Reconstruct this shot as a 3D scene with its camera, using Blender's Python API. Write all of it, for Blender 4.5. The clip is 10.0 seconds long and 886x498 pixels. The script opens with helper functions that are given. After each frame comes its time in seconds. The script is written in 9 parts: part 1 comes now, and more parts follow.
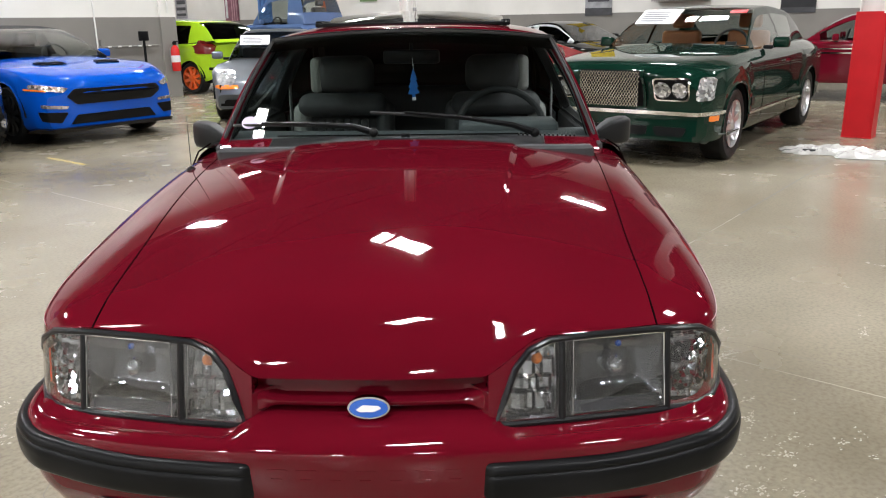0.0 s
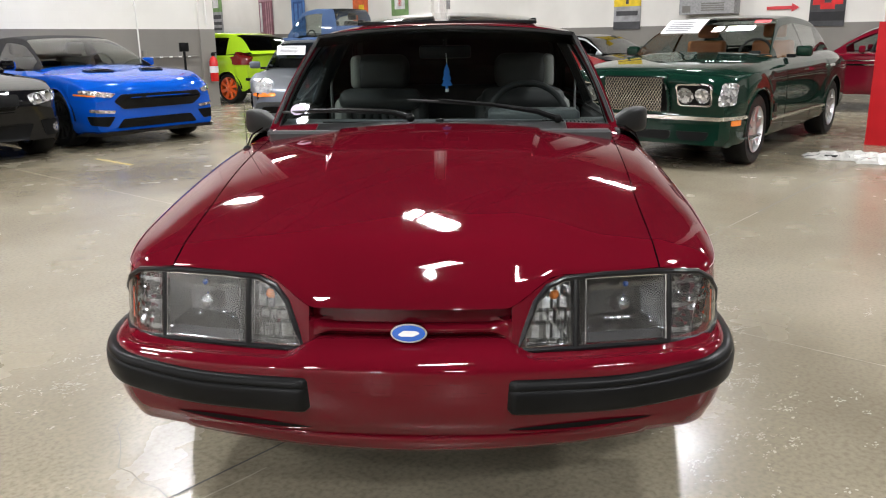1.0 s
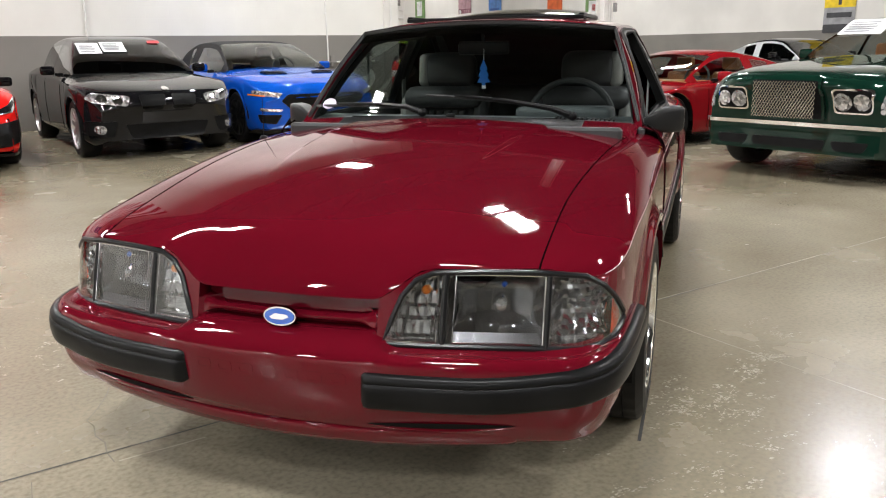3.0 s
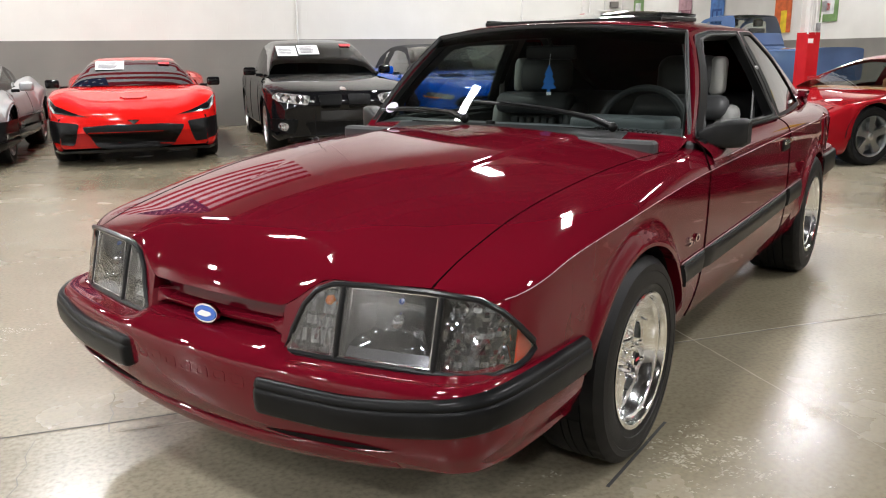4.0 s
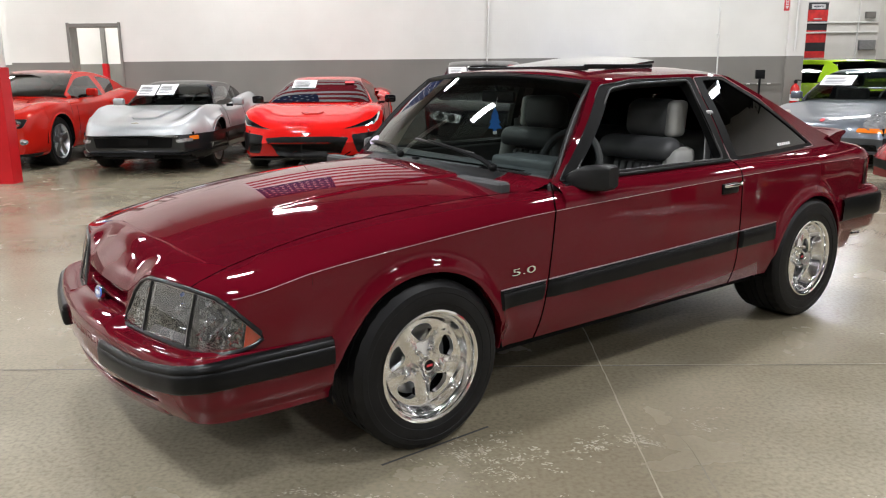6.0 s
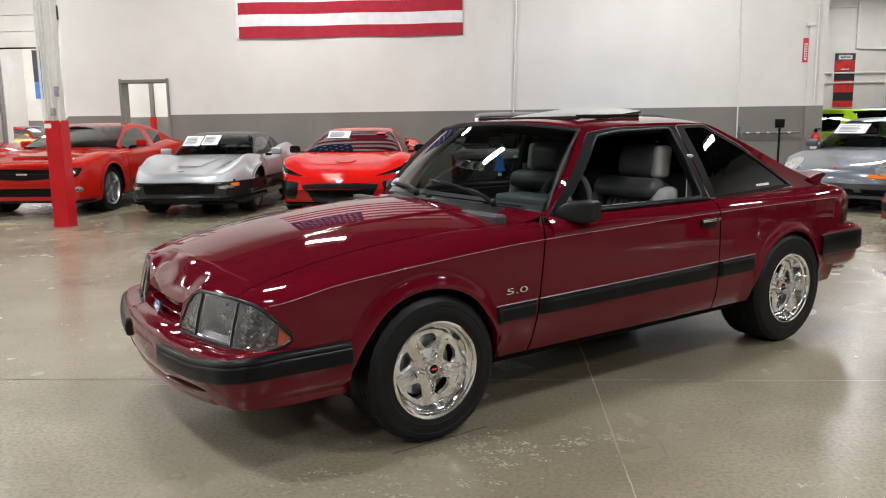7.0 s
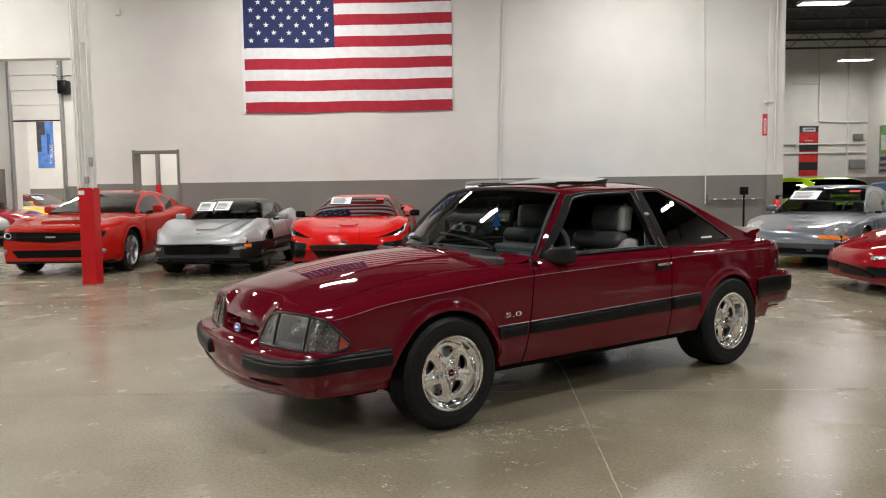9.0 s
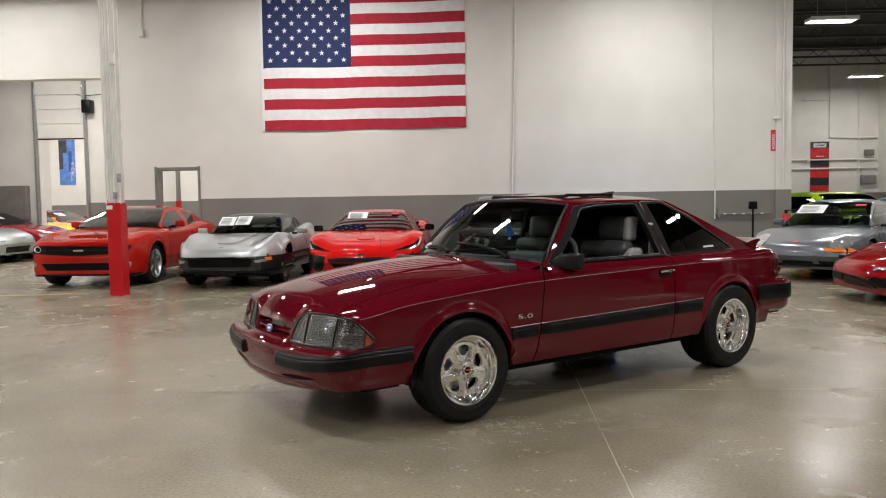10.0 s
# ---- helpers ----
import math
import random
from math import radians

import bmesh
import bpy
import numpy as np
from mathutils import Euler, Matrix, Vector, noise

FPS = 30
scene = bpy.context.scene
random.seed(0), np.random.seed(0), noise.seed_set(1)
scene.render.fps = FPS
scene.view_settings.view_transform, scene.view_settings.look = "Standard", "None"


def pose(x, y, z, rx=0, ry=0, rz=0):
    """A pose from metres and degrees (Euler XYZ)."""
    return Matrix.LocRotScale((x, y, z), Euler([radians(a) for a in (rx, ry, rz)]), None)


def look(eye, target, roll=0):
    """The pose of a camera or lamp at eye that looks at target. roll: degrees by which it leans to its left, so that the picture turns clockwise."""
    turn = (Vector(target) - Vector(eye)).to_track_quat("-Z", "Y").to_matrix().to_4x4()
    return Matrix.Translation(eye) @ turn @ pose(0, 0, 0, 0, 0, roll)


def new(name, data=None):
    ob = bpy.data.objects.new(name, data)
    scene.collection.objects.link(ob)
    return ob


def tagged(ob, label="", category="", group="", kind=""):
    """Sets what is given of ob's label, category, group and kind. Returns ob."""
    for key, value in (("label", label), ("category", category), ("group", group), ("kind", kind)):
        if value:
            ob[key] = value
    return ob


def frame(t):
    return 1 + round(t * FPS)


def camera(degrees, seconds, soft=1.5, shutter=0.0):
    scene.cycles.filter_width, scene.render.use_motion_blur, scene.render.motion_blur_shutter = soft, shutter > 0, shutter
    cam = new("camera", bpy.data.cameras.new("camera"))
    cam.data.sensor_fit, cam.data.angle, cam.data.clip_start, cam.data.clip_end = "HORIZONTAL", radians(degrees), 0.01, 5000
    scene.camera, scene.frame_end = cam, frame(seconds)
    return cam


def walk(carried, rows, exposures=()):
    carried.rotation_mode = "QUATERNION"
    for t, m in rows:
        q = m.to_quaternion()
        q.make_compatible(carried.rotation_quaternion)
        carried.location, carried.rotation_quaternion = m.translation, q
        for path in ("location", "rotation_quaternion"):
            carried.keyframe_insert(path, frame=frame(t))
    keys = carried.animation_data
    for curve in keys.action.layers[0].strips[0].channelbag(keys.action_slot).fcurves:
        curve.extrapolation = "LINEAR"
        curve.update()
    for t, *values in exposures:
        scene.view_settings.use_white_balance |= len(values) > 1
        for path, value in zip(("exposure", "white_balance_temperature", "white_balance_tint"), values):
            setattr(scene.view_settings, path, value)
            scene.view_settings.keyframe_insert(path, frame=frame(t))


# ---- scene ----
cam = camera(58.9, 10.0, 1.1)
PATH = [
    (0, (0.197, -2.422, 1.36), (0.157, -0.501, 0.804), -0.8),
    (0.5, (0.174, -2.628, 1.317), (0.09, -0.702, 0.784), -0.7),
    (1, (0.193, -2.738, 1.276), (0.084, -0.809, 0.759), -0.7),
    (1.5, (0.266, -2.769, 1.264), (0.115, -0.841, 0.752), -0.8),
    (2, (0.413, -2.73, 1.241), (0.167, -0.811, 0.731), -0.8),
    (2.5, (0.663, -2.661, 1.222), (0.268, -0.768, 0.714), -0.8),
    (2.7, (0.802, -2.642, 1.219), (0.329, -0.764, 0.718), -0.9),
    (3.8, (1.5, -2.209, 1.203), (0.473, -0.563, 0.718), -0.6),
    (4, (1.636, -2.15, 1.213), (0.528, -0.555, 0.733), -0.7),
    (4.5, (1.921, -1.922, 1.197), (0.661, -0.445, 0.716), -0.5),
    (5, (2.304, -1.723, 1.251), (0.922, -0.358, 0.774), -0.6),
    (5.2, (2.457, -1.69, 1.303), (1.043, -0.359, 0.825), -0.4),
    (6.3, (3.191, -1.536, 1.37), (1.592, -0.412, 0.945), -0.8),
    (6.5, (3.305, -1.596, 1.378), (1.689, -0.487, 0.98), -0.9),
    (7, (3.497, -1.76, 1.355), (1.87, -0.645, 1.029), -0.8),
    (7.5, (3.701, -1.948, 1.324), (2.076, -0.818, 1.036), -0.8),
    (8, (3.897, -2.157, 1.326), (2.276, -1.011, 1.085), -0.9),
    (8.5, (4.083, -2.367, 1.339), (2.466, -1.207, 1.143), -0.8),
    (9, (4.302, -2.525, 1.34), (2.682, -1.362, 1.184), -0.8),
    (9.5, (4.483, -2.668, 1.303), (2.853, -1.516, 1.176), -0.8),
    (10, (4.581, -2.757, 1.305), (2.94, -1.618, 1.192), -0.9),
]
walk(cam, [(t, look(eye, target, roll)) for t, eye, target, roll in PATH],
     exposures=[(0.0, 0.41, 6220, 10), (2.5, 0.40, 6400, 10), (5.0, 0.44, 6250, 10), (6.5, 0.08, 6180, 10), (7.5, -0.08, 6420, 10), (8.5, -0.21, 6520, 10), (10.0, -0.35, 6550, 10)])

# ---- hall frame: s along the flag wall, b behind it, origin at the flag's lower corner ----
WALL_TURN = 53.0
HALL = pose(-9.692, 7.835, 0.0, 0, 0, WALL_TURN)


def hall(s, b, z=0.0):
    return HALL @ Vector((s, b, z))


def stand(s, b, turn=0.0):
    """Pose of a thing on the floor, given in the hall frame; turn 0 faces out of the flag wall."""
    return HALL @ pose(s, b, 0, 0, 0, turn)


# ---- world and light ----
world = bpy.data.worlds.new("world")
scene.world = world
world.use_nodes = True
world.node_tree.nodes["Background"].inputs[0].default_value = (0.9, 0.95, 1.0, 1)
world.node_tree.nodes["Background"].inputs[1].default_value = 0.004
scene.view_settings.exposure = 0.0
LAMP_Z = 5.75       # lamps of the bays beyond
HALL_LAMP_Z = 6.45  # lamps of the main hall
LAMP_WATTS = 262.0
BAY_WATTS = 120.0
BACK_WATTS = 230.0   # lamps of the back room
LAMP_COLOUR = (1.0, 0.975, 0.95)
LAMP_ROWS_S = [-17.2, -10.2, -3.2, 3.9, 11.0]
LAMP_ROWS_B = [-20.6, -14.6, -8.6, -2.6]
LAMP_ROWS_FAR = [2.6, 11.9]


# ---- materials ----
def material(name, base=(0.5, 0.5, 0.5), rough=0.5, metal=0.0, coat=0.0, coat_rough=0.03, spec=0.5, emit=None, power=0.0):
    m = bpy.data.materials.new(name)
    m.use_nodes = True
    p = m.node_tree.nodes["Principled BSDF"]
    p.inputs["Base Color"].default_value = (*base, 1)
    p.inputs["Roughness"].default_value = rough
    p.inputs["Metallic"].default_value = metal
    p.inputs["Coat Weight"].default_value = coat
    p.inputs["Coat Roughness"].default_value = coat_rough
    p.inputs["Specular IOR Level"].default_value = spec
    if emit:
        p.inputs["Emission Color"].default_value = (*emit, 1)
        p.inputs["Emission Strength"].default_value = power
    return m


def node(m, kind, **inputs):
    n = m.node_tree.nodes.new(kind)
    for key, value in inputs.items():
        n.inputs[key.replace("_", " ")].default_value = value
    return n


def link(m, a, out, b, into):
    m.node_tree.links.new(a.outputs[out], b.inputs[into])


def principled(m):
    return m.node_tree.nodes["Principled BSDF"]


def ramp(m, stops):
    r = m.node_tree.nodes.new("ShaderNodeValToRGB")
    while len(r.color_ramp.elements) < len(stops):
        r.color_ramp.elements.new(0.5)
    for e, (at, c) in zip(r.color_ramp.elements, stops):
        e.position, e.color = at, (*c, 1)
    return r


def mottled(m, a, b, scale=4.0, detail=6.0, bump=0.0, bump_scale=60.0, rough=None, lo=0.35, hi=0.65):
    """Two colours mixed by noise, with fine relief and an uneven gloss."""
    tc = node(m, "ShaderNodeTexCoord")
    n1 = node(m, "ShaderNodeTexNoise", Scale=scale, Detail=detail)
    link(m, tc, "Object", n1, "Vector")
    r = ramp(m, [(lo, a), (hi, b)])
    link(m, n1, "Fac", r, "Fac")
    link(m, r, "Color", principled(m), "Base Color")
    if bump:
        n2 = node(m, "ShaderNodeTexNoise", Scale=bump_scale, Detail=4.0)
        link(m, tc, "Object", n2, "Vector")
        b1 = node(m, "ShaderNodeBump", Strength=bump, Distance=0.004)
        link(m, n2, "Fac", b1, "Height")
        link(m, b1, "Normal", principled(m), "Normal")
    if rough:
        r2 = node(m, "ShaderNodeMapRange", To_Min=rough[0], To_Max=rough[1])
        link(m, n1, "Fac", r2, "Value")
        link(m, r2, "Result", principled(m), "Roughness")
    return m


def paint(name, base, metal=0.0, rough=0.35):
    m = material(name, base, rough, metal, coat=1.0, coat_rough=0.025, spec=0.0 if metal < 0.2 else 0.3)
    tc = node(m, "ShaderNodeTexCoord")
    n = node(m, "ShaderNodeTexNoise", Scale=1.7, Detail=3.0)
    link(m, tc, "Object", n, "Vector")
    r = ramp(m, [(0.3, tuple(c * 0.9 for c in base)), (0.7, tuple(min(1, c * 1.08) for c in base))])
    link(m, n, "Fac", r, "Fac")
    link(m, r, "Color", principled(m), "Base Color")
    principled(m).inputs["Coat IOR"].default_value = 1.40
    d = node(m, "ShaderNodeTexNoise", Scale=9.0, Detail=5.0)
    link(m, tc, "Object", d, "Vector")
    k = node(m, "ShaderNodeMapRange", To_Min=0.01, To_Max=0.05)
    link(m, d, "Fac", k, "Value")
    link(m, k, "Result", principled(m), "Coat Roughness")
    return m


def glass(name, tint=(0.5, 0.55, 0.55), gloss=1.0):
    """Thin car glass: a tinted see-through sheet with a clear reflection."""
    m = bpy.data.materials.new(name)
    m.use_nodes = True
    nt = m.node_tree
    nt.nodes.remove(nt.nodes["Principled BSDF"])
    t = node(m, "ShaderNodeBsdfTransparent", Color=(*tint, 1))
    g = node(m, "ShaderNodeBsdfGlossy", Color=(gloss, gloss, gloss, 1), Roughness=0.01)
    lw = node(m, "ShaderNodeLayerWeight", Blend=0.5)
    pw = node(m, "ShaderNodeMath")
    pw.operation = "POWER"
    pw.inputs[1].default_value = 4.5
    link(m, lw, "Facing", pw, 0)
    f = node(m, "ShaderNodeMapRange", To_Min=0.065, To_Max=1.0)
    link(m, pw, "Value", f, "Value")
    mix = node(m, "ShaderNodeMixShader")
    link(m, f, "Result", mix, 0)
    link(m, t, "BSDF", mix, 1)
    link(m, g, "BSDF", mix, 2)
    link(m, mix, "Shader", nt.nodes["Material Output"], "Surface")
    return m


M = {}
M["maroon"] = paint("maroon_clearcoat", (0.094, 0.0026, 0.0085), 0.0, 0.4)
M["maroon_old"] = paint("dark_red_clearcoat", (0.13, 0.005, 0.015), 0.0, 0.4)
M["blue"] = paint("bright_blue_metallic", (0.004, 0.075, 0.46), 0.0, 0.35)
M["green"] = paint("dark_green_metallic", (0.0035, 0.020, 0.0125), 0.15, 0.35)
M["silver"] = paint("silver_metallic", (0.46, 0.48, 0.49), 0.65, 0.42)
M["pewter"] = paint("pewter_metallic", (0.020, 0.021, 0.022), 0.4, 0.35)
M["slate"] = paint("slate_grey_metallic", (0.12, 0.135, 0.155), 0.35, 0.35)
M["black_paint"] = paint("black_clearcoat", (0.006, 0.006, 0.007), 0.0, 0.3)
M["red"] = paint("bright_red_clearcoat", (0.60, 0.010, 0.008), 0.0, 0.35)
M["orange_red"] = paint("orange_red_clearcoat", (0.43, 0.0125, 0.0070), 0.0, 0.35)
M["deep_red"] = paint("deep_red_clearcoat", (0.23, 0.006, 0.010), 0.0, 0.35)
M["lime"] = paint("lime_green_clearcoat", (0.38, 0.62, 0.02), 0.0, 0.35)
M["steel_blue"] = paint("faded_blue_paint", (0.085, 0.135, 0.27), 0.0, 0.45)
M["yellow"] = paint("yellow_clearcoat", (0.75, 0.45, 0.02), 0.0, 0.35)
M["rubber"] = mottled(material("tyre_rubber", rough=0.5, spec=0.22), (0.0045, 0.0045, 0.0048), (0.0085, 0.0085, 0.009), 14, bump=0.15, bump_scale=220, rough=(0.38, 0.62))
M["trim"] = mottled(material("black_trim_plastic", rough=0.4, spec=0.13), (0.004, 0.0042, 0.0045), (0.007, 0.0072, 0.0076), 8, bump=0.04, bump_scale=400, rough=(0.26, 0.38))
M["grey_trim"] = mottled(material("dark_trim_plastic", rough=0.5, spec=0.10), (0.003, 0.0031, 0.0033), (0.006, 0.0062, 0.0064), 8, bump=0.08, bump_scale=400, rough=(0.4, 0.55))
M["dark"] = material("dark_void", (0.006, 0.006, 0.006), 0.9, spec=0.1)
M["gap"] = material("panel_gap", (0.004, 0.002, 0.002), 0.8, spec=0.0)
M["seal"] = material("rubber_seal", (0.02, 0.02, 0.02), 0.5)
M["chrome"] = material("chrome", (0.85, 0.85, 0.86), 0.07, 1.0)
M["alloy"] = mottled(material("polished_alloy", rough=0.2, metal=1.0), (0.88, 0.88, 0.88), (0.96, 0.96, 0.96), 12, rough=(0.06, 0.15))
M["spun_alloy"] = mottled(material("satin_polished_alloy", rough=0.2, metal=1.0), (0.84, 0.84, 0.84), (0.90, 0.90, 0.90), 40, bump=0.03, bump_scale=300, rough=(0.11, 0.19))
M["dull_alloy"] = material("silver_alloy", (0.70, 0.71, 0.72), 0.28, 1.0)
M["black_alloy"] = material("black_alloy", (0.01, 0.01, 0.01), 0.35)
M["orange_alloy"] = material("orange_alloy", (0.75, 0.11, 0.012), 0.35, coat=0.5)
M["amber"] = material("amber_lens", (0.85, 0.22, 0.02), 0.12, coat=1.0)
M["red_lens"] = material("red_lens", (0.14, 0.008, 0.008), 0.1, coat=1.0)
M["windscreen"] = glass("clear_car_glass", (0.74, 0.78, 0.76))
M["hero_screen"] = glass("green_tinted_glass", (0.60, 0.65, 0.64))
M["tinted"] = glass("tinted_car_glass", (0.10, 0.11, 0.11))
M["dark_glass"] = glass("dark_car_glass", (0.05, 0.055, 0.055))
M["grey_glass"] = glass("grey_car_glass", (0.36, 0.38, 0.37))
M["smoke"] = glass("smoked_lamp_lens", (0.80, 0.81, 0.82))
M["reflector"] = material("lamp_reflector", (0.75, 0.76, 0.78), 0.12, 1.0)
M["leather"] = mottled(material("grey_leather", rough=0.5), (0.040, 0.041, 0.043), (0.062, 0.063, 0.066), 6, bump=0.12, bump_scale=250, rough=(0.42, 0.6))
M["pale_leather"] = mottled(material("pale_grey_leather", rough=0.5), (0.30, 0.30, 0.285), (0.38, 0.375, 0.355), 6, bump=0.12, bump_scale=250)
M["tan"] = mottled(material("tan_leather", rough=0.5), (0.30, 0.11, 0.035), (0.40, 0.16, 0.055), 6, bump=0.1, bump_scale=250)
M["cabin"] = mottled(material("charcoal_cabin", rough=0.7), (0.022, 0.023, 0.024), (0.036, 0.037, 0.038), 10, bump=0.1, bump_scale=300)
M["canvas"] = mottled(material("black_canvas", rough=0.9), (0.010, 0.010, 0.011), (0.018, 0.018, 0.019), 20, bump=0.2, bump_scale=500)
M["paper"] = mottled(material("white_paper", rough=0.8), (0.74, 0.75, 0.76), (0.82, 0.82, 0.82), 3)
M["print"] = material("grey_print", (0.30, 0.30, 0.31), 0.8)
M["tag_red"] = material("red_tag", (0.62, 0.05, 0.06), 0.6)
M["white_plastic"] = material("white_plastic", (0.72, 0.72, 0.72), 0.4)
M["oval_blue"] = material("enamel_blue", (0.02, 0.10, 0.45), 0.25, coat=1.0)
M["tree_blue"] = material("blue_card", (0.02, 0.16, 0.55), 0.7)
M["post_red"] = mottled(material("red_gloss_paint", rough=0.35, spec=0.3), (0.40, 0.0045, 0.009), (0.48, 0.007, 0.012), 3, bump=0.1, bump_scale=30, rough=(0.3, 0.5))
M["steel_white"] = mottled(material("white_steel_paint", rough=0.5), (0.66, 0.65, 0.62), (0.74, 0.73, 0.70), 4)
M["frame_taupe"] = mottled(material("taupe_metal_paint", rough=0.5), (0.16, 0.15, 0.135), (0.20, 0.19, 0.17), 5)
M["galv"] = mottled(material("galvanised_steel", rough=0.45, metal=0.6), (0.28, 0.28, 0.28), (0.38, 0.38, 0.38), 20)
M["truss"] = material("dark_truss_paint", (0.03, 0.03, 0.03), 0.6)
M["deck"] = mottled(material("dark_ceiling_deck", rough=0.8), (0.018, 0.018, 0.018), (0.03, 0.03, 0.03), 3)
M["lamp"] = material("lamp_diffuser", (0.9, 0.9, 0.9), 0.5, emit=LAMP_COLOUR, power=9.0)
M["lamp_body"] = material("lamp_housing", (0.7, 0.7, 0.7), 0.4)
M["flag_red"] = mottled(material("flag_red_cloth", rough=0.85), (0.36, 0.012, 0.03), (0.42, 0.018, 0.04), 6, bump=0.1, bump_scale=500)
M["flag_white"] = mottled(material("flag_white_cloth", rough=0.85), (0.72, 0.72, 0.73), (0.80, 0.80, 0.80), 6, bump=0.1, bump_scale=500)
M["flag_blue"] = mottled(material("flag_blue_cloth", rough=0.85), (0.012, 0.022, 0.085), (0.018, 0.03, 0.105), 6, bump=0.1, bump_scale=500)
M["joint"] = material("joint_filler", (0.07, 0.065, 0.055), 0.7)
M["pale_joint"] = material("pale_joint_filler", (0.30, 0.27, 0.20), 0.6)
M["crack"] = material("floor_crack", (0.14, 0.122, 0.092), 0.8)
M["skid"] = material("tyre_mark", (0.02, 0.02, 0.02), 0.7)
M["flake"] = mottled(material("worn_floor_coating", rough=0.6), (0.32, 0.29, 0.22), (0.44, 0.41, 0.325), 60)
M["yellow_line"] = mottled(material("worn_yellow_paint", rough=0.6), (0.50, 0.36, 0.06), (0.40, 0.34, 0.16), 8)
M["extinguisher"] = material("red_enamel", (0.55, 0.01, 0.01), 0.25, coat=0.6)


def floor_material():
    """Polished, stained concrete: cloudy colour at three scales and an uneven gloss."""
    m = material("polished_concrete", rough=0.25, spec=0.5)
    tc = node(m, "ShaderNodeTexCoord")
    big = node(m, "ShaderNodeTexNoise", Scale=0.45, Detail=2.0, Roughness=0.45)
    mid = node(m, "ShaderNodeTexNoise", Scale=1.7, Detail=5.0, Roughness=0.5)
    fine = node(m, "ShaderNodeTexNoise", Scale=55.0, Detail=8.0)
    for n in (big, mid, fine):
        link(m, tc, "Object", n, "Vector")
    r1 = ramp(m, [(0.30, (0.162, 0.138, 0.092)), (0.50, (0.233, 0.204, 0.145)), (0.70, (0.305, 0.272, 0.204))])
    link(m, big, "Fac", r1, "Fac")
    r2 = ramp(m, [(0.22, (0.89, 0.88, 0.86)), (0.50, (1, 1, 1)), (0.78, (1.10, 1.10, 1.09))])
    link(m, mid, "Fac", r2, "Fac")
    r3 = ramp(m, [(0.32, (0.80, 0.79, 0.78)), (0.5, (1, 1, 1)), (0.68, (1.12, 1.12, 1.12))])
    link(m, fine, "Fac", r3, "Fac")
    m1 = node(m, "ShaderNodeMixRGB", Fac=1.0)
    m1.blend_type = "MULTIPLY"
    link(m, r1, "Color", m1, "Color1")
    link(m, r2, "Color", m1, "Color2")
    m2 = node(m, "ShaderNodeMixRGB", Fac=1.0)
    m2.blend_type = "MULTIPLY"
    link(m, m1, "Color", m2, "Color1")
    link(m, r3, "Color", m2, "Color2")
    wear = node(m, "ShaderNodeTexNoise", Scale=5.5, Detail=8.0, Roughness=0.66)
    link(m, tc, "Object", wear, "Vector")
    r4 = ramp(m, [(0.25, (0.94, 0.935, 0.92)), (0.50, (1, 1, 1)), (0.75, (1.07, 1.07, 1.06))])
    link(m, wear, "Fac", r4, "Fac")
    m3 = node(m, "ShaderNodeMixRGB", Fac=1.0)
    m3.blend_type = "MULTIPLY"
    link(m, m2, "Color", m3, "Color1")
    link(m, r4, "Color", m3, "Color2")
    link(m, m3, "Color", principled(m), "Base Color")
    rr = node(m, "ShaderNodeMapRange", From_Min=0.2, From_Max=0.8, To_Min=0.19, To_Max=0.31)
    link(m, mid, "Fac", rr, "Value")
    link(m, rr, "Result", principled(m), "Roughness")
    b = node(m, "ShaderNodeBump", Strength=0.10, Distance=0.003)
    link(m, fine, "Fac", b, "Height")
    link(m, b, "Normal", principled(m), "Normal")
    return m


def block_material(name, a, b):
    """Painted block wall: courses show only as soft relief under the paint."""
    m = material(name, a, 0.55)
    tc = node(m, "ShaderNodeTexCoord")
    sep = node(m, "ShaderNodeSeparateXYZ")
    com = node(m, "ShaderNodeCombineXYZ")
    link(m, tc, "Object", sep, "Vector")
    link(m, sep, "X", com, "X")
    link(m, sep, "Z", com, "Y")
    br = node(m, "ShaderNodeTexBrick", Scale=1.0, Mortar_Size=0.008, Mortar_Smooth=0.6, Brick_Width=0.406, Row_Height=0.203)
    br.offset = 0.5
    for k in ("Color1", "Color2"):
        br.inputs[k].default_value = (1, 1, 1, 1)
    br.inputs["Mortar"].default_value = (0, 0, 0, 1)
    link(m, com, "Vector", br, "Vector")
    n = node(m, "ShaderNodeTexNoise", Scale=0.9, Detail=6.0)
    link(m, tc, "Object", n, "Vector")
    r = ramp(m, [(0.3, a), (0.7, b)])
    link(m, n, "Fac", r, "Fac")
    link(m, r, "Color", principled(m), "Base Color")
    n2 = node(m, "ShaderNodeTexNoise", Scale=70.0, Detail=4.0)
    link(m, tc, "Object", n2, "Vector")
    add = node(m, "ShaderNodeMath")
    add.operation = "MULTIPLY_ADD"
    add.inputs[1].default_value = 0.25
    link(m, n2, "Fac", add, 0)
    link(m, br, "Color", add, 2)
    bu = node(m, "ShaderNodeBump", Strength=0.13, Distance=0.005)
    link(m, add, "Value", bu, "Height")
    link(m, bu, "Normal", principled(m), "Normal")
    return m


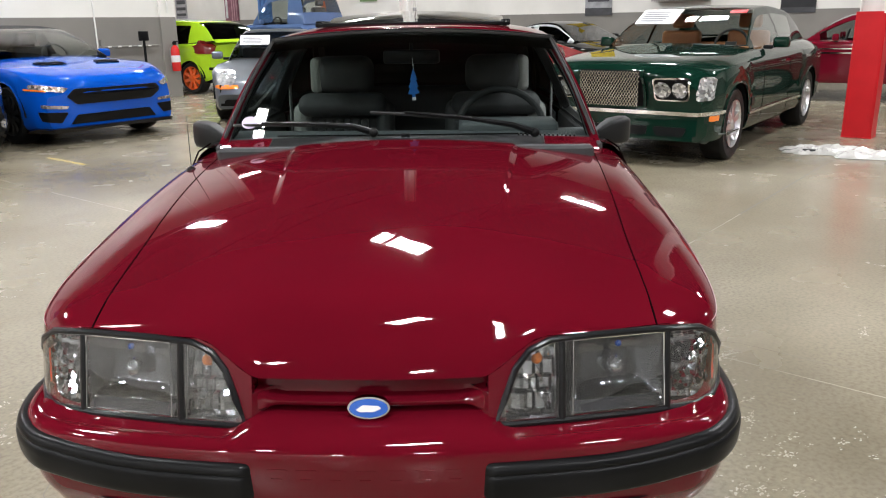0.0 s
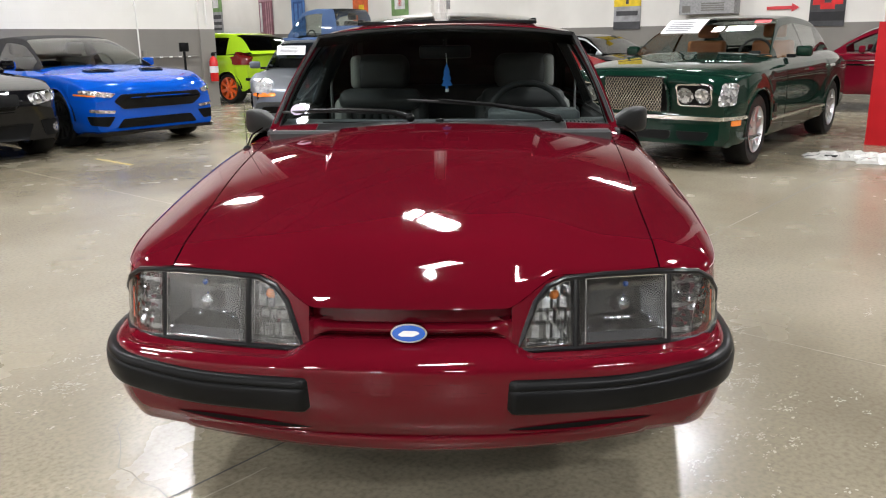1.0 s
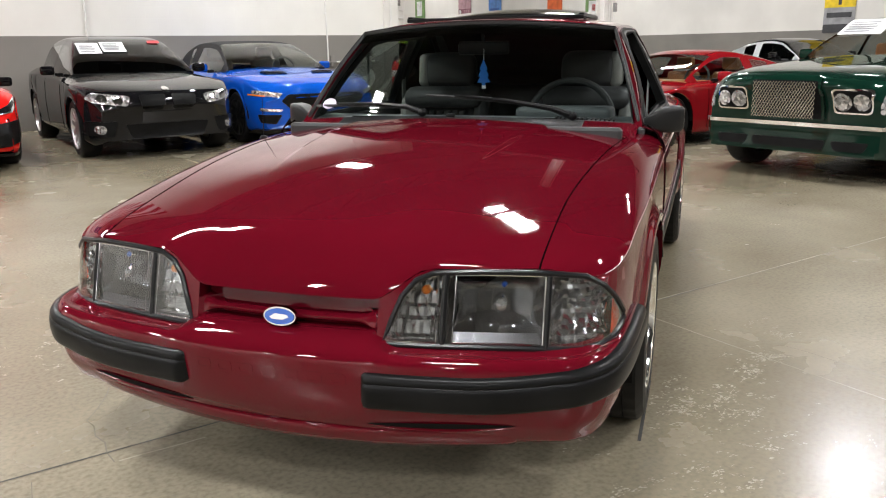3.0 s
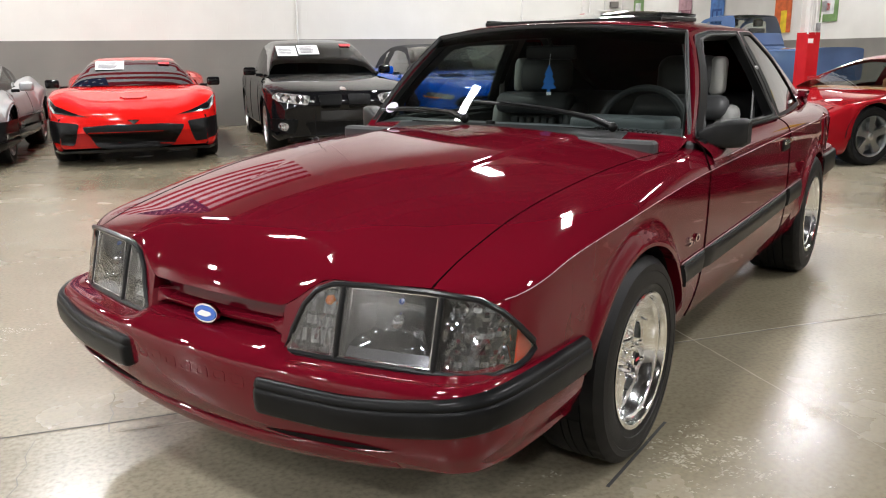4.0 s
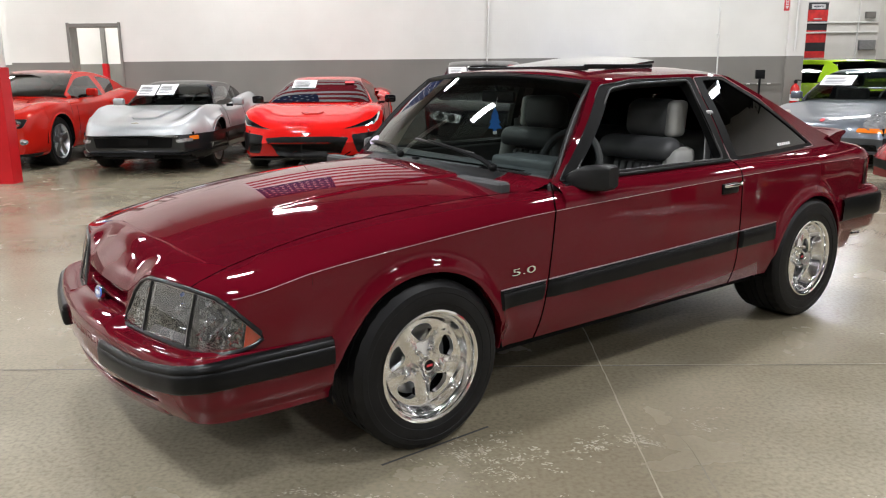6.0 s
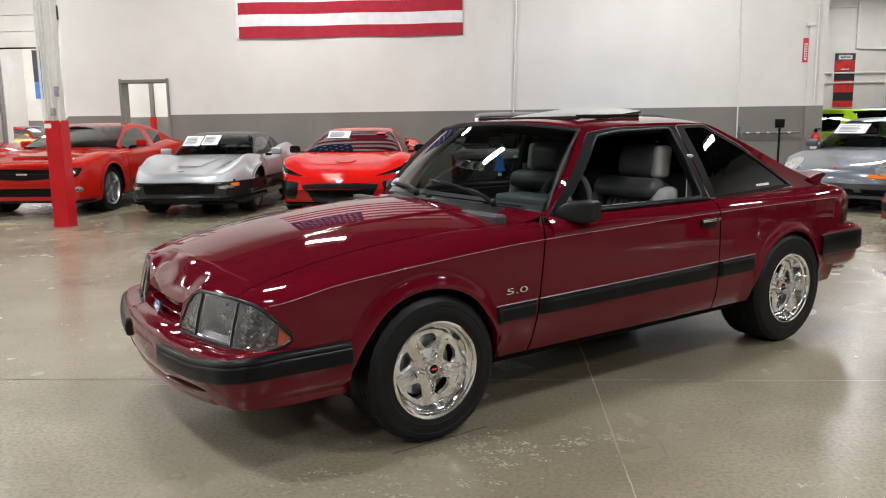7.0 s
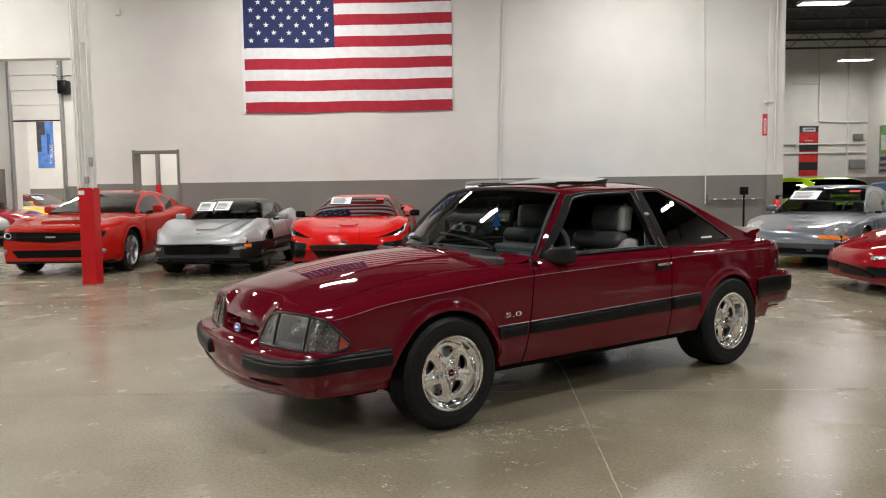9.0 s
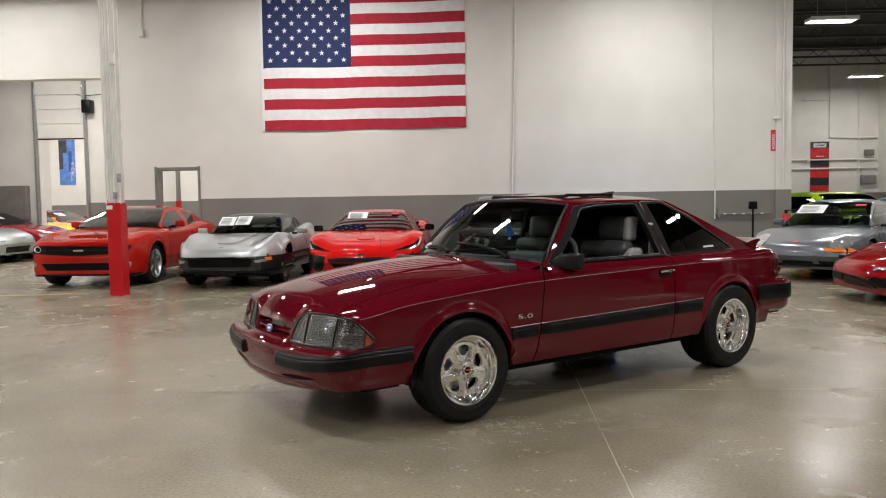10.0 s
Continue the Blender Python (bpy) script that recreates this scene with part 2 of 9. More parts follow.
M["floor"] = floor_material()
M["wall_white"] = block_material("white_block_paint", (0.67, 0.655, 0.612), (0.75, 0.735, 0.692))
M["wall_grey"] = block_material("grey_block_paint", (0.175, 0.165, 0.148), (0.215, 0.203, 0.182))
M["panel_white"] = mottled(material("white_wall_panel", rough=0.6), (0.66, 0.64, 0.60), (0.73, 0.71, 0.67), 1.2, bump=0.1)
M["panel_grey"] = mottled(material("grey_wall_panel", rough=0.6), (0.175, 0.165, 0.148), (0.215, 0.203, 0.182), 1.2, bump=0.1)


def lamp_metal(name, scale, strength, stretch=(1, 1, 1), lo=0.10, hi=0.9, rough=0.08, mid=0.45):
    """Faceted silvered plastic: each facet has its own tilt, with glints painted in as greys."""
    m = material(name, (0.7, 0.7, 0.7), rough, 0.6)
    tc = node(m, "ShaderNodeTexCoord")
    mp = node(m, "ShaderNodeMapping")
    mp.inputs["Scale"].default_value = stretch
    link(m, tc, "Object", mp, "Vector")
    t = node(m, "ShaderNodeTexVoronoi", Scale=scale)
    link(m, mp, "Vector", t, "Vector")
    r = ramp(m, [(0.15, (lo, lo, lo * 1.03)), (0.55, (mid, mid, mid * 1.03)), (0.9, (hi, hi, hi))])
    link(m, t, "Color", r, "Fac")
    link(m, r, "Color", principled(m), "Base Color")
    b = node(m, "ShaderNodeBump", Strength=strength, Distance=0.022)
    link(m, t, "Distance", b, "Height")
    link(m, b, "Normal", principled(m), "Normal")
    return m


M["lamp_unit"] = lamp_metal("clear_headlamp_unit", 30, 0.8, (1, 1, 1), 0.12, 0.85)
principled(M["lamp_unit"]).inputs["Coat Weight"].default_value = 1.0
M["lamp_clear"] = mottled(material("clear_lamp_glass", rough=0.15, metal=0.5, coat=1.0), (0.28, 0.29, 0.30), (0.55, 0.56, 0.57), 22)


# ---- mesh helpers ----
from mathutils.bvhtree import BVHTree


def mesh_of(name, verts, faces, mat, smooth=True, sharp=40):
    used = sorted({i for f in faces for i in f})
    at = {i: k for k, i in enumerate(used)}
    verts, faces = [verts[i] for i in used], [tuple(at[i] for i in f) for f in faces]
    me = bpy.data.meshes.new(name)
    me.from_pydata([tuple(v) for v in verts], [], [tuple(f) for f in faces])
    me.materials.append(mat)
    me.validate()
    if smooth:
        me.polygons.foreach_set("use_smooth", [True] * len(me.polygons))
        me.set_sharp_from_angle(angle=radians(sharp))
    me.update()
    return me


def part(name, bm, mat, parent, label="", smooth=True, sharp=40, m=None):
    """Links a bmesh (or a pair of verts and faces) as one mesh object under a thing or a part."""
    if isinstance(bm, tuple):
        me = mesh_of(name, bm[0], bm[1], mat, smooth, sharp)
    else:
        me = bpy.data.meshes.new(name)
        bm.to_mesh(me)
        bm.free()
        me.materials.append(mat)
        if smooth:
            me.polygons.foreach_set("use_smooth", [True] * len(me.polygons))
            me.set_sharp_from_angle(angle=radians(sharp))
    ob = new(name, me)
    if parent:
        ob.parent = parent
    if m is not None:
        ob.matrix_basis = m
    if label:
        tagged(ob, label)
    return ob


def thing(name, m, label, category, group="", kind=""):
    ob = new(name)
    ob.empty_display_size = 0.1
    ob.matrix_basis = m
    return tagged(ob, label, category, group, kind)


def boxes(specs, bevel=0.0, seg=1):
    """One bmesh of several boxes (x0, x1, y0, y1, z0, z1)."""
    bm = bmesh.new()
    for x0, x1, y0, y1, z0, z1 in specs:
        bmesh.ops.create_cube(bm, size=1, matrix=Matrix.LocRotScale(((x0 + x1) / 2, (y0 + y1) / 2, (z0 + z1) / 2), None, (x1 - x0, y1 - y0, z1 - z0)))
    if bevel:
        bmesh.ops.bevel(bm, geom=list(bm.edges), offset=bevel, segments=seg, affect="EDGES", profile=0.5)
    return bm


def lathe(profile, n=48, axis="X"):
    """Turns a profile of (radius, along) round an axis."""
    vs, fs = [], []
    k = len(profile)
    for i in range(n):
        a = 2 * math.pi * i / n
        for r, h in profile:
            vs.append((h, r * math.cos(a), r * math.sin(a)) if axis == "X" else (r * math.cos(a), r * math.sin(a), h))
    for i in range(n):
        j = (i + 1) % n
        for q in range(k - 1):
            fs.append((i * k + q, j * k + q, j * k + q + 1, i * k + q + 1))
    return vs, fs


def tube(points, radius, n=8, closed=False):
    """A round tube along points."""
    pts = [Vector(p) for p in points]
    vs, fs = [], []
    up = Vector((0.13, 0.21, 0.97))
    m = len(pts)
    for i, p in enumerate(pts):
        a = pts[(i - 1) % m] if closed or i else pts[0]
        b = pts[(i + 1) % m] if closed or i < m - 1 else pts[-1]
        t = (b - a).normalized()
        s = t.cross(up)
        s = s.normalized() if s.length > 1e-5 else Vector((1, 0, 0))
        w = t.cross(s)
        r = radius[i] if isinstance(radius, (list, tuple)) else radius
        for k in range(n):
            c = 2 * math.pi * k / n
            vs.append(p + s * (r * math.cos(c)) + w * (r * math.sin(c)))
    for i in range(m if closed else m - 1):
        j = (i + 1) % m
        for k in range(n):
            l = (k + 1) % n
            fs.append((i * n + k, i * n + l, j * n + l, j * n + k))
    if not closed:
        fs.append(tuple(range(n))[::-1])
        fs.append(tuple((m - 1) * n + k for k in range(n)))
    return vs, fs


def grid(rows):
    """Faces over rows of points of equal length."""
    k = len(rows[0])
    vs = [p for r in rows for p in r]
    fs = [(i * k + j, i * k + j + 1, (i + 1) * k + j + 1, (i + 1) * k + j) for i in range(len(rows) - 1) for j in range(k - 1)]
    return vs, fs


def joined(*pieces):
    vs, fs = [], []
    for v, f in pieces:
        o = len(vs)
        vs += list(v)
        fs += [tuple(i + o for i in q) for q in f]
    return vs, fs


def mirrored(piece):
    v, f = piece
    return [(-p[0], p[1], p[2]) for p in v], [tuple(reversed(q)) for q in f]


def lerp(a, b, t):
    return a + (b - a) * t


def smooth01(t):
    t = min(1.0, max(0.0, t))
    return t * t * (3 - 2 * t)


def along(table, y):
    """Monotone smooth reading of a table [(y, value)]."""
    if y <= table[0][0]:
        return table[0][1]
    if y >= table[-1][0]:
        return table[-1][1]
    n = len(table)
    d = [(table[i + 1][1] - table[i][1]) / (table[i + 1][0] - table[i][0]) for i in range(n - 1)]
    g = [d[0]] + [0.0 if d[i - 1] * d[i] <= 0 else 2 * d[i - 1] * d[i] / (d[i - 1] + d[i]) for i in range(1, n - 1)] + [d[-1]]
    for i in range(n - 1):
        y0, v0 = table[i]
        y1, v1 = table[i + 1]
        if y <= y1:
            h = y1 - y0
            t = (y - y0) / h
            return (v0 * (1 + 2 * t) * (1 - t) ** 2 + h * g[i] * t * (1 - t) ** 2 + v1 * t * t * (3 - 2 * t) + h * g[i + 1] * t * t * (t - 1))


def curve2(points, per=5):
    """A smooth line through 2D or 3D points."""
    out = []
    p = [Vector(q) for q in points]
    for i in range(len(p) - 1):
        a, b = p[max(0, i - 1)], p[min(len(p) - 1, i + 2)]
        for k in range(per):
            t = k / per
            m0, m1 = (p[i + 1] - a) / 2, (b - p[i]) / 2
            out.append(p[i] * (1 + 2 * t) * (1 - t) ** 2 + m0 * t * (1 - t) ** 2 + p[i + 1] * t * t * (3 - 2 * t) + m1 * t * t * (t - 1))
    out.append(p[-1])
    return out


def filled(outer, holes=(), cell=0.0):
    """Triangles over a 2D outline with holes; returns 2D points and faces. cell: cuts them down to about that size."""
    bm = bmesh.new()
    for loop in (outer, *holes):
        vs = [bm.verts.new((q[0], q[1], 0)) for q in loop]
        for i in range(len(vs)):
            bm.edges.new((vs[i], vs[(i + 1) % len(vs)]))
    bmesh.ops.triangle_fill(bm, use_beauty=True, use_dissolve=False, edges=list(bm.edges))
    if cell:
        xs = [v.co.x for v in bm.verts]
        ys = [v.co.y for v in bm.verts]
        for lo, hi, no in ((min(xs), max(xs), (1, 0, 0)), (min(ys), max(ys), (0, 1, 0))):
            k = int((hi - lo) / cell)
            for i in range(1, k + 1):
                c = lo + (hi - lo) * i / (k + 1)
                bmesh.ops.bisect_plane(bm, geom=list(bm.verts) + list(bm.edges) + list(bm.faces), plane_co=(no[0] * c, no[1] * c, 0), plane_no=no)
    for f in bm.faces:
        if f.normal.z < 0:
            f.normal_flip()
    bm.verts.index_update()
    out = [(v.co.x, v.co.y) for v in bm.verts], [tuple(v.index for v in f.verts) for f in bm.faces]
    bm.free()
    return out


def plate(outer, place, normal, depth=0.01, holes=(), cell=0.0):
    """A solid sheet: a 2D outline put on a surface by place(a, b), with its rim turned inward by depth along normal(a, b)."""
    pts, fs = filled(outer, holes, cell)
    top = [Vector(place(a, b)) for a, b in pts]
    low = [p - Vector(normal(a, b)) * depth for p, (a, b) in zip(top, pts)]
    n = len(pts)
    count = {}
    for f in fs:
        for i in range(len(f)):
            e = (f[i], f[(i + 1) % len(f)])
            count[e] = count.get(e, 0) + 1
    faces = list(fs) + [tuple(n + i for i in reversed(f)) for f in fs]
    for a, b in count:
        if (b, a) not in count:
            faces.append((b, a, n + a, n + b))
    return top + low, faces


def rounded(points, r, seg=4):
    """Rounds the corners of a 2D outline."""
    out = []
    n = len(points)
    for i in range(n):
        p = Vector(points[i][:2])
        a, b = Vector(points[i - 1][:2]) - p, Vector(points[(i + 1) % n][:2]) - p
        rr = min(r, a.length * 0.45, b.length * 0.45)
        a, b = p + a.normalized() * rr, p + b.normalized() * rr
        for k in range(seg + 1):
            t = k / seg
            q = a * (1 - t) ** 2 + p * 2 * t * (1 - t) + b * t * t
            out.append((q.x, q.y))
    return out


def text_mesh(body, size, depth):
    """Built-in lettering as verts and faces, lying in the xy plane."""
    cu = bpy.data.curves.new("lettering", "FONT")
    cu.body, cu.size, cu.extrude = body, size, depth
    cu.align_x, cu.align_y = "CENTER", "CENTER"
    ob = bpy.data.objects.new("lettering", cu)
    me = bpy.data.meshes.new_from_object(ob)
    out = [tuple(v.co) for v in me.vertices], [tuple(q.vertices) for q in me.polygons]
    bpy.data.objects.remove(ob)
    bpy.data.curves.remove(cu)
    bpy.data.meshes.remove(me)
    return out


def moved(piece, m):
    return [m @ Vector(v) for v in piece[0]], piece[1]


# ---- the hall ----
def structure(name, bm, mat, label, smooth=False, m=HALL):
    return tagged(part(name, bm, mat, None, "", smooth, 40, m), label, kind="structure")


EDGE_S = 7.17        # free end of the flag wall
BAND = 1.524         # top of the grey band
TOP = 7.2            # underside of the roof deck
DOOR = (-7.13, -6.10, 2.23)
BAY = (-12.9, -8.28, 4.31)
THICK = 0.30
FAR_B = 14.5         # back wall of the bay beyond the flag wall
POSTER_S = 16.4      # wall with the posters
SOUTH_B = -31.0
WEST_S = -19.0

structure("floor", boxes([(WEST_S - 12, POSTER_S + 0.4, SOUTH_B - 0.4, FAR_B + 16, -0.25, 0.0)]), M["floor"],
          "polished grey-brown stained concrete warehouse floor", False)

# flag wall, lower band and upper part, cut by a doorway and a tall bay opening
segs = [(WEST_S, BAY[0]), (BAY[1], DOOR[0]), (DOOR[1], EDGE_S)]
structure("wall_flag_band", boxes([(a, b, 0, THICK, 0, BAND) for a, b in segs]), M["wall_grey"], "grey painted lower band of the block wall")
upper = [(a, b, 0, THICK, BAND, TOP) for a, b in segs] + [(DOOR[0], DOOR[1], 0, THICK, DOOR[2], TOP), (BAY[0], BAY[1], 0, THICK, BAY[2], TOP)]
for i, box in enumerate(upper):
    structure("wall_flag_%d" % (i + 1), boxes([box]), M["wall_white"], "cream white painted block wall with soft course lines")
# end pier of the flag wall
structure("pier_band", boxes([(EDGE_S - 0.32, EDGE_S + 0.02, -0.05, THICK + 0.05, 0, BAND)]), M["panel_grey"], "grey painted foot of the wall end pier")
structure("pier", boxes([(EDGE_S - 0.32, EDGE_S + 0.02, -0.05, THICK + 0.05, BAND, TOP)]), M["panel_white"], "white painted wall end pier")
# bay beyond, and the walls round the hall
structure("wall_far_band", boxes([(WEST_S - 12, POSTER_S, FAR_B, FAR_B + 0.3, 0, BAND)]), M["panel_grey"], "grey lower band of the far wall")
structure("wall_far", boxes([(WEST_S - 12, POSTER_S, FAR_B, FAR_B + 0.3, BAND, TOP)]), M["panel_white"], "white panelled far wall")
structure("wall_poster_band", boxes([(POSTER_S, POSTER_S + 0.3, SOUTH_B, FAR_B + 0.3, 0, BAND)]), M["panel_grey"], "grey lower band of the poster wall")
structure("wall_poster", boxes([(POSTER_S, POSTER_S + 0.3, SOUTH_B, FAR_B + 0.3, BAND, TOP)]), M["panel_white"], "white wall hung with posters")
structure("wall_south", boxes([(WEST_S, POSTER_S, SOUTH_B - 0.3, SOUTH_B, 0, TOP)]), M["panel_white"], "plain white wall")
structure("wall_west", boxes([(WEST_S - 0.3, WEST_S, SOUTH_B, 0.0, 0, TOP)]), M["panel_white"], "plain white wall")
structure("ceiling", boxes([(WEST_S - 12, POSTER_S + 0.3, SOUTH_B - 0.3, FAR_B + 0.3, TOP, TOP + 0.2)]), M["deck"], "dark corrugated steel roof deck")
# back room behind the bay opening
structure("wall_back_left", boxes([(-17.5, -12.62, 5.0, 5.25, 0, TOP)]), M["panel_white"], "cream white wall of the back room")
structure("wall_back_right", boxes([(-11.2, -5.2, 5.0, 5.25, BAND, TOP)]), M["panel_white"], "cream white wall of the back room")
structure("wall_back_right_band", boxes([(-11.2, -5.2, 5.0, 5.25, 0, BAND)]), M["panel_grey"], "grey lower band of the back room")
structure("wall_back_header", boxes([(-12.62, -11.2, 5.0, 5.25, 5.0, TOP)]), M["panel_white"], "cream white wall over the loading door")
structure("wall_back_side", boxes([(-17.6, -17.5, THICK, FAR_B, 0, TOP)]), M["panel_white"], "cream white side wall of the back room")
structure("wall_back_end", boxes([(-5.3, -5.1, THICK, 5.0, 0, TOP)]), M["panel_white"], "cream white end wall of the back room")

# lamps: slim strip lights, long side along the flag wall, but across the hall past its middle
def lamp_data(watts):
    la = bpy.data.lights.new("strip_light", "AREA")
    la.shape, la.size, la.size_y = "RECTANGLE", 1.12, 0.38
    la.energy, la.color = watts, LAMP_COLOUR
    return la


HALL_LAMP, BAY_LAMP, BACK_LAMP = lamp_data(LAMP_WATTS), lamp_data(BAY_WATTS), lamp_data(BACK_WATTS)


def high_bay(s, b, z, data, turn=0.0):
    ob = thing("ceiling_light", HALL @ pose(s, b, z, 0, 0, turn), "white linear high-bay light hung from the roof trusses", "lamp", "high-bay lights")
    part("housing", boxes([(-0.58, 0.58, -0.21, 0.21, 0.012, 0.09), (-0.59, 0.59, -0.225, -0.21, -0.01, 0.09), (-0.59, 0.59, 0.21, 0.225, -0.01, 0.09)], 0.004), M["lamp_body"], ob)
    part("diffuser", boxes([(-0.56, 0.56, -0.195, 0.195, 0.0, 0.010)]), M["lamp"], ob, "glowing white diffuser", smooth=False)
    for x in (-0.36, 0.36):
        part("hanger", tube([(x, 0, 0.08), (x * 0.9, 0, TOP - z)], 0.005, 6), M["galv"], ob)
    la = new("strip_light", data)
    la.matrix_basis = HALL @ pose(s, b, z - 0.03, 0, 0, turn)
    return ob


for s in LAMP_ROWS_S:
    for b in LAMP_ROWS_B:
        high_bay(s, b, HALL_LAMP_Z, HALL_LAMP, 90.0 if s > 0 else 0.0)
for s in (9.2, 14.6):
    for b in LAMP_ROWS_FAR:
        high_bay(s, b, LAMP_Z, BAY_LAMP)
for s, b in ((-7.2, 2.4), (-11.0, 2.0), (-12.0, 7.2), (-15.6, 11.5), (-8.0, 10.0), (-14.0, 10.0)):
    high_bay(s, b, LAMP_Z, BACK_LAMP)
for s in (-3.0, 2.0):
    high_bay(s, 9.0, LAMP_Z, BAY_LAMP)


def truss(b, s0, s1):
    """An open-web steel joist under the deck."""
    ob = thing("roof_truss", HALL @ pose(0, b, 0), "dark painted open-web steel roof joist", "roof truss", "roof joists")
    part("chord", boxes([(s0, s1, -0.05, 0.05, TOP - 0.14, TOP - 0.08)]), M["truss"], ob, smooth=False)
    part("chord", boxes([(s0, s1, -0.05, 0.05, TOP - 0.86, TOP - 0.80)]), M["truss"], ob, smooth=False)
    n = int((s1 - s0) / 0.75)
    web = [(s0 + (s1 - s0) * i / n, 0, TOP - 0.82 if i % 2 else TOP - 0.12) for i in range(n + 1)]
    part("web", tube(web, 0.018, 5), M["truss"], ob, smooth=False)


for i in range(8):
    truss(0.6 + 1.75 * i, EDGE_S, POSTER_S)
for i in range(9):
    truss(-2.0 - 3.2 * i, WEST_S, POSTER_S)


# ---- parked cars ----
def wheel_parts(owner, x, y, r, width, rim_r, rim_mat, spokes, side, name="wheel", rim_style="spoke"):
    """A wheel at (x, y): tyre, barrel, spokes and hub. side: +1 if its face looks to +x."""
    w = part(name, lathe([(rim_r * 0.97, -width / 2), (rim_r * 1.02, -width / 2 + 0.01), (r * 0.93, -width / 2), (r * 0.985, -width / 2 + 0.02), (r, -width / 2 + 0.045),
                          (r, width / 2 - 0.045), (r * 0.985, width / 2 - 0.02), (r * 0.93, width / 2), (rim_r * 1.06, width / 2 - 0.004), (rim_r * 1.02, width / 2 - 0.012), (rim_r * 0.97, width / 2 - 0.02)], 40),
             M["rubber"], owner, "black tyre with a %s rim" % ("dark" if rim_mat is M["black_alloy"] else "bright"), m=pose(x - side * width / 2, y, r, 0, 0, 0 if side > 0 else 180))
    h = width / 2
    part("rim", lathe([(rim_r * 0.99, h - 0.005), (rim_r * 1.0, h + 0.002), (rim_r * 0.955, h + 0.002), (rim_r * 0.93, h - 0.012), (rim_r * 0.90, h - 0.06), (rim_r * 0.88, -h)], 40), rim_mat, w)
    bars = []
    for i in range(spokes):
        a = 2 * math.pi * i / spokes + 0.3
        bw0, bw1 = rim_r * (0.95 / spokes + 0.04), rim_r * (0.55 / spokes + 0.05)
        c, s_ = math.cos(a), math.sin(a)
        ring = []
        for rr, bw, hh in ((rim_r * 0.14, bw0 * 0.8, h - 0.012), (rim_r * 0.55, bw1, h - 0.022), (rim_r * 0.925, bw1 * 1.25, h - 0.012)):
            ring.append([(hh, c * rr - s_ * bw, s_ * rr + c * bw), (hh, c * rr + s_ * bw, s_ * rr - c * bw), (hh - 0.035, c * rr + s_ * bw * 1.1, s_ * rr - c * bw * 1.1), (hh - 0.035, c * rr - s_ * bw * 1.1, s_ * rr + c * bw * 1.1)])
        vs = [p for q in ring for p in q]
        fs = []
        for k in range(2):
            for j in range(4):
                fs.append((k * 4 + j, k * 4 + (j + 1) % 4, k * 4 + 4 + (j + 1) % 4, k * 4 + 4 + j))
        bars.append((vs, fs))
    part("spokes", joined(*bars), rim_mat, w, sharp=30)
    part("hub", lathe([(0.0, h - 0.002), (rim_r * 0.13, h - 0.004), (rim_r * 0.17, h - 0.012), (rim_r * 0.19, h - 0.05)], 20), rim_mat, w)
    part("brake_disc", lathe([(0.0, h - 0.085), (rim_r * 0.74, h - 0.085), (rim_r * 0.74, h - 0.10)], 28), M["dull_alloy"] if rim_mat is not M["black_alloy"] else M["dark"], w)
    return w


def car_shell(c):
    """Half-section loft of a car body. Gives rows of points over the half, from nose to tail, and y of each row."""
    y0, y1 = -c["front"], c["base"] + c["rear"]
    ys = set()
    n = 46
    for i in range(n + 1):
        ys.add(round(y0 + (y1 - y0) * i / n, 4))
    for i in range(7):
        ys.add(round(y0 + 0.02 * i * i / 2, 4))
        ys.add(round(y1 - 0.02 * i * i / 2, 4))
    ra = c["arch"]
    for yc in (0.0, c["base"]):
        for k in range(25):
            ys.add(round(yc - ra * math.cos(math.pi * k / 24), 4))
    ys = sorted(ys)
    rows = []
    for y in ys:
        top, sh = along(c["top"], y), along(c["shoulder"], y)
        low = along(c["low"], y)
        arch = 0.0
        for yc in (0.0, c["base"]):
            if abs(y - yc) <= ra + 1e-4:
                arch = max(arch, c["wheel"] + math.sqrt(max(0.0, ra * ra - (y - yc) ** 2)))
        zl = max(low, arch)
        sh = min(sh, top - 0.005)
        zl = min(zl, sh - 0.04)
        w = c["width"] / 2 * along(c["plan"], y)
        tuck = c.get("tuck", 0.93)
        flare = 0.0
        for yc in (0.0, c["base"]):
            flare = max(flare, c.get("flare", 0.012) * math.exp(-((abs(y - yc) - 0.0) / (ra * 1.1)) ** 4))
        mid = lerp(zl, sh, 0.55)
        crown = max(c.get("crown_f", 0.0) * math.exp(-((y + 0.12) / 0.62) ** 2), c.get("crown_r", 0.0) * math.exp(-((y - c["base"]) / 0.6) ** 2))
        pts = [(w * tuck if not arch else w * 0.995 + flare, zl), (w * 0.985 + flare, zl + (sh - zl) * 0.12), (w + flare * 0.7, mid), (w * c.get("waist", 0.985) + flare * 0.2, sh - (sh - zl) * 0.10),
               (w * c.get("edge", 0.945), sh + 0.45 * crown), (w * 0.80, lerp(sh, top, 0.62) + crown), (w * 0.55, lerp(sh, top, 0.88)), (w * 0.28, lerp(sh, top, 0.97)), (0.0, top)]
        line = curve2([(a, b) for a, b in pts], 3)
        row = []
        for q in line:
            x = max(0.0, q[0])
            k = (x / (c["width"] / 2)) ** c.get("round_pow", 2.6)
            dy = c["round_f"] * k * smooth01((c["front"] * 0.9 - (y - y0)) / (c["front"] * 0.9)) - c["round_r"] * k * smooth01((c["rear"] * 0.9 - (y1 - y)) / (c["rear"] * 0.9))
            row.append((x, y + dy, q[1]))
        rows.append(row)
    return ys, rows


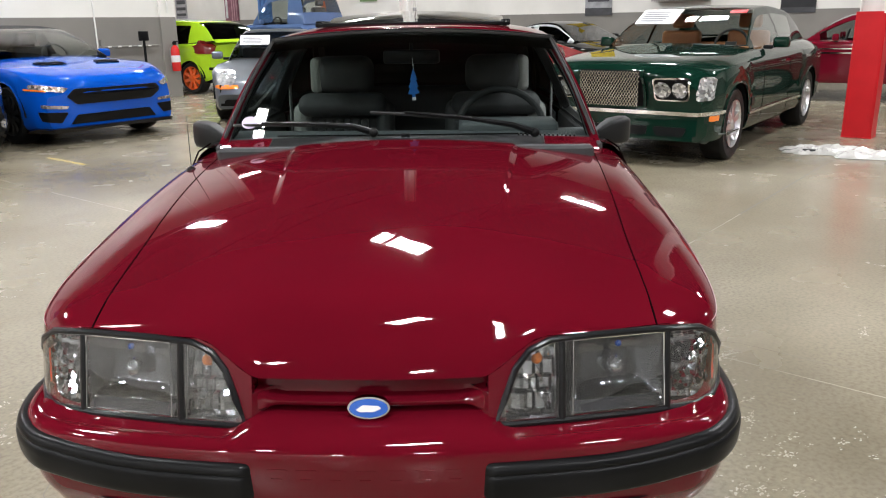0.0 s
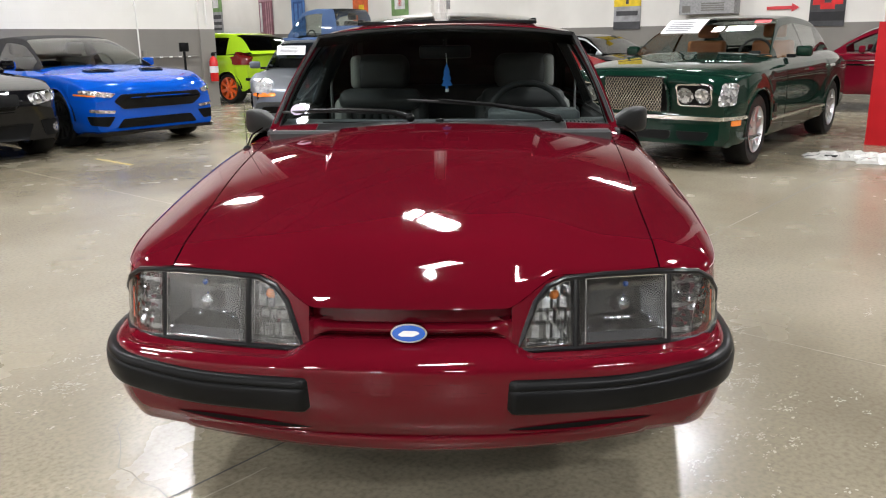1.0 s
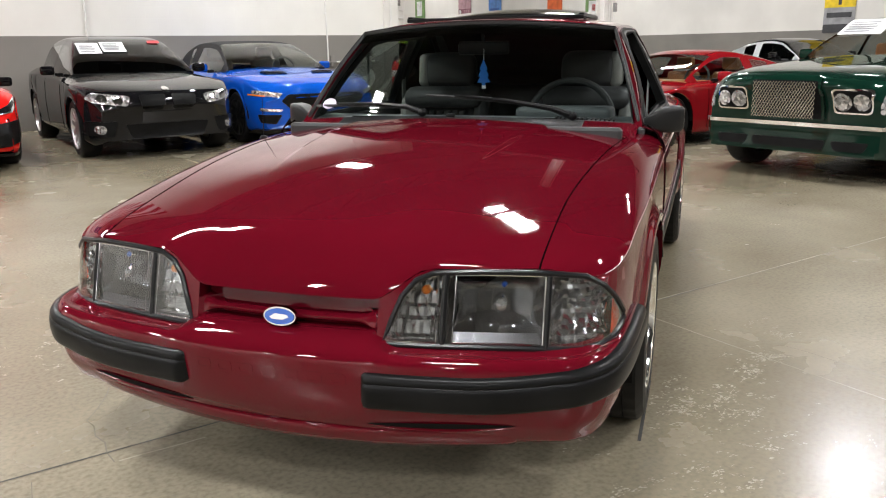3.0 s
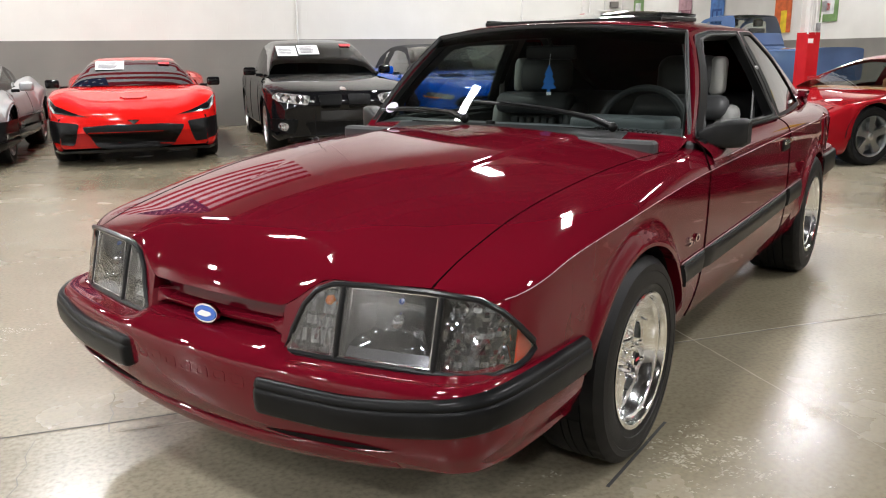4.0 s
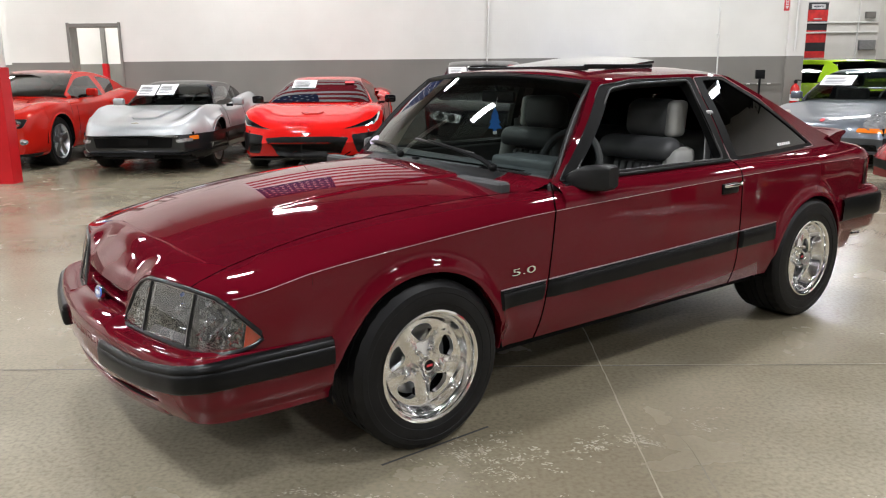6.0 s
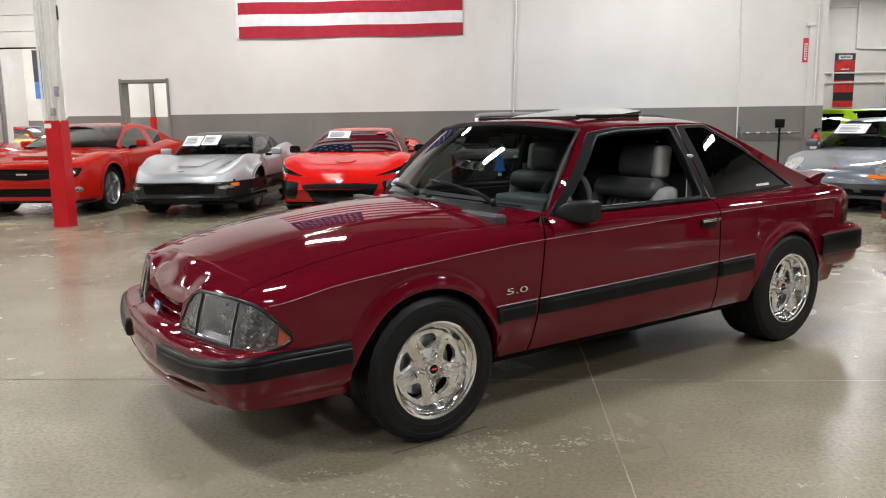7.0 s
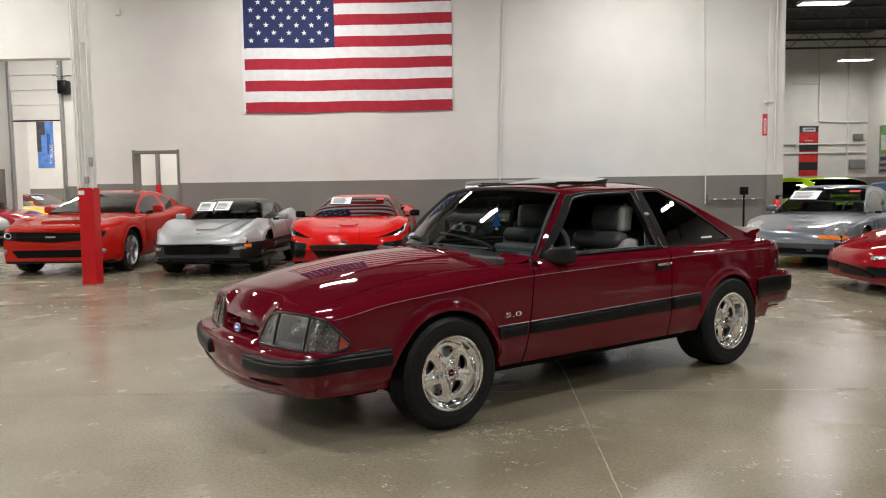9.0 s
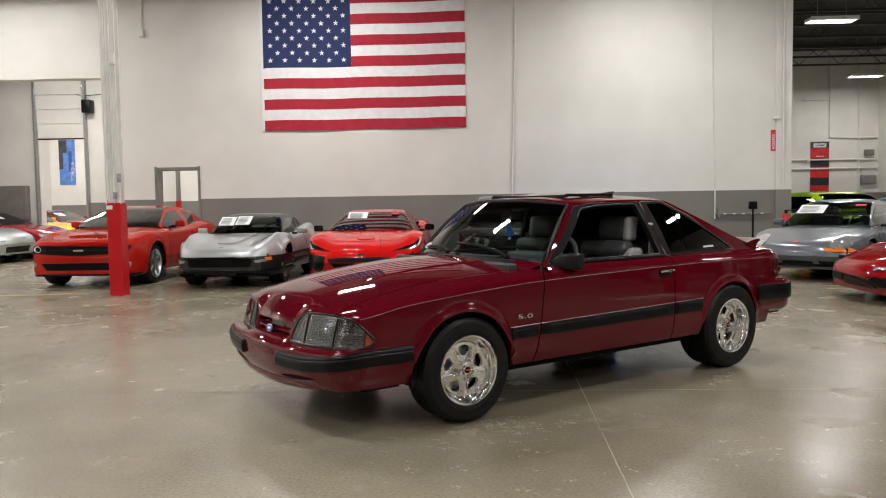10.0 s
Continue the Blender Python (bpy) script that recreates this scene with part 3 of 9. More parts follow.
def skin(rows):
    """Both halves of the loft, closed at the ends."""
    k = len(rows[0])
    full = [[(-p[0], p[1], p[2]) for p in r] + [r[i] for i in range(k - 2, -1, -1)] for r in rows]
    v, f = grid(full)
    f = [tuple(reversed(q)) for q in f]
    n = len(full[0])
    f.append(tuple(range(n)))
    f.append(tuple((len(full) - 1) * n + i for i in range(n - 1, -1, -1)))
    return v, f


def hit_tree(piece):
    return BVHTree.FromPolygons([tuple(v) for v in piece[0]], piece[1])


def stuck(ob, outline, way, lift=0.006, depth=0.02, cell=0.06, holes=()):
    """A sheet laid on a skin: the outline is seen along way ('front': x, z; 'back': x, z; 'side': y, z from +x; 'top': x, y)."""
    far = 6.0

    def cast(a, b):
        o, d = {"front": ((a, -far, b), (0, 1, 0)), "back": ((a, far + 2, b), (0, -1, 0)), "side": ((far, a, b), (-1, 0, 0)), "top": ((a, b, far), (0, 0, -1))}[way]
        p, n, _, _ = ob.ray_cast(Vector(o), Vector(d))
        if p is None:
            return None
        if n.dot(Vector(d)) > 0:
            n = -n
        return p, n, Vector(d)

    pts, fs = filled(outline, holes, cell)
    hits = [cast(a, b) for a, b in pts]
    good = [h for h in hits if h]
    if not good:
        return [(0, 0, 0)] * 3, [(0, 1, 2)]
    for i, h in enumerate(hits):
        if h is None:
            a, b = pts[i]
            j = min((q for q in range(len(hits)) if hits[q]), key=lambda q: (pts[q][0] - a) ** 2 + (pts[q][1] - b) ** 2)
            p, n, d = hits[j]
            da, db = a - pts[j][0], b - pts[j][1]
            shift = {"front": (da, 0, db), "back": (da, 0, db), "side": (0, da, db), "top": (da, db, 0)}[way]
            hits[i] = (p + Vector(shift), n, d)
    top = [h[0] + h[1] * lift for h in hits]
    low = [h[0] + h[2] * depth for h in hits]
    n = len(pts)
    edges = {}
    for f in fs:
        for i in range(len(f)):
            edges[(f[i], f[(i + 1) % len(f)])] = 1
    flip = way in ("back", "side")
    faces = list(fs)
    for a, b in edges:
        if (b, a) not in edges:
            faces.append((b, a, n + a, n + b))
    if way in ("back",):
        faces = [tuple(reversed(f)) for f in faces]
    return top + low, faces


def oval(cx, cy, rx, ry, n=20, p=2.0):
    out = []
    for i in range(n):
        a = 2 * math.pi * i / n
        c, s = math.cos(a), math.sin(a)
        out.append((cx + rx * math.copysign(abs(c) ** (2 / p), c), cy + ry * math.copysign(abs(s) ** (2 / p), s)))
    return out


def flipx(outline):
    return [(-a, b) for a, b in reversed(outline)]


def greenhouse(c):
    """Roof and glass over the body. Returns pieces: roof, windshield, rear_window, side_window (right and left)."""
    g = c["cabin"]
    cow, r0, r1, tail = g["cowl"], g["roof0"], g["roof1"], g["tail"]
    zb = lambda y: along(g["belt"], y)
    wb = lambda y: c["width"] / 2 * along(g["belt_w"], y)
    wr = c["width"] / 2 * g["roof_w"]
    zr = lambda y: along(g["roof"], y)
    n = 8
    out = {k: [] for k in ("roof", "windshield", "rear_window", "side_window")}

    def section(y):
        t = max(0.0, zr(y) - zb(y)) / max(zr(q) - zb(q) for q in (r0, r1, (r0 + r1) / 2))
        we = lerp(wb(y), wr, min(1, t))
        return [(we, zr(y) - 0.055 * t), (we * 0.93, zr(y) - 0.022 * t), (we * 0.6, zr(y) - 0.006 * t), (0, zr(y))]

    def band(ya, yb, x0, x1, off=0.0, n=10):
        rows = []
        for i in range(n + 1):
            y = lerp(ya, yb, i / n)
            s = section(y)
            line = [Vector((a, y, b)) for a, b in s]
            full = [Vector((-p.x, p.y, p.z)) for p in line] + [line[k] for k in (2, 1, 0)]
            full = curve2(full, 4)
            rows.append([(p.x, p.y - (g.get("bow", 0.10) * (1 - (p.x / (c["width"] / 2)) ** 2) * (1 if y < (r0 + r1) / 2 else -0.6) if off is None else g.get("bow", 0.10) * bow(y) * (1 - (p.x / (c["width"] / 2)) ** 2)), p.z) for p in full])
        return rows

    def bow(y):
        return 1 - smooth01((y - cow) / (r0 + 0.35 - cow)) - 0.6 * smooth01((y - r1 + 0.3) / (tail - r1 + 0.3))

    whole = band(cow, tail, 0, 1, n=44)
    k = len(whole[0])
    v = [p for r in whole for p in r]
    sets = {q: [] for q in out}
    for i in range(44):
        y = lerp(cow, tail, (i + 0.5) / 44)
        for j in range(k - 1):
            f = (i * k + j, (i + 1) * k + j, (i + 1) * k + j + 1, i * k + j + 1)
            inner = 2 <= j < k - 3
            if y < r0 - 0.03 and inner:
                sets["windshield"].append(f)
            elif y > r1 + 0.05 and inner and y < tail - 0.06 and not g.get("no_rear"):
                sets["rear_window"].append(f)
            else:
                sets["roof"].append(f)
    for q in ("roof", "windshield", "rear_window"):
        out[q] = (v, sets[q])
    # side glass: between belt and roof edge
    side = []
    pillars = g.get("pillars", [])
    for sgn in (1, -1):
        glass_f, post_f, vs = [], [], []
        m = 40
        for i in range(m + 1):
            y = lerp(cow, tail, i / m)
            s = section(y)
            b = bow(y) * g.get("bow", 0.10) * (1 - (s[0][0] / (c["width"] / 2)) ** 2)
            for h in range(9):
                t = h / 8
                vs.append((sgn * (lerp(wb(y), s[0][0], t) + 0.012 * math.sin(math.pi * t)), y - b * t, lerp(zb(y) - 0.02, s[0][1], t)))
        for i in range(m):
            y = lerp(cow, tail, (i + 0.5) / m)
            for h in range(8):
                f = (i * 9 + h, (i + 1) * 9 + h, (i + 1) * 9 + h + 1, i * 9 + h + 1)
                if sgn < 0:
                    f = tuple(reversed(f))
                post = any(abs(y - q) < d for q, d in pillars) or y < cow + 0.16 or y > g.get("glass_end", tail - 0.2) or h == 7
                (post_f if post else glass_f).append(f)
        side.append(((vs, glass_f), (vs, post_f)))
    return out, side


def seat(mat, owner, x, y, z0=0.30, top=1.0, w=0.48, label=""):
    s = part("seat", boxes([(x - w / 2, x + w / 2, y - 0.30, y + 0.16, z0, z0 + 0.16), (x - w / 2, x + w / 2, y + 0.10, y + 0.26, z0 + 0.05, top - 0.20)], 0.045, 3), mat, owner, label)
    part("headrest", boxes([(x - w * 0.28, x + w * 0.28, y + 0.16, y + 0.27, top - 0.17, top)], 0.04, 3), mat, s)
    return s


def steering_wheel(owner, x, y, z, r=0.185, mat=None):
    pts = [(x + r * math.cos(2 * math.pi * k / 32), y + 0.30 * r * math.sin(2 * math.pi * k / 32), z + 0.95 * r * math.sin(2 * math.pi * k / 32)) for k in range(32)]
    w = part("steering_wheel", tube(pts, 0.015, 8, True), mat or M["cabin"], owner, "thin black steering wheel")
    part("wheel_hub", boxes([(x - 0.06, x + 0.06, y - 0.03, y + 0.03, z - 0.05, z + 0.04), (x - r, x + r, y - 0.008, y + 0.008, z - 0.02, z + 0.005)], 0.007, 2), mat or M["cabin"], w)
    return w


def build_car(c):
    """A parked car from its measures: body, glass, wheels, lamps and grille."""
    car = thing(c["name"], c["pose"], c["label"], c.get("category", "car"), c.get("group", "parked cars"))
    ys, rows = car_shell(c)
    sk = skin(rows)
    probe = hit_tree(sk)
    ra, wz, base, hw = c["arch"], c["wheel"], c["base"], c["width"] / 2
    cab = c["cabin"]

    def inside_cabin(f):
        x = sum(sk[0][i][0] for i in f) / len(f)
        y = sum(sk[0][i][1] for i in f) / len(f)
        z = sum(sk[0][i][2] for i in f) / len(f)
        bow = cab.get("bow", 0.10)
        return len(f) == 4 and cab["cowl"] + 0.06 < y < cab["tail"] - 0.22 and abs(x) < hw * along(cab["belt_w"], y) - 0.015 and z > along(c["shoulder"], y) - 0.02

    body = part("body", (sk[0], [f for f in sk[1] if not inside_cabin(f)]), c["paint"], car, c.get("body_label", ""), sharp=32)
    tub_z = along(cab["belt"], (cab["roof0"] + cab["roof1"]) / 2)
    ya, yb, xa = cab["cowl"] + 0.10, cab["tail"] - 0.20, hw * 0.83
    tub = ([(-xa, ya, 0.36), (xa, ya, 0.36), (xa, yb, 0.36), (-xa, yb, 0.36), (-xa, ya, tub_z - 0.04), (xa, ya, tub_z - 0.04), (xa, yb, tub_z - 0.02), (-xa, yb, tub_z - 0.02)],
           [(0, 1, 2, 3), (0, 4, 5, 1), (1, 5, 6, 2), (2, 6, 7, 3), (3, 7, 4, 0)])
    part("cabin_tub", tub, c.get("inside", M["cabin"]), car, smooth=False)
    # dark underside and wheel wells
    part("underbody", boxes([(-hw * 0.84, hw * 0.84, -c["front"] * 0.72, base + c["rear"] * 0.72, c["low"][len(c["low"]) // 2][1] + 0.02, wz + 0.22)]), M["dark"], car, smooth=False)
    rim = c.get("rim", 0.22)
    tw = c.get("tyre_w", 0.225)
    for sgn, y in ((1, 0.0), (-1, 0.0), (1, base), (-1, base)):
        wheel_parts(car, sgn * (hw - c.get("inset", 0.02)), y, wz, tw, rim, c.get("rim_mat", M["dull_alloy"]), c.get("spokes", 5), sgn)
        arc = [(sgn * (hw - 0.30), y + ra * math.cos(math.pi * k / 16), wz + ra * math.sin(math.pi * k / 16)) for k in range(17)]
        arc2 = [(sgn * (hw - 0.012), p[1], p[2]) for p in arc]
        part("wheel_well", grid([arc, arc2]), M["dark"], car)
    g, sides = greenhouse(c)
    top_mat = c.get("roof_mat", c["paint"])
    part("roof", g["roof"], top_mat, car, c.get("roof_label", ""), sharp=50)
    gm = c.get("glass", M["tinted"])
    part("windshield", g["windshield"], c.get("front_glass", gm), car)
    if g["rear_window"][1]:
        part("rear_window", g["rear_window"], gm, car)
    for gl, posts in sides:
        if gl[1]:
            part("side_window", gl, c.get("side_glass", gm), car)
        if posts[1]:
            part("pillar", posts, top_mat if c.get("soft") else c.get("post_mat", c["paint"]), car)
    zb = along(cab["belt"], (cab["roof0"] + cab["roof1"]) / 2)
    inside = c.get("inside", M["cabin"])
    part("dashboard", boxes([(-hw * 0.8, hw * 0.8, cab["cowl"] + 0.18, cab["cowl"] + 0.50, zb - 0.22, zb - 0.005)], 0.03, 2), inside, car)
    ry = cab["roof0"] + 0.40
    rt = max(z for _, z in cab["roof"]) - 0.10
    for sgn in (1, -1):
        seat(inside, car, sgn * hw * 0.43, ry, zb - 0.45, rt)
    if c.get("rear_seat"):
        part("rear_bench", boxes([(-hw * 0.72, hw * 0.72, c["rear_seat"], c["rear_seat"] + 0.18, zb - 0.4, zb + 0.06)], 0.05, 3), inside, car)
    steering_wheel(car, hw * 0.43, ry - 0.52, zb - 0.0)
    # door mirrors
    for sgn in (1, -1):
        mx, my, mz = c.get("mirror", (hw * 0.99, cab["cowl"] + 0.42, zb + 0.06))
        mm = part("door_mirror", boxes([(min(sgn * mx, sgn * (mx + 0.17)), max(sgn * mx, sgn * (mx + 0.17)), my - 0.05, my + 0.05, mz - 0.055, mz + 0.06)], 0.03, 3), c.get("mirror_mat", c["paint"]), car)
        part("stalk", boxes([(min(sgn * (mx - 0.10), sgn * mx), max(sgn * (mx - 0.10), sgn * mx), my - 0.025, my + 0.025, mz - 0.07, mz - 0.03)], 0.008), M["trim"], mm)
    # lamps, grilles and trim laid on the skin
    for name, outline, way, mat, lift, depth, both, label in c.get("skin_parts", ()):
        for o in ([outline, flipx(outline)] if both else [outline]):
            if way == "side" and both:
                continue
            part(name, stuck(probe, o, way, lift + 0.005, depth, 0.028), mat, car, label, sharp=30)
        if way == "side" and both:
            piece = stuck(probe, outline, way, lift + 0.005, depth, 0.04)
            part(name, piece, mat, car, label, sharp=30)
            part(name, mirrored(piece), mat, car, label, sharp=30)
    # door shut lines on both sides
    for ya, yb in c.get("doors", ()):
        for y in (ya, yb):
            line = []
            for k in range(14):
                z = lerp(c["low"][len(c["low"]) // 2][1] + 0.06, along(c["shoulder"], y) - 0.01, k / 13)
                p, n, _, _ = probe.ray_cast(Vector((6, y, z)), Vector((-1, 0, 0)))
                if p is not None:
                    line.append(p)
            if len(line) > 3:
                t = tube(line, 0.004, 5)
                part("shut_line", t, M["gap"], car)
                part("shut_line", mirrored(t), M["gap"], car)
    # chrome lattice of an upright grille
    if c.get("mesh"):
        bars = []
        for way in (1, -1):
            for k in range(-17, 18):
                x = k * 0.0285
                ends = []
                for i in range(41):
                    z = lerp(0.572, 0.893, i / 40)
                    a = x + way * (z - 0.7325) * 0.62
                    if abs(a) < 0.303:
                        ends.append((a, z))
                if len(ends) > 1:
                    bars.append([Vector((a, -c["front"] - 0.034, z)) for a, z in (ends[0], ends[-1])])
        for e in bars:
            part("grille_bar", tube(e, 0.0034, 4), M["chrome"], car)
    # price sheets and small tags behind the windscreen
    for x0, x1, z0, z1 in list(c.get("sheets", ())) + list(c.get("tags", ())):
        r0, cow = cab["roof0"], cab["cowl"]
        zlo, zhi = along(cab["roof"], cow), along(cab["roof"], r0)

        def on(a, z, cow=cow, r0=r0, cab=cab):
            y = next((lerp(cow, r0, k / 60) for k in range(61) if along(cab["roof"], lerp(cow, r0, k / 60)) >= z), r0)
            b = cab.get("bow", 0.10) * (1 - smooth01((y - cow) / (r0 + 0.35 - cow))) * (1 - (a / (c["width"] / 2)) ** 2)
            return (a, y - b + 0.0 - 0.012, z + 0.008)

        rws = [[on(lerp(x0, x1, i / 6), lerp(z0, z1, j / 4)) for i in range(7)] for j in range(5)]
        v, f = grid(rws)
        if (x0, x1, z0, z1) in c.get("tags", ()):
            part("windscreen_tag", (v, f), M["tag_red"], car, "small red tag on the windscreen")
            continue
        sheet = part("price_sheet", (v, f), M["paper"], car, "white paper price sheet on the windscreen")
        bars = []
        for j in range(5):
            z = lerp(z0, z1, 0.18 + 0.15 * j)
            q = [[tuple(Vector(on(lerp(x0, x1, t), z + dz)) + Vector((0, -0.004, 0.003))) for t in (0.1, 0.3, 0.5, 0.7 + 0.04 * (j % 3))] for dz in (-0.006, 0.006)]
            bars.append(grid(q))
        part("printed_text", joined(*bars), M["print"], sheet)
    return car


def sports(**kw):
    """Common measures of a low car; any of them can be replaced."""
    c = dict(front=0.95, rear=0.95, base=2.70, width=1.88, wheel=0.335, arch=0.375, round_f=0.30, round_r=0.22, rim=0.235, tyre_w=0.245,
             low=[(-0.95, 0.22), (-0.7, 0.17), (0.8, 0.19), (2.0, 0.19), (3.3, 0.24), (3.65, 0.34)],
             plan=[(-0.95, 0.84), (-0.75, 0.94), (-0.4, 0.98), (0, 1.0), (1.3, 0.985), (2.7, 1.0), (3.3, 0.97), (3.65, 0.88)])
    c.update(kw)
    return c


def fleet():
    black, trim, dark = M["black_paint"], M["trim"], M["dark"]
    # mid-engined red sports car under the flag
    build_car(sports(
        name="sports_car", pose=stand(-1.68, -4.38, 1), label="bright red mid-engined sports car parked nose out by the wall", paint=M["red"],
        front=1.0, rear=0.92, base=2.72, width=1.93, wheel=0.335, arch=0.38, round_f=0.34, edge=0.96, crown_f=0.05, crown_r=0.05,
        top=[(-1.0, 0.40), (-0.98, 0.52), (-0.9, 0.61), (-0.6, 0.71), (-0.2, 0.78), (0.3, 0.85), (0.75, 0.90), (2.6, 0.98), (3.3, 1.02), (3.64, 0.92)],
        shoulder=[(-1.0, 0.38), (-0.9, 0.56), (-0.5, 0.72), (0, 0.83), (0.4, 0.82), (0.9, 0.80), (2.0, 0.86), (2.7, 0.94), (3.4, 0.95), (3.64, 0.85)],
        cabin=dict(cowl=0.58, roof0=1.38, roof1=1.95, tail=3.2, belt=[(0.5, 0.86), (1.5, 0.86), (3.2, 0.98)], belt_w=[(0.5, 0.80), (1.4, 0.86), (3.2, 0.66)], roof_w=0.56,
                   roof=[(0.58, 0.88), (1.0, 1.06), (1.38, 1.20), (1.7, 1.234), (2.0, 1.215), (3.2, 1.0)], pillars=[(2.0, 0.10)], bow=0.14, glass_end=2.3),
        mirror_mat=black, glass=M["dark_glass"], rim=0.25, rim_mat=M["black_alloy"], mirror=(0.94, 1.0, 0.90),
        skin_parts=[
            ("headlight", rounded([(0.47, 0.570), (0.60, 0.600), (0.84, 0.690), (0.93, 0.775), (0.925, 0.690), (0.86, 0.610)], 0.015), "front", M["reflector"], 0.004, 0.02, True, "narrow swept headlamp with a dark inset"),
            ("headlight_inset", rounded([(0.52, 0.585), (0.62, 0.606), (0.83, 0.680), (0.905, 0.740), (0.895, 0.690), (0.84, 0.622)], 0.01), "front", M["black_paint"], 0.008, 0.02, True, ""),
            ("grille", rounded([(-0.55, 0.465), (-0.30, 0.485), (0.30, 0.485), (0.55, 0.465), (0.42, 0.235), (0.26, 0.205), (-0.26, 0.205), (-0.42, 0.235)], 0.03), "front", trim, 0.006, 0.03, False, "black lower grille"),
            ("side_intake", rounded([(0.58, 0.50), (0.93, 0.53), (0.93, 0.29), (0.66, 0.26)], 0.03), "front", trim, 0.006, 0.03, True, "black side intake"),
            ("splitter", rounded([(-0.92, 0.195), (0.92, 0.195), (0.92, 0.165), (-0.92, 0.165)], 0.01), "front", black, 0.02, 0.04, False, "black front lip"),
            ("badge", rounded([(-0.07, 0.535), (0.07, 0.535), (0.0, 0.485)], 0.01), "front", M["chrome"], 0.006, 0.01, False, "small bright crossed badge"),
            ("hood_vent", rounded([(-0.10, -0.42), (0.10, -0.42), (0.16, -0.30), (-0.16, -0.30)], 0.02), "top", M["red"], 0.010, 0.02, False, "")],
        doors=[(0.75, 2.0)], sheets=[(-0.48, -0.12, 1.07, 1.18)], tags=[(0.32, 0.46, 1.13, 1.16)]))
    # silver late-seventies coupe
    build_car(sports(
        name="classic_sports_car", pose=stand(-3.95, -4.40), label="silver two-tone classic sports coupe with a dark lower body", paint=M["silver"],
        front=1.05, rear=1.0, base=2.49, width=1.755, wheel=0.33, arch=0.37, round_f=0.26, edge=0.90, flare=0.045, waist=0.945, crown_f=0.115, crown_r=0.09,
        plan=[(-1.05, 0.74), (-0.85, 0.86), (-0.5, 0.955), (0, 1.0), (1.0, 0.955), (1.4, 0.955), (2.49, 1.0), (3.1, 0.96), (3.49, 0.88)],
        top=[(-1.05, 0.52), (-1.03, 0.60), (-0.9, 0.66), (-0.5, 0.71), (0.0, 0.77), (0.6, 0.83), (0.9, 0.86), (2.4, 0.90), (3.1, 0.92), (3.49, 0.80)],
        shoulder=[(-1.05, 0.50), (-0.9, 0.66), (-0.4, 0.81), (0.0, 0.885), (0.4, 0.84), (1.0, 0.77), (1.7, 0.80), (2.4, 0.90), (3.1, 0.86), (3.49, 0.76)],
        low=[(-1.05, 0.30), (-0.8, 0.22), (0.8, 0.20), (1.8, 0.20), (3.1, 0.28), (3.49, 0.36)],
        cabin=dict(cowl=0.62, roof0=1.14, roof1=1.65, tail=2.75, belt=[(0.5, 0.83), (1.5, 0.84), (2.75, 0.92)], belt_w=[(0.5, 0.74), (1.4, 0.78), (2.75, 0.58)], roof_w=0.585,
                   roof=[(0.62, 0.86), (0.9, 1.04), (1.14, 1.165), (1.4, 1.20), (1.7, 1.185), (2.75, 0.93)], pillars=[(1.72, 0.10)], glass_end=2.0),
        roof_mat=black, post_mat=black, glass=M["grey_glass"], rim_mat=M["dull_alloy"], spokes=8, inset=0.03, tyre_w=0.25, mirror=(0.84, 0.98, 0.88), mirror_mat=M["silver"],
        skin_parts=[
            ("front_bumper", rounded([(-0.90, 0.52), (0.90, 0.52), (0.90, 0.30), (-0.90, 0.30)], 0.02), "front", M["pewter"], 0.005, 0.03, False, "dark pewter lower nose"),
            ("grille", rounded([(-0.52, 0.49), (0.52, 0.49), (0.50, 0.36), (-0.50, 0.36)], 0.02), "front", M["dark"], 0.012, 0.03, False, "black grille opening"),
            ("bumper_bar", rounded([(-0.19, 0.485), (0.19, 0.485), (0.19, 0.40), (-0.19, 0.40)], 0.015), "front", trim, 0.020, 0.03, False, "black plate recess"),
            ("turn_signal", rounded([(0.56, 0.47), (0.72, 0.47), (0.72, 0.43), (0.57, 0.43)], 0.012), "front", M["lamp_clear"], 0.012, 0.02, True, "clear front signal lamp"),
            ("air_dam", rounded([(-0.86, 0.30), (0.86, 0.30), (0.82, 0.21), (-0.82, 0.21)], 0.02), "front", M["trim"], 0.035, 0.05, False, "black chin spoiler"),
            ("side_marker", rounded([(-0.82, 0.50), (-0.66, 0.50), (-0.66, 0.45), (-0.82, 0.45)], 0.01), "side", M["amber"], 0.008, 0.02, True, "amber side marker"),
            ("side_panel", rounded([(0.42, 0.50), (2.05, 0.50), (2.05, 0.22), (0.42, 0.22)], 0.02), "side", M["pewter"], 0.004, 0.02, True, "dark pewter lower door"),
            ("hood_bulge", rounded([(-0.16, -0.55), (0.16, -0.55), (0.24, 0.52), (-0.24, 0.52)], 0.08), "top", M["silver"], 0.022, 0.04, False, "raised bonnet centre"),
            ("badge", rounded([(-0.05, -0.86), (0.05, -0.86), (0.0, -0.80)], 0.01), "top", M["chrome"], 0.006, 0.01, False, "small nose emblem")],
        doors=[(0.70, 1.75)], sheets=[(-0.56, -0.27, 0.98, 1.13), (-0.25, 0.02, 0.99, 1.14)]))
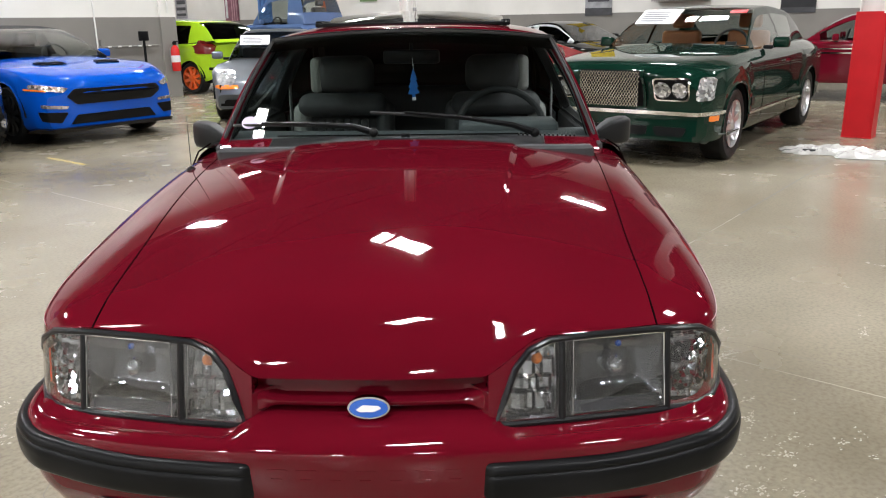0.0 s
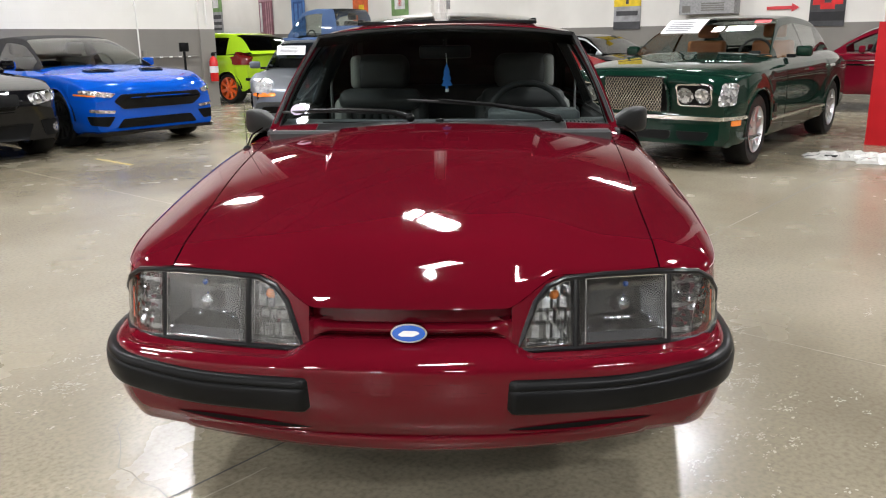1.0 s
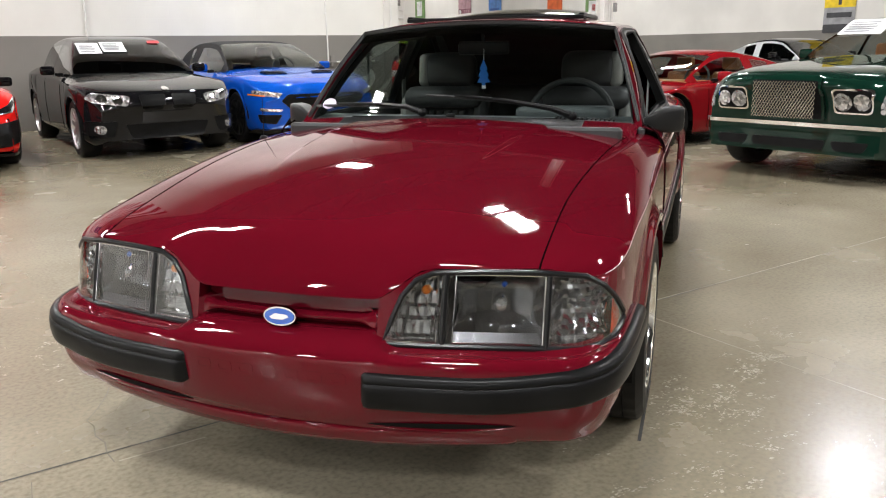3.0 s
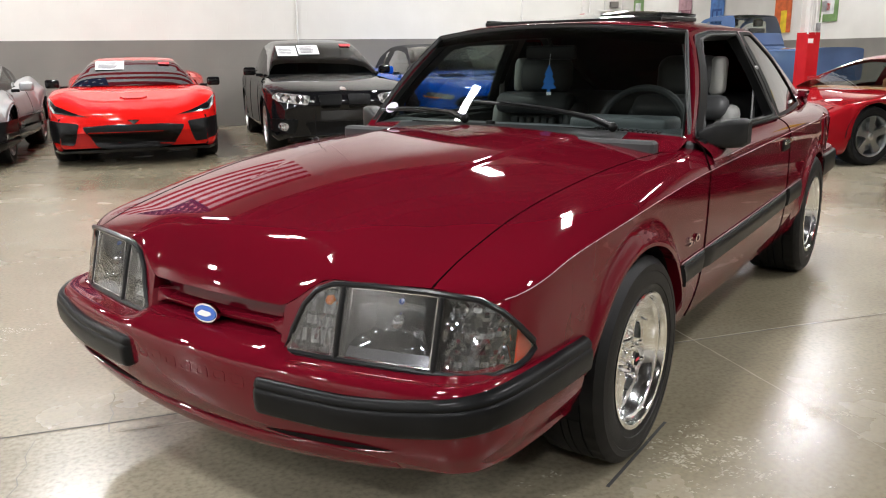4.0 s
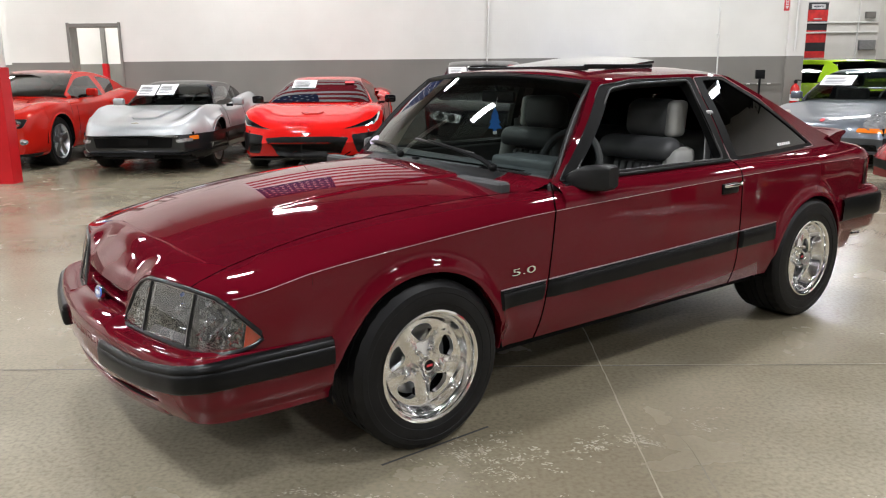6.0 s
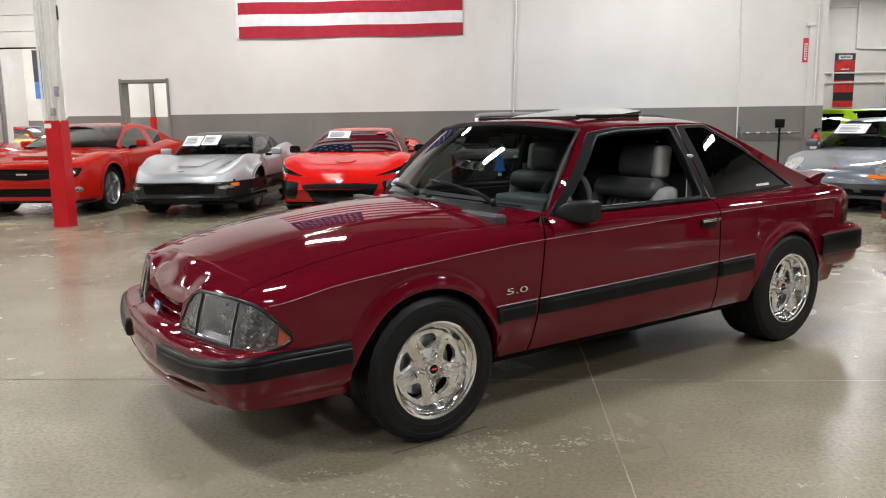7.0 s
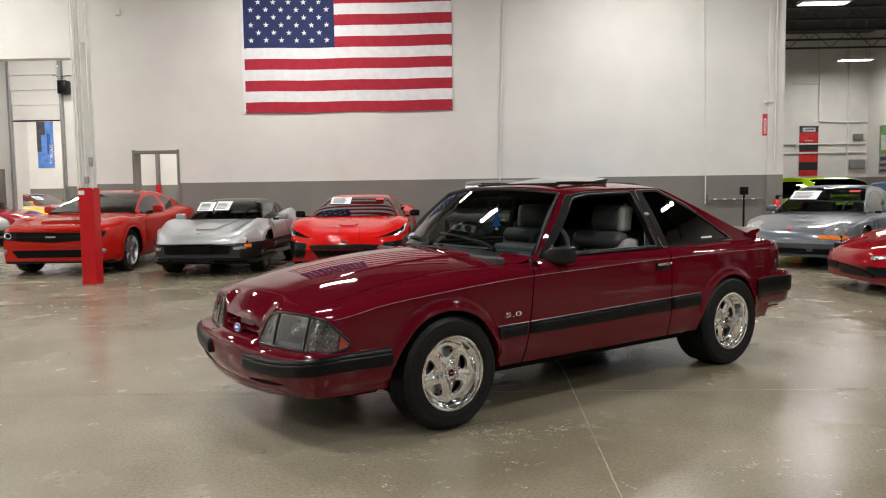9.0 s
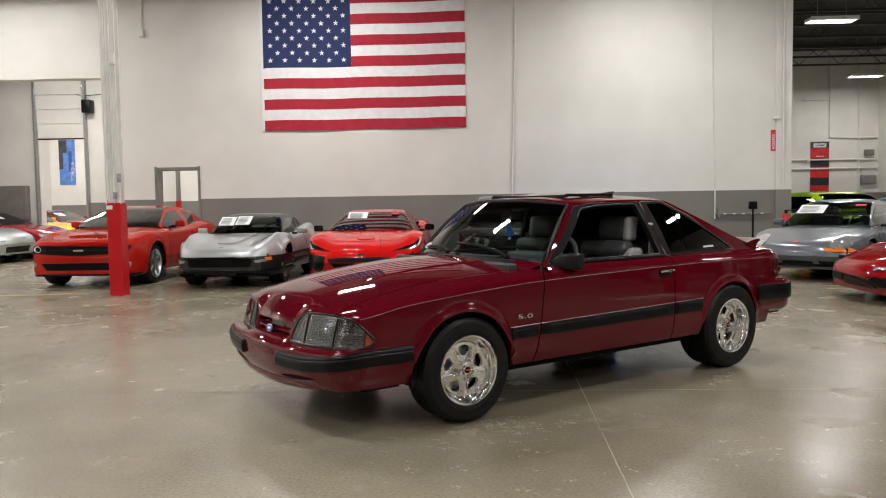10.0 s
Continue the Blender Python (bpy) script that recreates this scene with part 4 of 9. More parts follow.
    # orange-red coupe behind the column
    build_car(sports(
        name="muscle_coupe", pose=stand(-6.42, -4.15), label="orange-red modern muscle coupe parked behind the red column", paint=M["orange_red"],
        front=0.93, rear=1.04, base=2.85, width=1.92, wheel=0.355, arch=0.40, round_f=0.22, edge=0.945, flare=0.03, crown_f=0.02, crown_r=0.03,
        top=[(-0.93, 0.72), (-0.925, 0.765), (-0.90, 0.785), (-0.5, 0.855), (0.0, 0.925), (0.6, 0.99), (0.9, 1.005), (3.2, 1.05), (3.7, 1.06), (3.89, 0.98)],
        shoulder=[(-0.93, 0.64), (-0.88, 0.74), (-0.4, 0.84), (0.0, 0.91), (1.0, 0.90), (2.0, 0.93), (2.85, 1.0), (3.5, 0.98), (3.89, 0.90)],
        low=[(-0.93, 0.24), (-0.7, 0.19), (0.8, 0.22), (2.0, 0.22), (3.5, 0.28), (3.89, 0.40)],
        cabin=dict(cowl=0.62, roof0=1.38, roof1=2.15, tail=3.35, belt=[(0.5, 0.97), (1.5, 0.98), (3.3, 1.05)], belt_w=[(0.5, 0.82), (1.4, 0.88), (3.35, 0.62)], roof_w=0.60,
                   roof=[(0.62, 1.0), (1.0, 1.19), (1.38, 1.34), (1.75, 1.376), (2.15, 1.35), (3.35, 1.06)], pillars=[(1.95, 0.09)], glass_end=2.6),
        glass=M["tinted"], rim=0.255, rim_mat=M["dull_alloy"], spokes=5, mirror=(0.92, 1.05, 1.03),
        skin_parts=[
            ("grille", rounded([(-0.84, 0.715), (-0.60, 0.725), (0.60, 0.725), (0.84, 0.715), (0.80, 0.60), (0.50, 0.575), (0.0, 0.545), (-0.50, 0.575), (-0.80, 0.60)], 0.025), "front", trim, 0.004, 0.04, False, "black upper grille"),
            ("headlight", oval(0.71, 0.660, 0.075, 0.050, 18), "front", M["reflector"], 0.010, 0.03, True, "round headlamp in the grille"),
            ("headlight_core", oval(0.70, 0.660, 0.046, 0.036, 16), "front", M["dark"], 0.013, 0.03, True, ""),
            ("lower_grille", rounded([(-0.66, 0.425), (0.66, 0.425), (0.58, 0.305), (-0.58, 0.305)], 0.025), "front", M["dark"], 0.004, 0.04, False, "black lower grille"),
            ("fog_lamp", oval(0.79, 0.41, 0.042, 0.042, 16), "front", M["lamp_unit"], 0.010, 0.03, True, "round fog lamp"),
            ("front_lip", rounded([(-0.90, 0.245), (0.90, 0.245), (0.88, 0.215), (-0.88, 0.215)], 0.012), "front", trim, 0.02, 0.04, False, "black front lip"),
            ("grille_bar", rounded([(-0.60, 0.645), (0.60, 0.645), (0.60, 0.637), (-0.60, 0.637)], 0.003), "front", M["pewter"], 0.008, 0.02, False, "thin dark bar across the grille"),
            ("nose_crease", rounded([(-0.70, 0.52), (0.70, 0.52), (0.66, 0.495), (-0.66, 0.495)], 0.010), "front", M["orange_red"], 0.012, 0.03, False, ""),
            ("hood_slot_edge", rounded([(-0.33, -0.515), (0.33, -0.515), (0.31, -0.50), (-0.31, -0.50)], 0.004), "top", M["orange_red"], 0.022, 0.02, False, ""),
            ("side_crease", rounded([(0.55, 0.47), (2.25, 0.52), (2.25, 0.505), (0.55, 0.45)], 0.004), "side", M["orange_red"], 0.012, 0.02, True, ""),
            ("hood_scoop", rounded([(-0.30, -0.50), (0.30, -0.50), (0.24, -0.40), (-0.24, -0.40)], 0.02), "top", M["dark"], 0.012, 0.02, False, "black bonnet slot"),
            ("badge", rounded([(-0.085, 0.655), (0.085, 0.655), (0.085, 0.625), (-0.085, 0.625)], 0.012), "front", M["chrome"], 0.014, 0.02, False, "bright grille badge"),
            ("door_handle", rounded([(1.85, 0.86), (2.02, 0.86), (2.02, 0.83), (1.85, 0.83)], 0.012), "side", M["orange_red"], 0.02, 0.02, True, "")],
        doors=[(0.62, 2.05)]))
    # black sedan
    build_car(sports(
        name="sedan", pose=stand(0.82, -4.35), label="glossy black saloon with twin kidney grilles, parked nose out", paint=black,
        front=0.87, rear=1.08, base=2.97, width=1.86, wheel=0.345, arch=0.385, round_f=0.30, edge=0.955,
        top=[(-0.87, 0.62), (-0.85, 0.74), (-0.75, 0.80), (-0.4, 0.88), (0.0, 0.93), (0.6, 0.98), (0.9, 0.99), (3.2, 1.06), (3.8, 1.08), (4.05, 0.95)],
        shoulder=[(-0.87, 0.58), (-0.75, 0.75), (-0.3, 0.85), (0.0, 0.88), (1.0, 0.90), (2.0, 0.92), (3.0, 0.96), (3.7, 0.96), (4.05, 0.88)],
        low=[(-0.87, 0.24), (-0.7, 0.18), (0.8, 0.22), (2.2, 0.22), (3.6, 0.28), (4.05, 0.40)],
        plan=[(-0.87, 0.80), (-0.70, 0.93), (-0.35, 0.98), (0, 1.0), (1.3, 0.99), (3.0, 1.0), (3.6, 0.97), (4.05, 0.86)],
        cabin=dict(cowl=0.60, roof0=1.42, roof1=2.5, tail=3.55, belt=[(0.5, 0.96), (1.5, 0.97), (3.55, 1.05)], belt_w=[(0.5, 0.82), (1.4, 0.88), (3.55, 0.68)], roof_w=0.62,
                   roof=[(0.60, 0.98), (1.0, 1.22), (1.42, 1.42), (1.9, 1.464), (2.5, 1.42), (3.55, 1.07)], pillars=[(1.85, 0.06), (2.85, 0.06)], glass_end=3.0),
        glass=M["tinted"], rim=0.25, rim_mat=M["dull_alloy"], spokes=10, mirror=(0.90, 1.02, 1.02),
        skin_parts=[
            ("kidney_grille", rounded([(0.035, 0.755), (0.33, 0.745), (0.30, 0.585), (0.06, 0.575)], 0.035), "front", trim, 0.008, 0.04, True, "black kidney grille with vertical slats"),
            ("headlight", rounded([(0.42, 0.735), (0.80, 0.775), (0.86, 0.72), (0.78, 0.665), (0.46, 0.625)], 0.03), "front", M["lamp_unit"], 0.010, 0.03, True, "clear twin headlamp"),
            ("headlight_ring", oval(0.55, 0.69, 0.05, 0.05, 16), "front", M["chrome"], 0.014, 0.02, True, ""),
            ("headlight_ring", oval(0.70, 0.71, 0.05, 0.05, 16), "front", M["chrome"], 0.014, 0.02, True, ""),
            ("lower_intake", rounded([(-0.50, 0.42), (0.50, 0.42), (0.42, 0.25), (-0.42, 0.25)], 0.03), "front", trim, 0.006, 0.04, False, "black lower intake"),
            ("side_intake", rounded([(0.58, 0.46), (0.88, 0.46), (0.88, 0.30), (0.62, 0.28)], 0.03), "front", trim, 0.006, 0.04, True, "black side intake"),
            ("fog_lamp", oval(0.75, 0.37, 0.05, 0.05, 14), "front", M["lamp_unit"], 0.014, 0.03, True, "round fog lamp"),
            ("plate_panel", rounded([(-0.30, 0.56), (0.30, 0.56), (0.30, 0.44), (-0.30, 0.44)], 0.01), "front", black, 0.014, 0.02, False, "blank black plate panel"),
            ("badge", oval(0.0, 0.80, 0.04, 0.03, 14), "front", M["chrome"], 0.008, 0.02, False, "small round badge")],
        doors=[(0.70, 1.85), (1.85, 2.9)], sheets=[(-0.58, -0.30, 1.22, 1.36), (-0.28, 0.02, 1.24, 1.37)], tags=[(0.36, 0.52, 1.35, 1.385)]))
    # blue convertible
    blue = M["blue"]
    build_car(sports(
        name="convertible", pose=stand(2.98, -4.05, 2), label="bright blue convertible with a raised black soft top", paint=blue,
        front=0.90, rear=1.02, base=2.72, width=1.915, wheel=0.345, arch=0.39, round_f=0.28, edge=0.955, flare=0.015,
        top=[(-0.90, 0.62), (-0.89, 0.72), (-0.82, 0.79), (-0.5, 0.87), (0.0, 0.93), (0.6, 0.985), (0.9, 1.0), (3.0, 1.03), (3.5, 1.02), (3.74, 0.92)],
        shoulder=[(-0.90, 0.58), (-0.82, 0.73), (-0.4, 0.85), (0.0, 0.90), (1.0, 0.88), (2.0, 0.90), (2.72, 0.97), (3.4, 0.95), (3.74, 0.86)],
        cabin=dict(cowl=0.62, roof0=1.36, roof1=2.15, tail=3.05, belt=[(0.5, 0.96), (1.5, 0.96), (3.05, 1.02)], belt_w=[(0.5, 0.82), (1.4, 0.87), (3.05, 0.66)], roof_w=0.61,
                   roof=[(0.62, 0.985), (1.0, 1.20), (1.36, 1.355), (1.75, 1.395), (2.15, 1.38), (2.6, 1.26), (3.05, 1.03)], pillars=[(2.05, 0.14)], glass_end=2.3, no_rear=True),
        roof_mat=M["canvas"], soft=True, roof_label="black canvas soft top", post_mat=blue, glass=M["windscreen"], front_glass=M["windscreen"], rim=0.25, rim_mat=M["black_alloy"], spokes=10, mirror=(0.93, 1.02, 1.0),
        skin_parts=[
            ("grille", rounded([(-0.54, 0.665), (0.54, 0.665), (0.63, 0.58), (0.52, 0.485), (-0.52, 0.485), (-0.63, 0.58)], 0.03), "front", trim, 0.008, 0.05, False, "large black grille"),
            ("headlight", rounded([(0.60, 0.675), (0.90, 0.725), (0.90, 0.655), (0.66, 0.625)], 0.02), "front", M["lamp_unit"], 0.008, 0.02, True, "slim clear headlamp"),
            ("headlight_amber", rounded([(0.80, 0.650), (0.92, 0.675), (0.92, 0.655), (0.81, 0.637)], 0.006), "front", M["amber"], 0.010, 0.02, True, "amber lamp corner"),
            ("daytime_lamp", rounded([(0.62, 0.475), (0.86, 0.495), (0.86, 0.455), (0.64, 0.44)], 0.012), "front", M["lamp_unit"], 0.010, 0.02, True, "thin running lamp"),
            ("side_intake", rounded([(0.62, 0.40), (0.88, 0.41), (0.86, 0.30), (0.70, 0.28)], 0.02), "front", trim, 0.006, 0.03, True, "dark side intake"),
            ("lower_grille", rounded([(-0.50, 0.36), (0.50, 0.36), (0.58, 0.25), (-0.58, 0.25)], 0.02), "front", trim, 0.006, 0.04, False, "dark lower grille"),
            ("splitter", rounded([(-0.88, 0.225), (0.88, 0.225), (0.90, 0.185), (-0.90, 0.185)], 0.012), "front", black, 0.04, 0.05, False, "black chin splitter"),
            ("hood_louvre", rounded([(0.20, -0.14), (0.52, -0.14), (0.54, 0.05), (0.26, 0.05)], 0.02), "top", trim, 0.010, 0.02, True, "black bonnet louvre"),
            ("hood_louvre_slat", rounded([(0.22, -0.085), (0.52, -0.085), (0.52, -0.06), (0.23, -0.06)], 0.004), "top", black, 0.020, 0.02, True, ""),
            ("hood_louvre_slat", rounded([(0.24, -0.02), (0.52, -0.02), (0.53, 0.005), (0.25, 0.005)], 0.004), "top", black, 0.020, 0.02, True, "")],
        doors=[(0.62, 1.95)]))
    # slate roadster at the wall's free end
    build_car(sports(
        name="roadster", pose=stand(5.73, -4.63, -44), label="slate grey metallic roadster with round amber-cornered headlamps", paint=M["slate"],
        front=0.88, rear=0.98, base=2.415, width=1.78, wheel=0.32, arch=0.36, round_f=0.36, edge=0.93, waist=0.975, flare=0.02,
        top=[(-0.88, 0.42), (-0.86, 0.52), (-0.75, 0.61), (-0.4, 0.70), (0.0, 0.77), (0.5, 0.85), (0.75, 0.88), (2.4, 0.93), (3.1, 0.90), (3.39, 0.72)],
        shoulder=[(-0.88, 0.40), (-0.75, 0.58), (-0.4, 0.73), (0.0, 0.80), (0.5, 0.80), (1.2, 0.79), (2.0, 0.83), (2.5, 0.86), (3.0, 0.80), (3.39, 0.64)],
        cabin=dict(cowl=0.50, roof0=1.12, roof1=1.75, tail=2.55, belt=[(0.4, 0.85), (1.3, 0.85), (2.55, 0.92)], belt_w=[(0.4, 0.80), (1.2, 0.84), (2.55, 0.62)], roof_w=0.60,
                   roof=[(0.50, 0.87), (0.8, 1.08), (1.12, 1.25), (1.4, 1.29), (1.75, 1.27), (2.55, 0.95)], pillars=[(1.75, 0.12)], glass_end=1.9),
        roof_mat=M["slate"], glass=M["tinted"], front_glass=M["windscreen"], rim=0.23, rim_mat=M["dull_alloy"], mirror=(0.85, 0.85, 0.90),
        skin_parts=[
            ("headlight", oval(0.64, 0.615, 0.135, 0.105, 22, 2.3), "front", M["lamp_clear"], 0.012, 0.03, True, "oval clear headlamp"),
            ("headlight_bowl", oval(0.64, 0.62, 0.07, 0.07, 18), "front", M["chrome"], 0.006, 0.03, True, ""),
            ("turn_signal", rounded([(0.46, 0.535), (0.78, 0.535), (0.82, 0.505), (0.74, 0.475), (0.46, 0.49)], 0.02), "front", M["amber"], 0.012, 0.03, True, "amber lamp corner"),
            ("lower_intake", rounded([(0.34, 0.34), (0.68, 0.34), (0.70, 0.27), (0.36, 0.265)], 0.03), "front", trim, 0.006, 0.04, True, "black nose intake"),
            ("lower_intake", rounded([(-0.24, 0.33), (0.24, 0.33), (0.24, 0.24), (-0.24, 0.24)], 0.03), "front", trim, 0.006, 0.04, False, "black nose intake"),
            ("badge", oval(0.0, -0.70, 0.03, 0.04, 14), "top", M["tag_red"], 0.005, 0.01, False, "small shield badge")],
        doors=[(0.60, 1.70)], sheets=[(-0.56, -0.10, 1.05, 1.19)], tags=[(0.34, 0.50, 1.165, 1.195)]))
    # low red coupe in front of the roadster's neighbour
    build_car(sports(
        name="wedge_sports_car", pose=pose(-0.09, 7.91, 0, 0, 0, -37), label="low red wedge-shaped sports car with pop-up lamps", paint=M["deep_red"],
        front=1.0, rear=0.95, base=2.45, width=1.80, wheel=0.315, arch=0.36, round_f=0.34, edge=0.95, low=[(-1.0, 0.14), (-0.7, 0.13), (0.8, 0.16), (2.0, 0.16), (3.1, 0.22), (3.4, 0.32)],
        top=[(-1.0, 0.36), (-0.97, 0.44), (-0.85, 0.52), (-0.4, 0.64), (0.0, 0.72), (0.5, 0.79), (0.8, 0.81), (2.4, 0.88), (3.1, 0.90), (3.4, 0.78)],
        shoulder=[(-1.0, 0.34), (-0.85, 0.50), (-0.4, 0.66), (0.0, 0.74), (0.6, 0.74), (1.4, 0.74), (2.4, 0.83), (3.0, 0.82), (3.4, 0.70)],
        cabin=dict(cowl=0.42, roof0=1.15, roof1=1.65, tail=2.9, belt=[(0.4, 0.78), (1.3, 0.79), (2.9, 0.88)], belt_w=[(0.4, 0.80), (1.2, 0.84), (2.9, 0.62)], roof_w=0.57,
                   roof=[(0.42, 0.79), (0.8, 0.98), (1.15, 1.12), (1.4, 1.16), (1.65, 1.14), (2.9, 0.89)], pillars=[(1.75, 0.10)], glass_end=2.2),
        glass=M["windscreen"], front_glass=M["windscreen"], inside=M["tan"], rim=0.22, rim_mat=M["dull_alloy"], mirror=(0.86, 0.86, 0.84),
        skin_parts=[
            ("grille", rounded([(-0.40, 0.32), (0.40, 0.32), (0.40, 0.19), (-0.40, 0.19)], 0.03), "front", trim, 0.006, 0.04, False, "black grille"),
            ("side_intake", rounded([(0.46, 0.34), (0.74, 0.35), (0.76, 0.24), (0.46, 0.22)], 0.03), "front", trim, 0.006, 0.04, True, "black intake"),
            ("lamp_cover", rounded([(0.44, -0.74), (0.72, -0.68), (0.72, -0.38), (0.46, -0.42)], 0.03), "top", M["deep_red"], 0.006, 0.02, True, "closed pop-up lamp cover"),
            ("turn_signal", rounded([(0.50, 0.455), (0.80, 0.50), (0.80, 0.47), (0.52, 0.42)], 0.01), "front", M["lamp_unit"], 0.006, 0.02, True, "slim clear lamp")],
        doors=[(0.65, 1.75)]))
    # dark green saloon
    green = M["green"]
    build_car(sports(
        name="luxury_saloon", pose=pose(2.15, 5.96, 0, 0, 0, -35), label="dark green luxury saloon with chrome mesh grille and tan leather", paint=green,
        front=0.86, rear=1.36, base=3.116, width=1.93, wheel=0.355, arch=0.40, round_f=0.20, round_r=0.16, edge=0.95, flare=0.02,
        top=[(-0.86, 0.86), (-0.84, 0.94), (-0.72, 0.98), (-0.3, 1.02), (0.3, 1.06), (0.9, 1.10), (1.2, 1.11), (3.6, 1.12), (4.2, 1.08), (4.47, 0.95)],
        shoulder=[(-0.86, 0.72), (-0.72, 0.86), (-0.2, 0.93), (0.6, 0.97), (2.0, 0.98), (3.1, 0.99), (4.0, 0.95), (4.47, 0.86)],
        low=[(-0.86, 0.28), (-0.7, 0.22), (0.8, 0.24), (2.4, 0.24), (4.0, 0.30), (4.47, 0.40)],
        plan=[(-0.86, 0.88), (-0.70, 0.95), (-0.35, 0.98), (0, 1.0), (1.3, 0.99), (3.1, 1.0), (4.0, 0.95), (4.47, 0.86)],
        cabin=dict(cowl=0.86, roof0=1.60, roof1=2.85, tail=3.75, belt=[(0.8, 1.04), (1.6, 1.05), (3.75, 1.09)], belt_w=[(0.8, 0.82), (1.6, 0.87), (3.75, 0.70)], roof_w=0.64,
                   roof=[(0.86, 1.09), (1.2, 1.31), (1.60, 1.48), (2.1, 1.515), (2.85, 1.47), (3.75, 1.11)], pillars=[(2.05, 0.05), (3.05, 0.16)], glass_end=3.25),
        glass=M["windscreen"], front_glass=M["windscreen"], inside=M["tan"], rim=0.235, rim_mat=M["dull_alloy"], spokes=6, mirror=(0.93, 1.28, 1.10),
        skin_parts=[
            ("grille", rounded([(-0.33, 0.92), (0.33, 0.92), (0.33, 0.55), (-0.33, 0.55)], 0.03), "front", green, 0.030, 0.05, False, "green painted grille surround"),
            ("grille_mesh", rounded([(-0.305, 0.895), (0.305, 0.895), (0.305, 0.57), (-0.305, 0.57)], 0.015), "front", M["dark"], 0.034, 0.03, False, "dark grille backing"),
            ("headlight_housing", rounded([(0.40, 0.835), (0.74, 0.835), (0.74, 0.62), (0.40, 0.62)], 0.05), "front", M["chrome"], 0.008, 0.03, True, "chrome-rimmed lamp housing"),
            ("headlight_panel", rounded([(0.415, 0.82), (0.725, 0.82), (0.725, 0.635), (0.415, 0.635)], 0.045), "front", M["dark"], 0.012, 0.03, True, ""),
            ("headlight", oval(0.49, 0.725, 0.078, 0.078, 22), "front", M["lamp_unit"], 0.020, 0.03, True, "round headlamp"),
            ("headlight", oval(0.652, 0.725, 0.072, 0.072, 22), "front", M["lamp_unit"], 0.020, 0.03, True, "round headlamp"),
            ("turn_signal", rounded([(0.80, 0.835), (0.905, 0.835), (0.905, 0.63), (0.80, 0.63)], 0.03), "front", M["lamp_unit"], 0.010, 0.03, True, "tall clear corner lamp"),
            ("bumper_trim", rounded([(-0.94, 0.53), (0.94, 0.53), (0.94, 0.495), (-0.94, 0.495)], 0.01), "front", M["chrome"], 0.030, 0.05, False, "thin chrome bumper strip"),
            ("bumper", rounded([(-0.94, 0.49), (0.94, 0.49), (0.92, 0.26), (-0.92, 0.26)], 0.03), "front", green, 0.020, 0.05, False, ""),
            ("lower_mesh", rounded([(0.40, 0.385), (0.74, 0.385), (0.70, 0.30), (0.44, 0.30)], 0.03), "front", trim, 0.026, 0.04, True, "dark lower mesh"),
            ("lower_mesh", rounded([(-0.36, 0.385), (0.36, 0.385), (0.34, 0.30), (-0.34, 0.30)], 0.03), "front", trim, 0.026, 0.04, False, "dark lower mesh"),
            ("side_marker", rounded([(-0.64, 0.49), (-0.50, 0.49), (-0.50, 0.44), (-0.64, 0.44)], 0.015), "side", M["amber"], 0.025, 0.03, True, "amber side marker"),
            ("side_strip", rounded([(0.42, 0.435), (2.66, 0.435), (2.66, 0.41), (0.42, 0.41)], 0.008), "side", M["chrome"], 0.012, 0.02, True, "bright sill strip"),
            ("side_vent", rounded([(0.46, 0.58), (0.58, 0.58), (0.58, 0.49), (0.46, 0.49)], 0.01), "side", trim, 0.008, 0.02, True, "black wing vent"),
            ("door_handle", rounded([(1.75, 0.905), (1.95, 0.905), (1.95, 0.875), (1.75, 0.875)], 0.01), "side", M["chrome"], 0.020, 0.02, True, "chrome door handle"),
            ("door_handle", rounded([(2.70, 0.915), (2.90, 0.915), (2.90, 0.885), (2.70, 0.885)], 0.01), "side", M["chrome"], 0.020, 0.02, True, "chrome door handle")],
        doors=[(0.95, 2.05), (2.05, 3.0)], sheets=[(-0.62, -0.14, 1.30, 1.46)], tags=[(0.42, 0.60, 1.405, 1.44)], mesh=True))
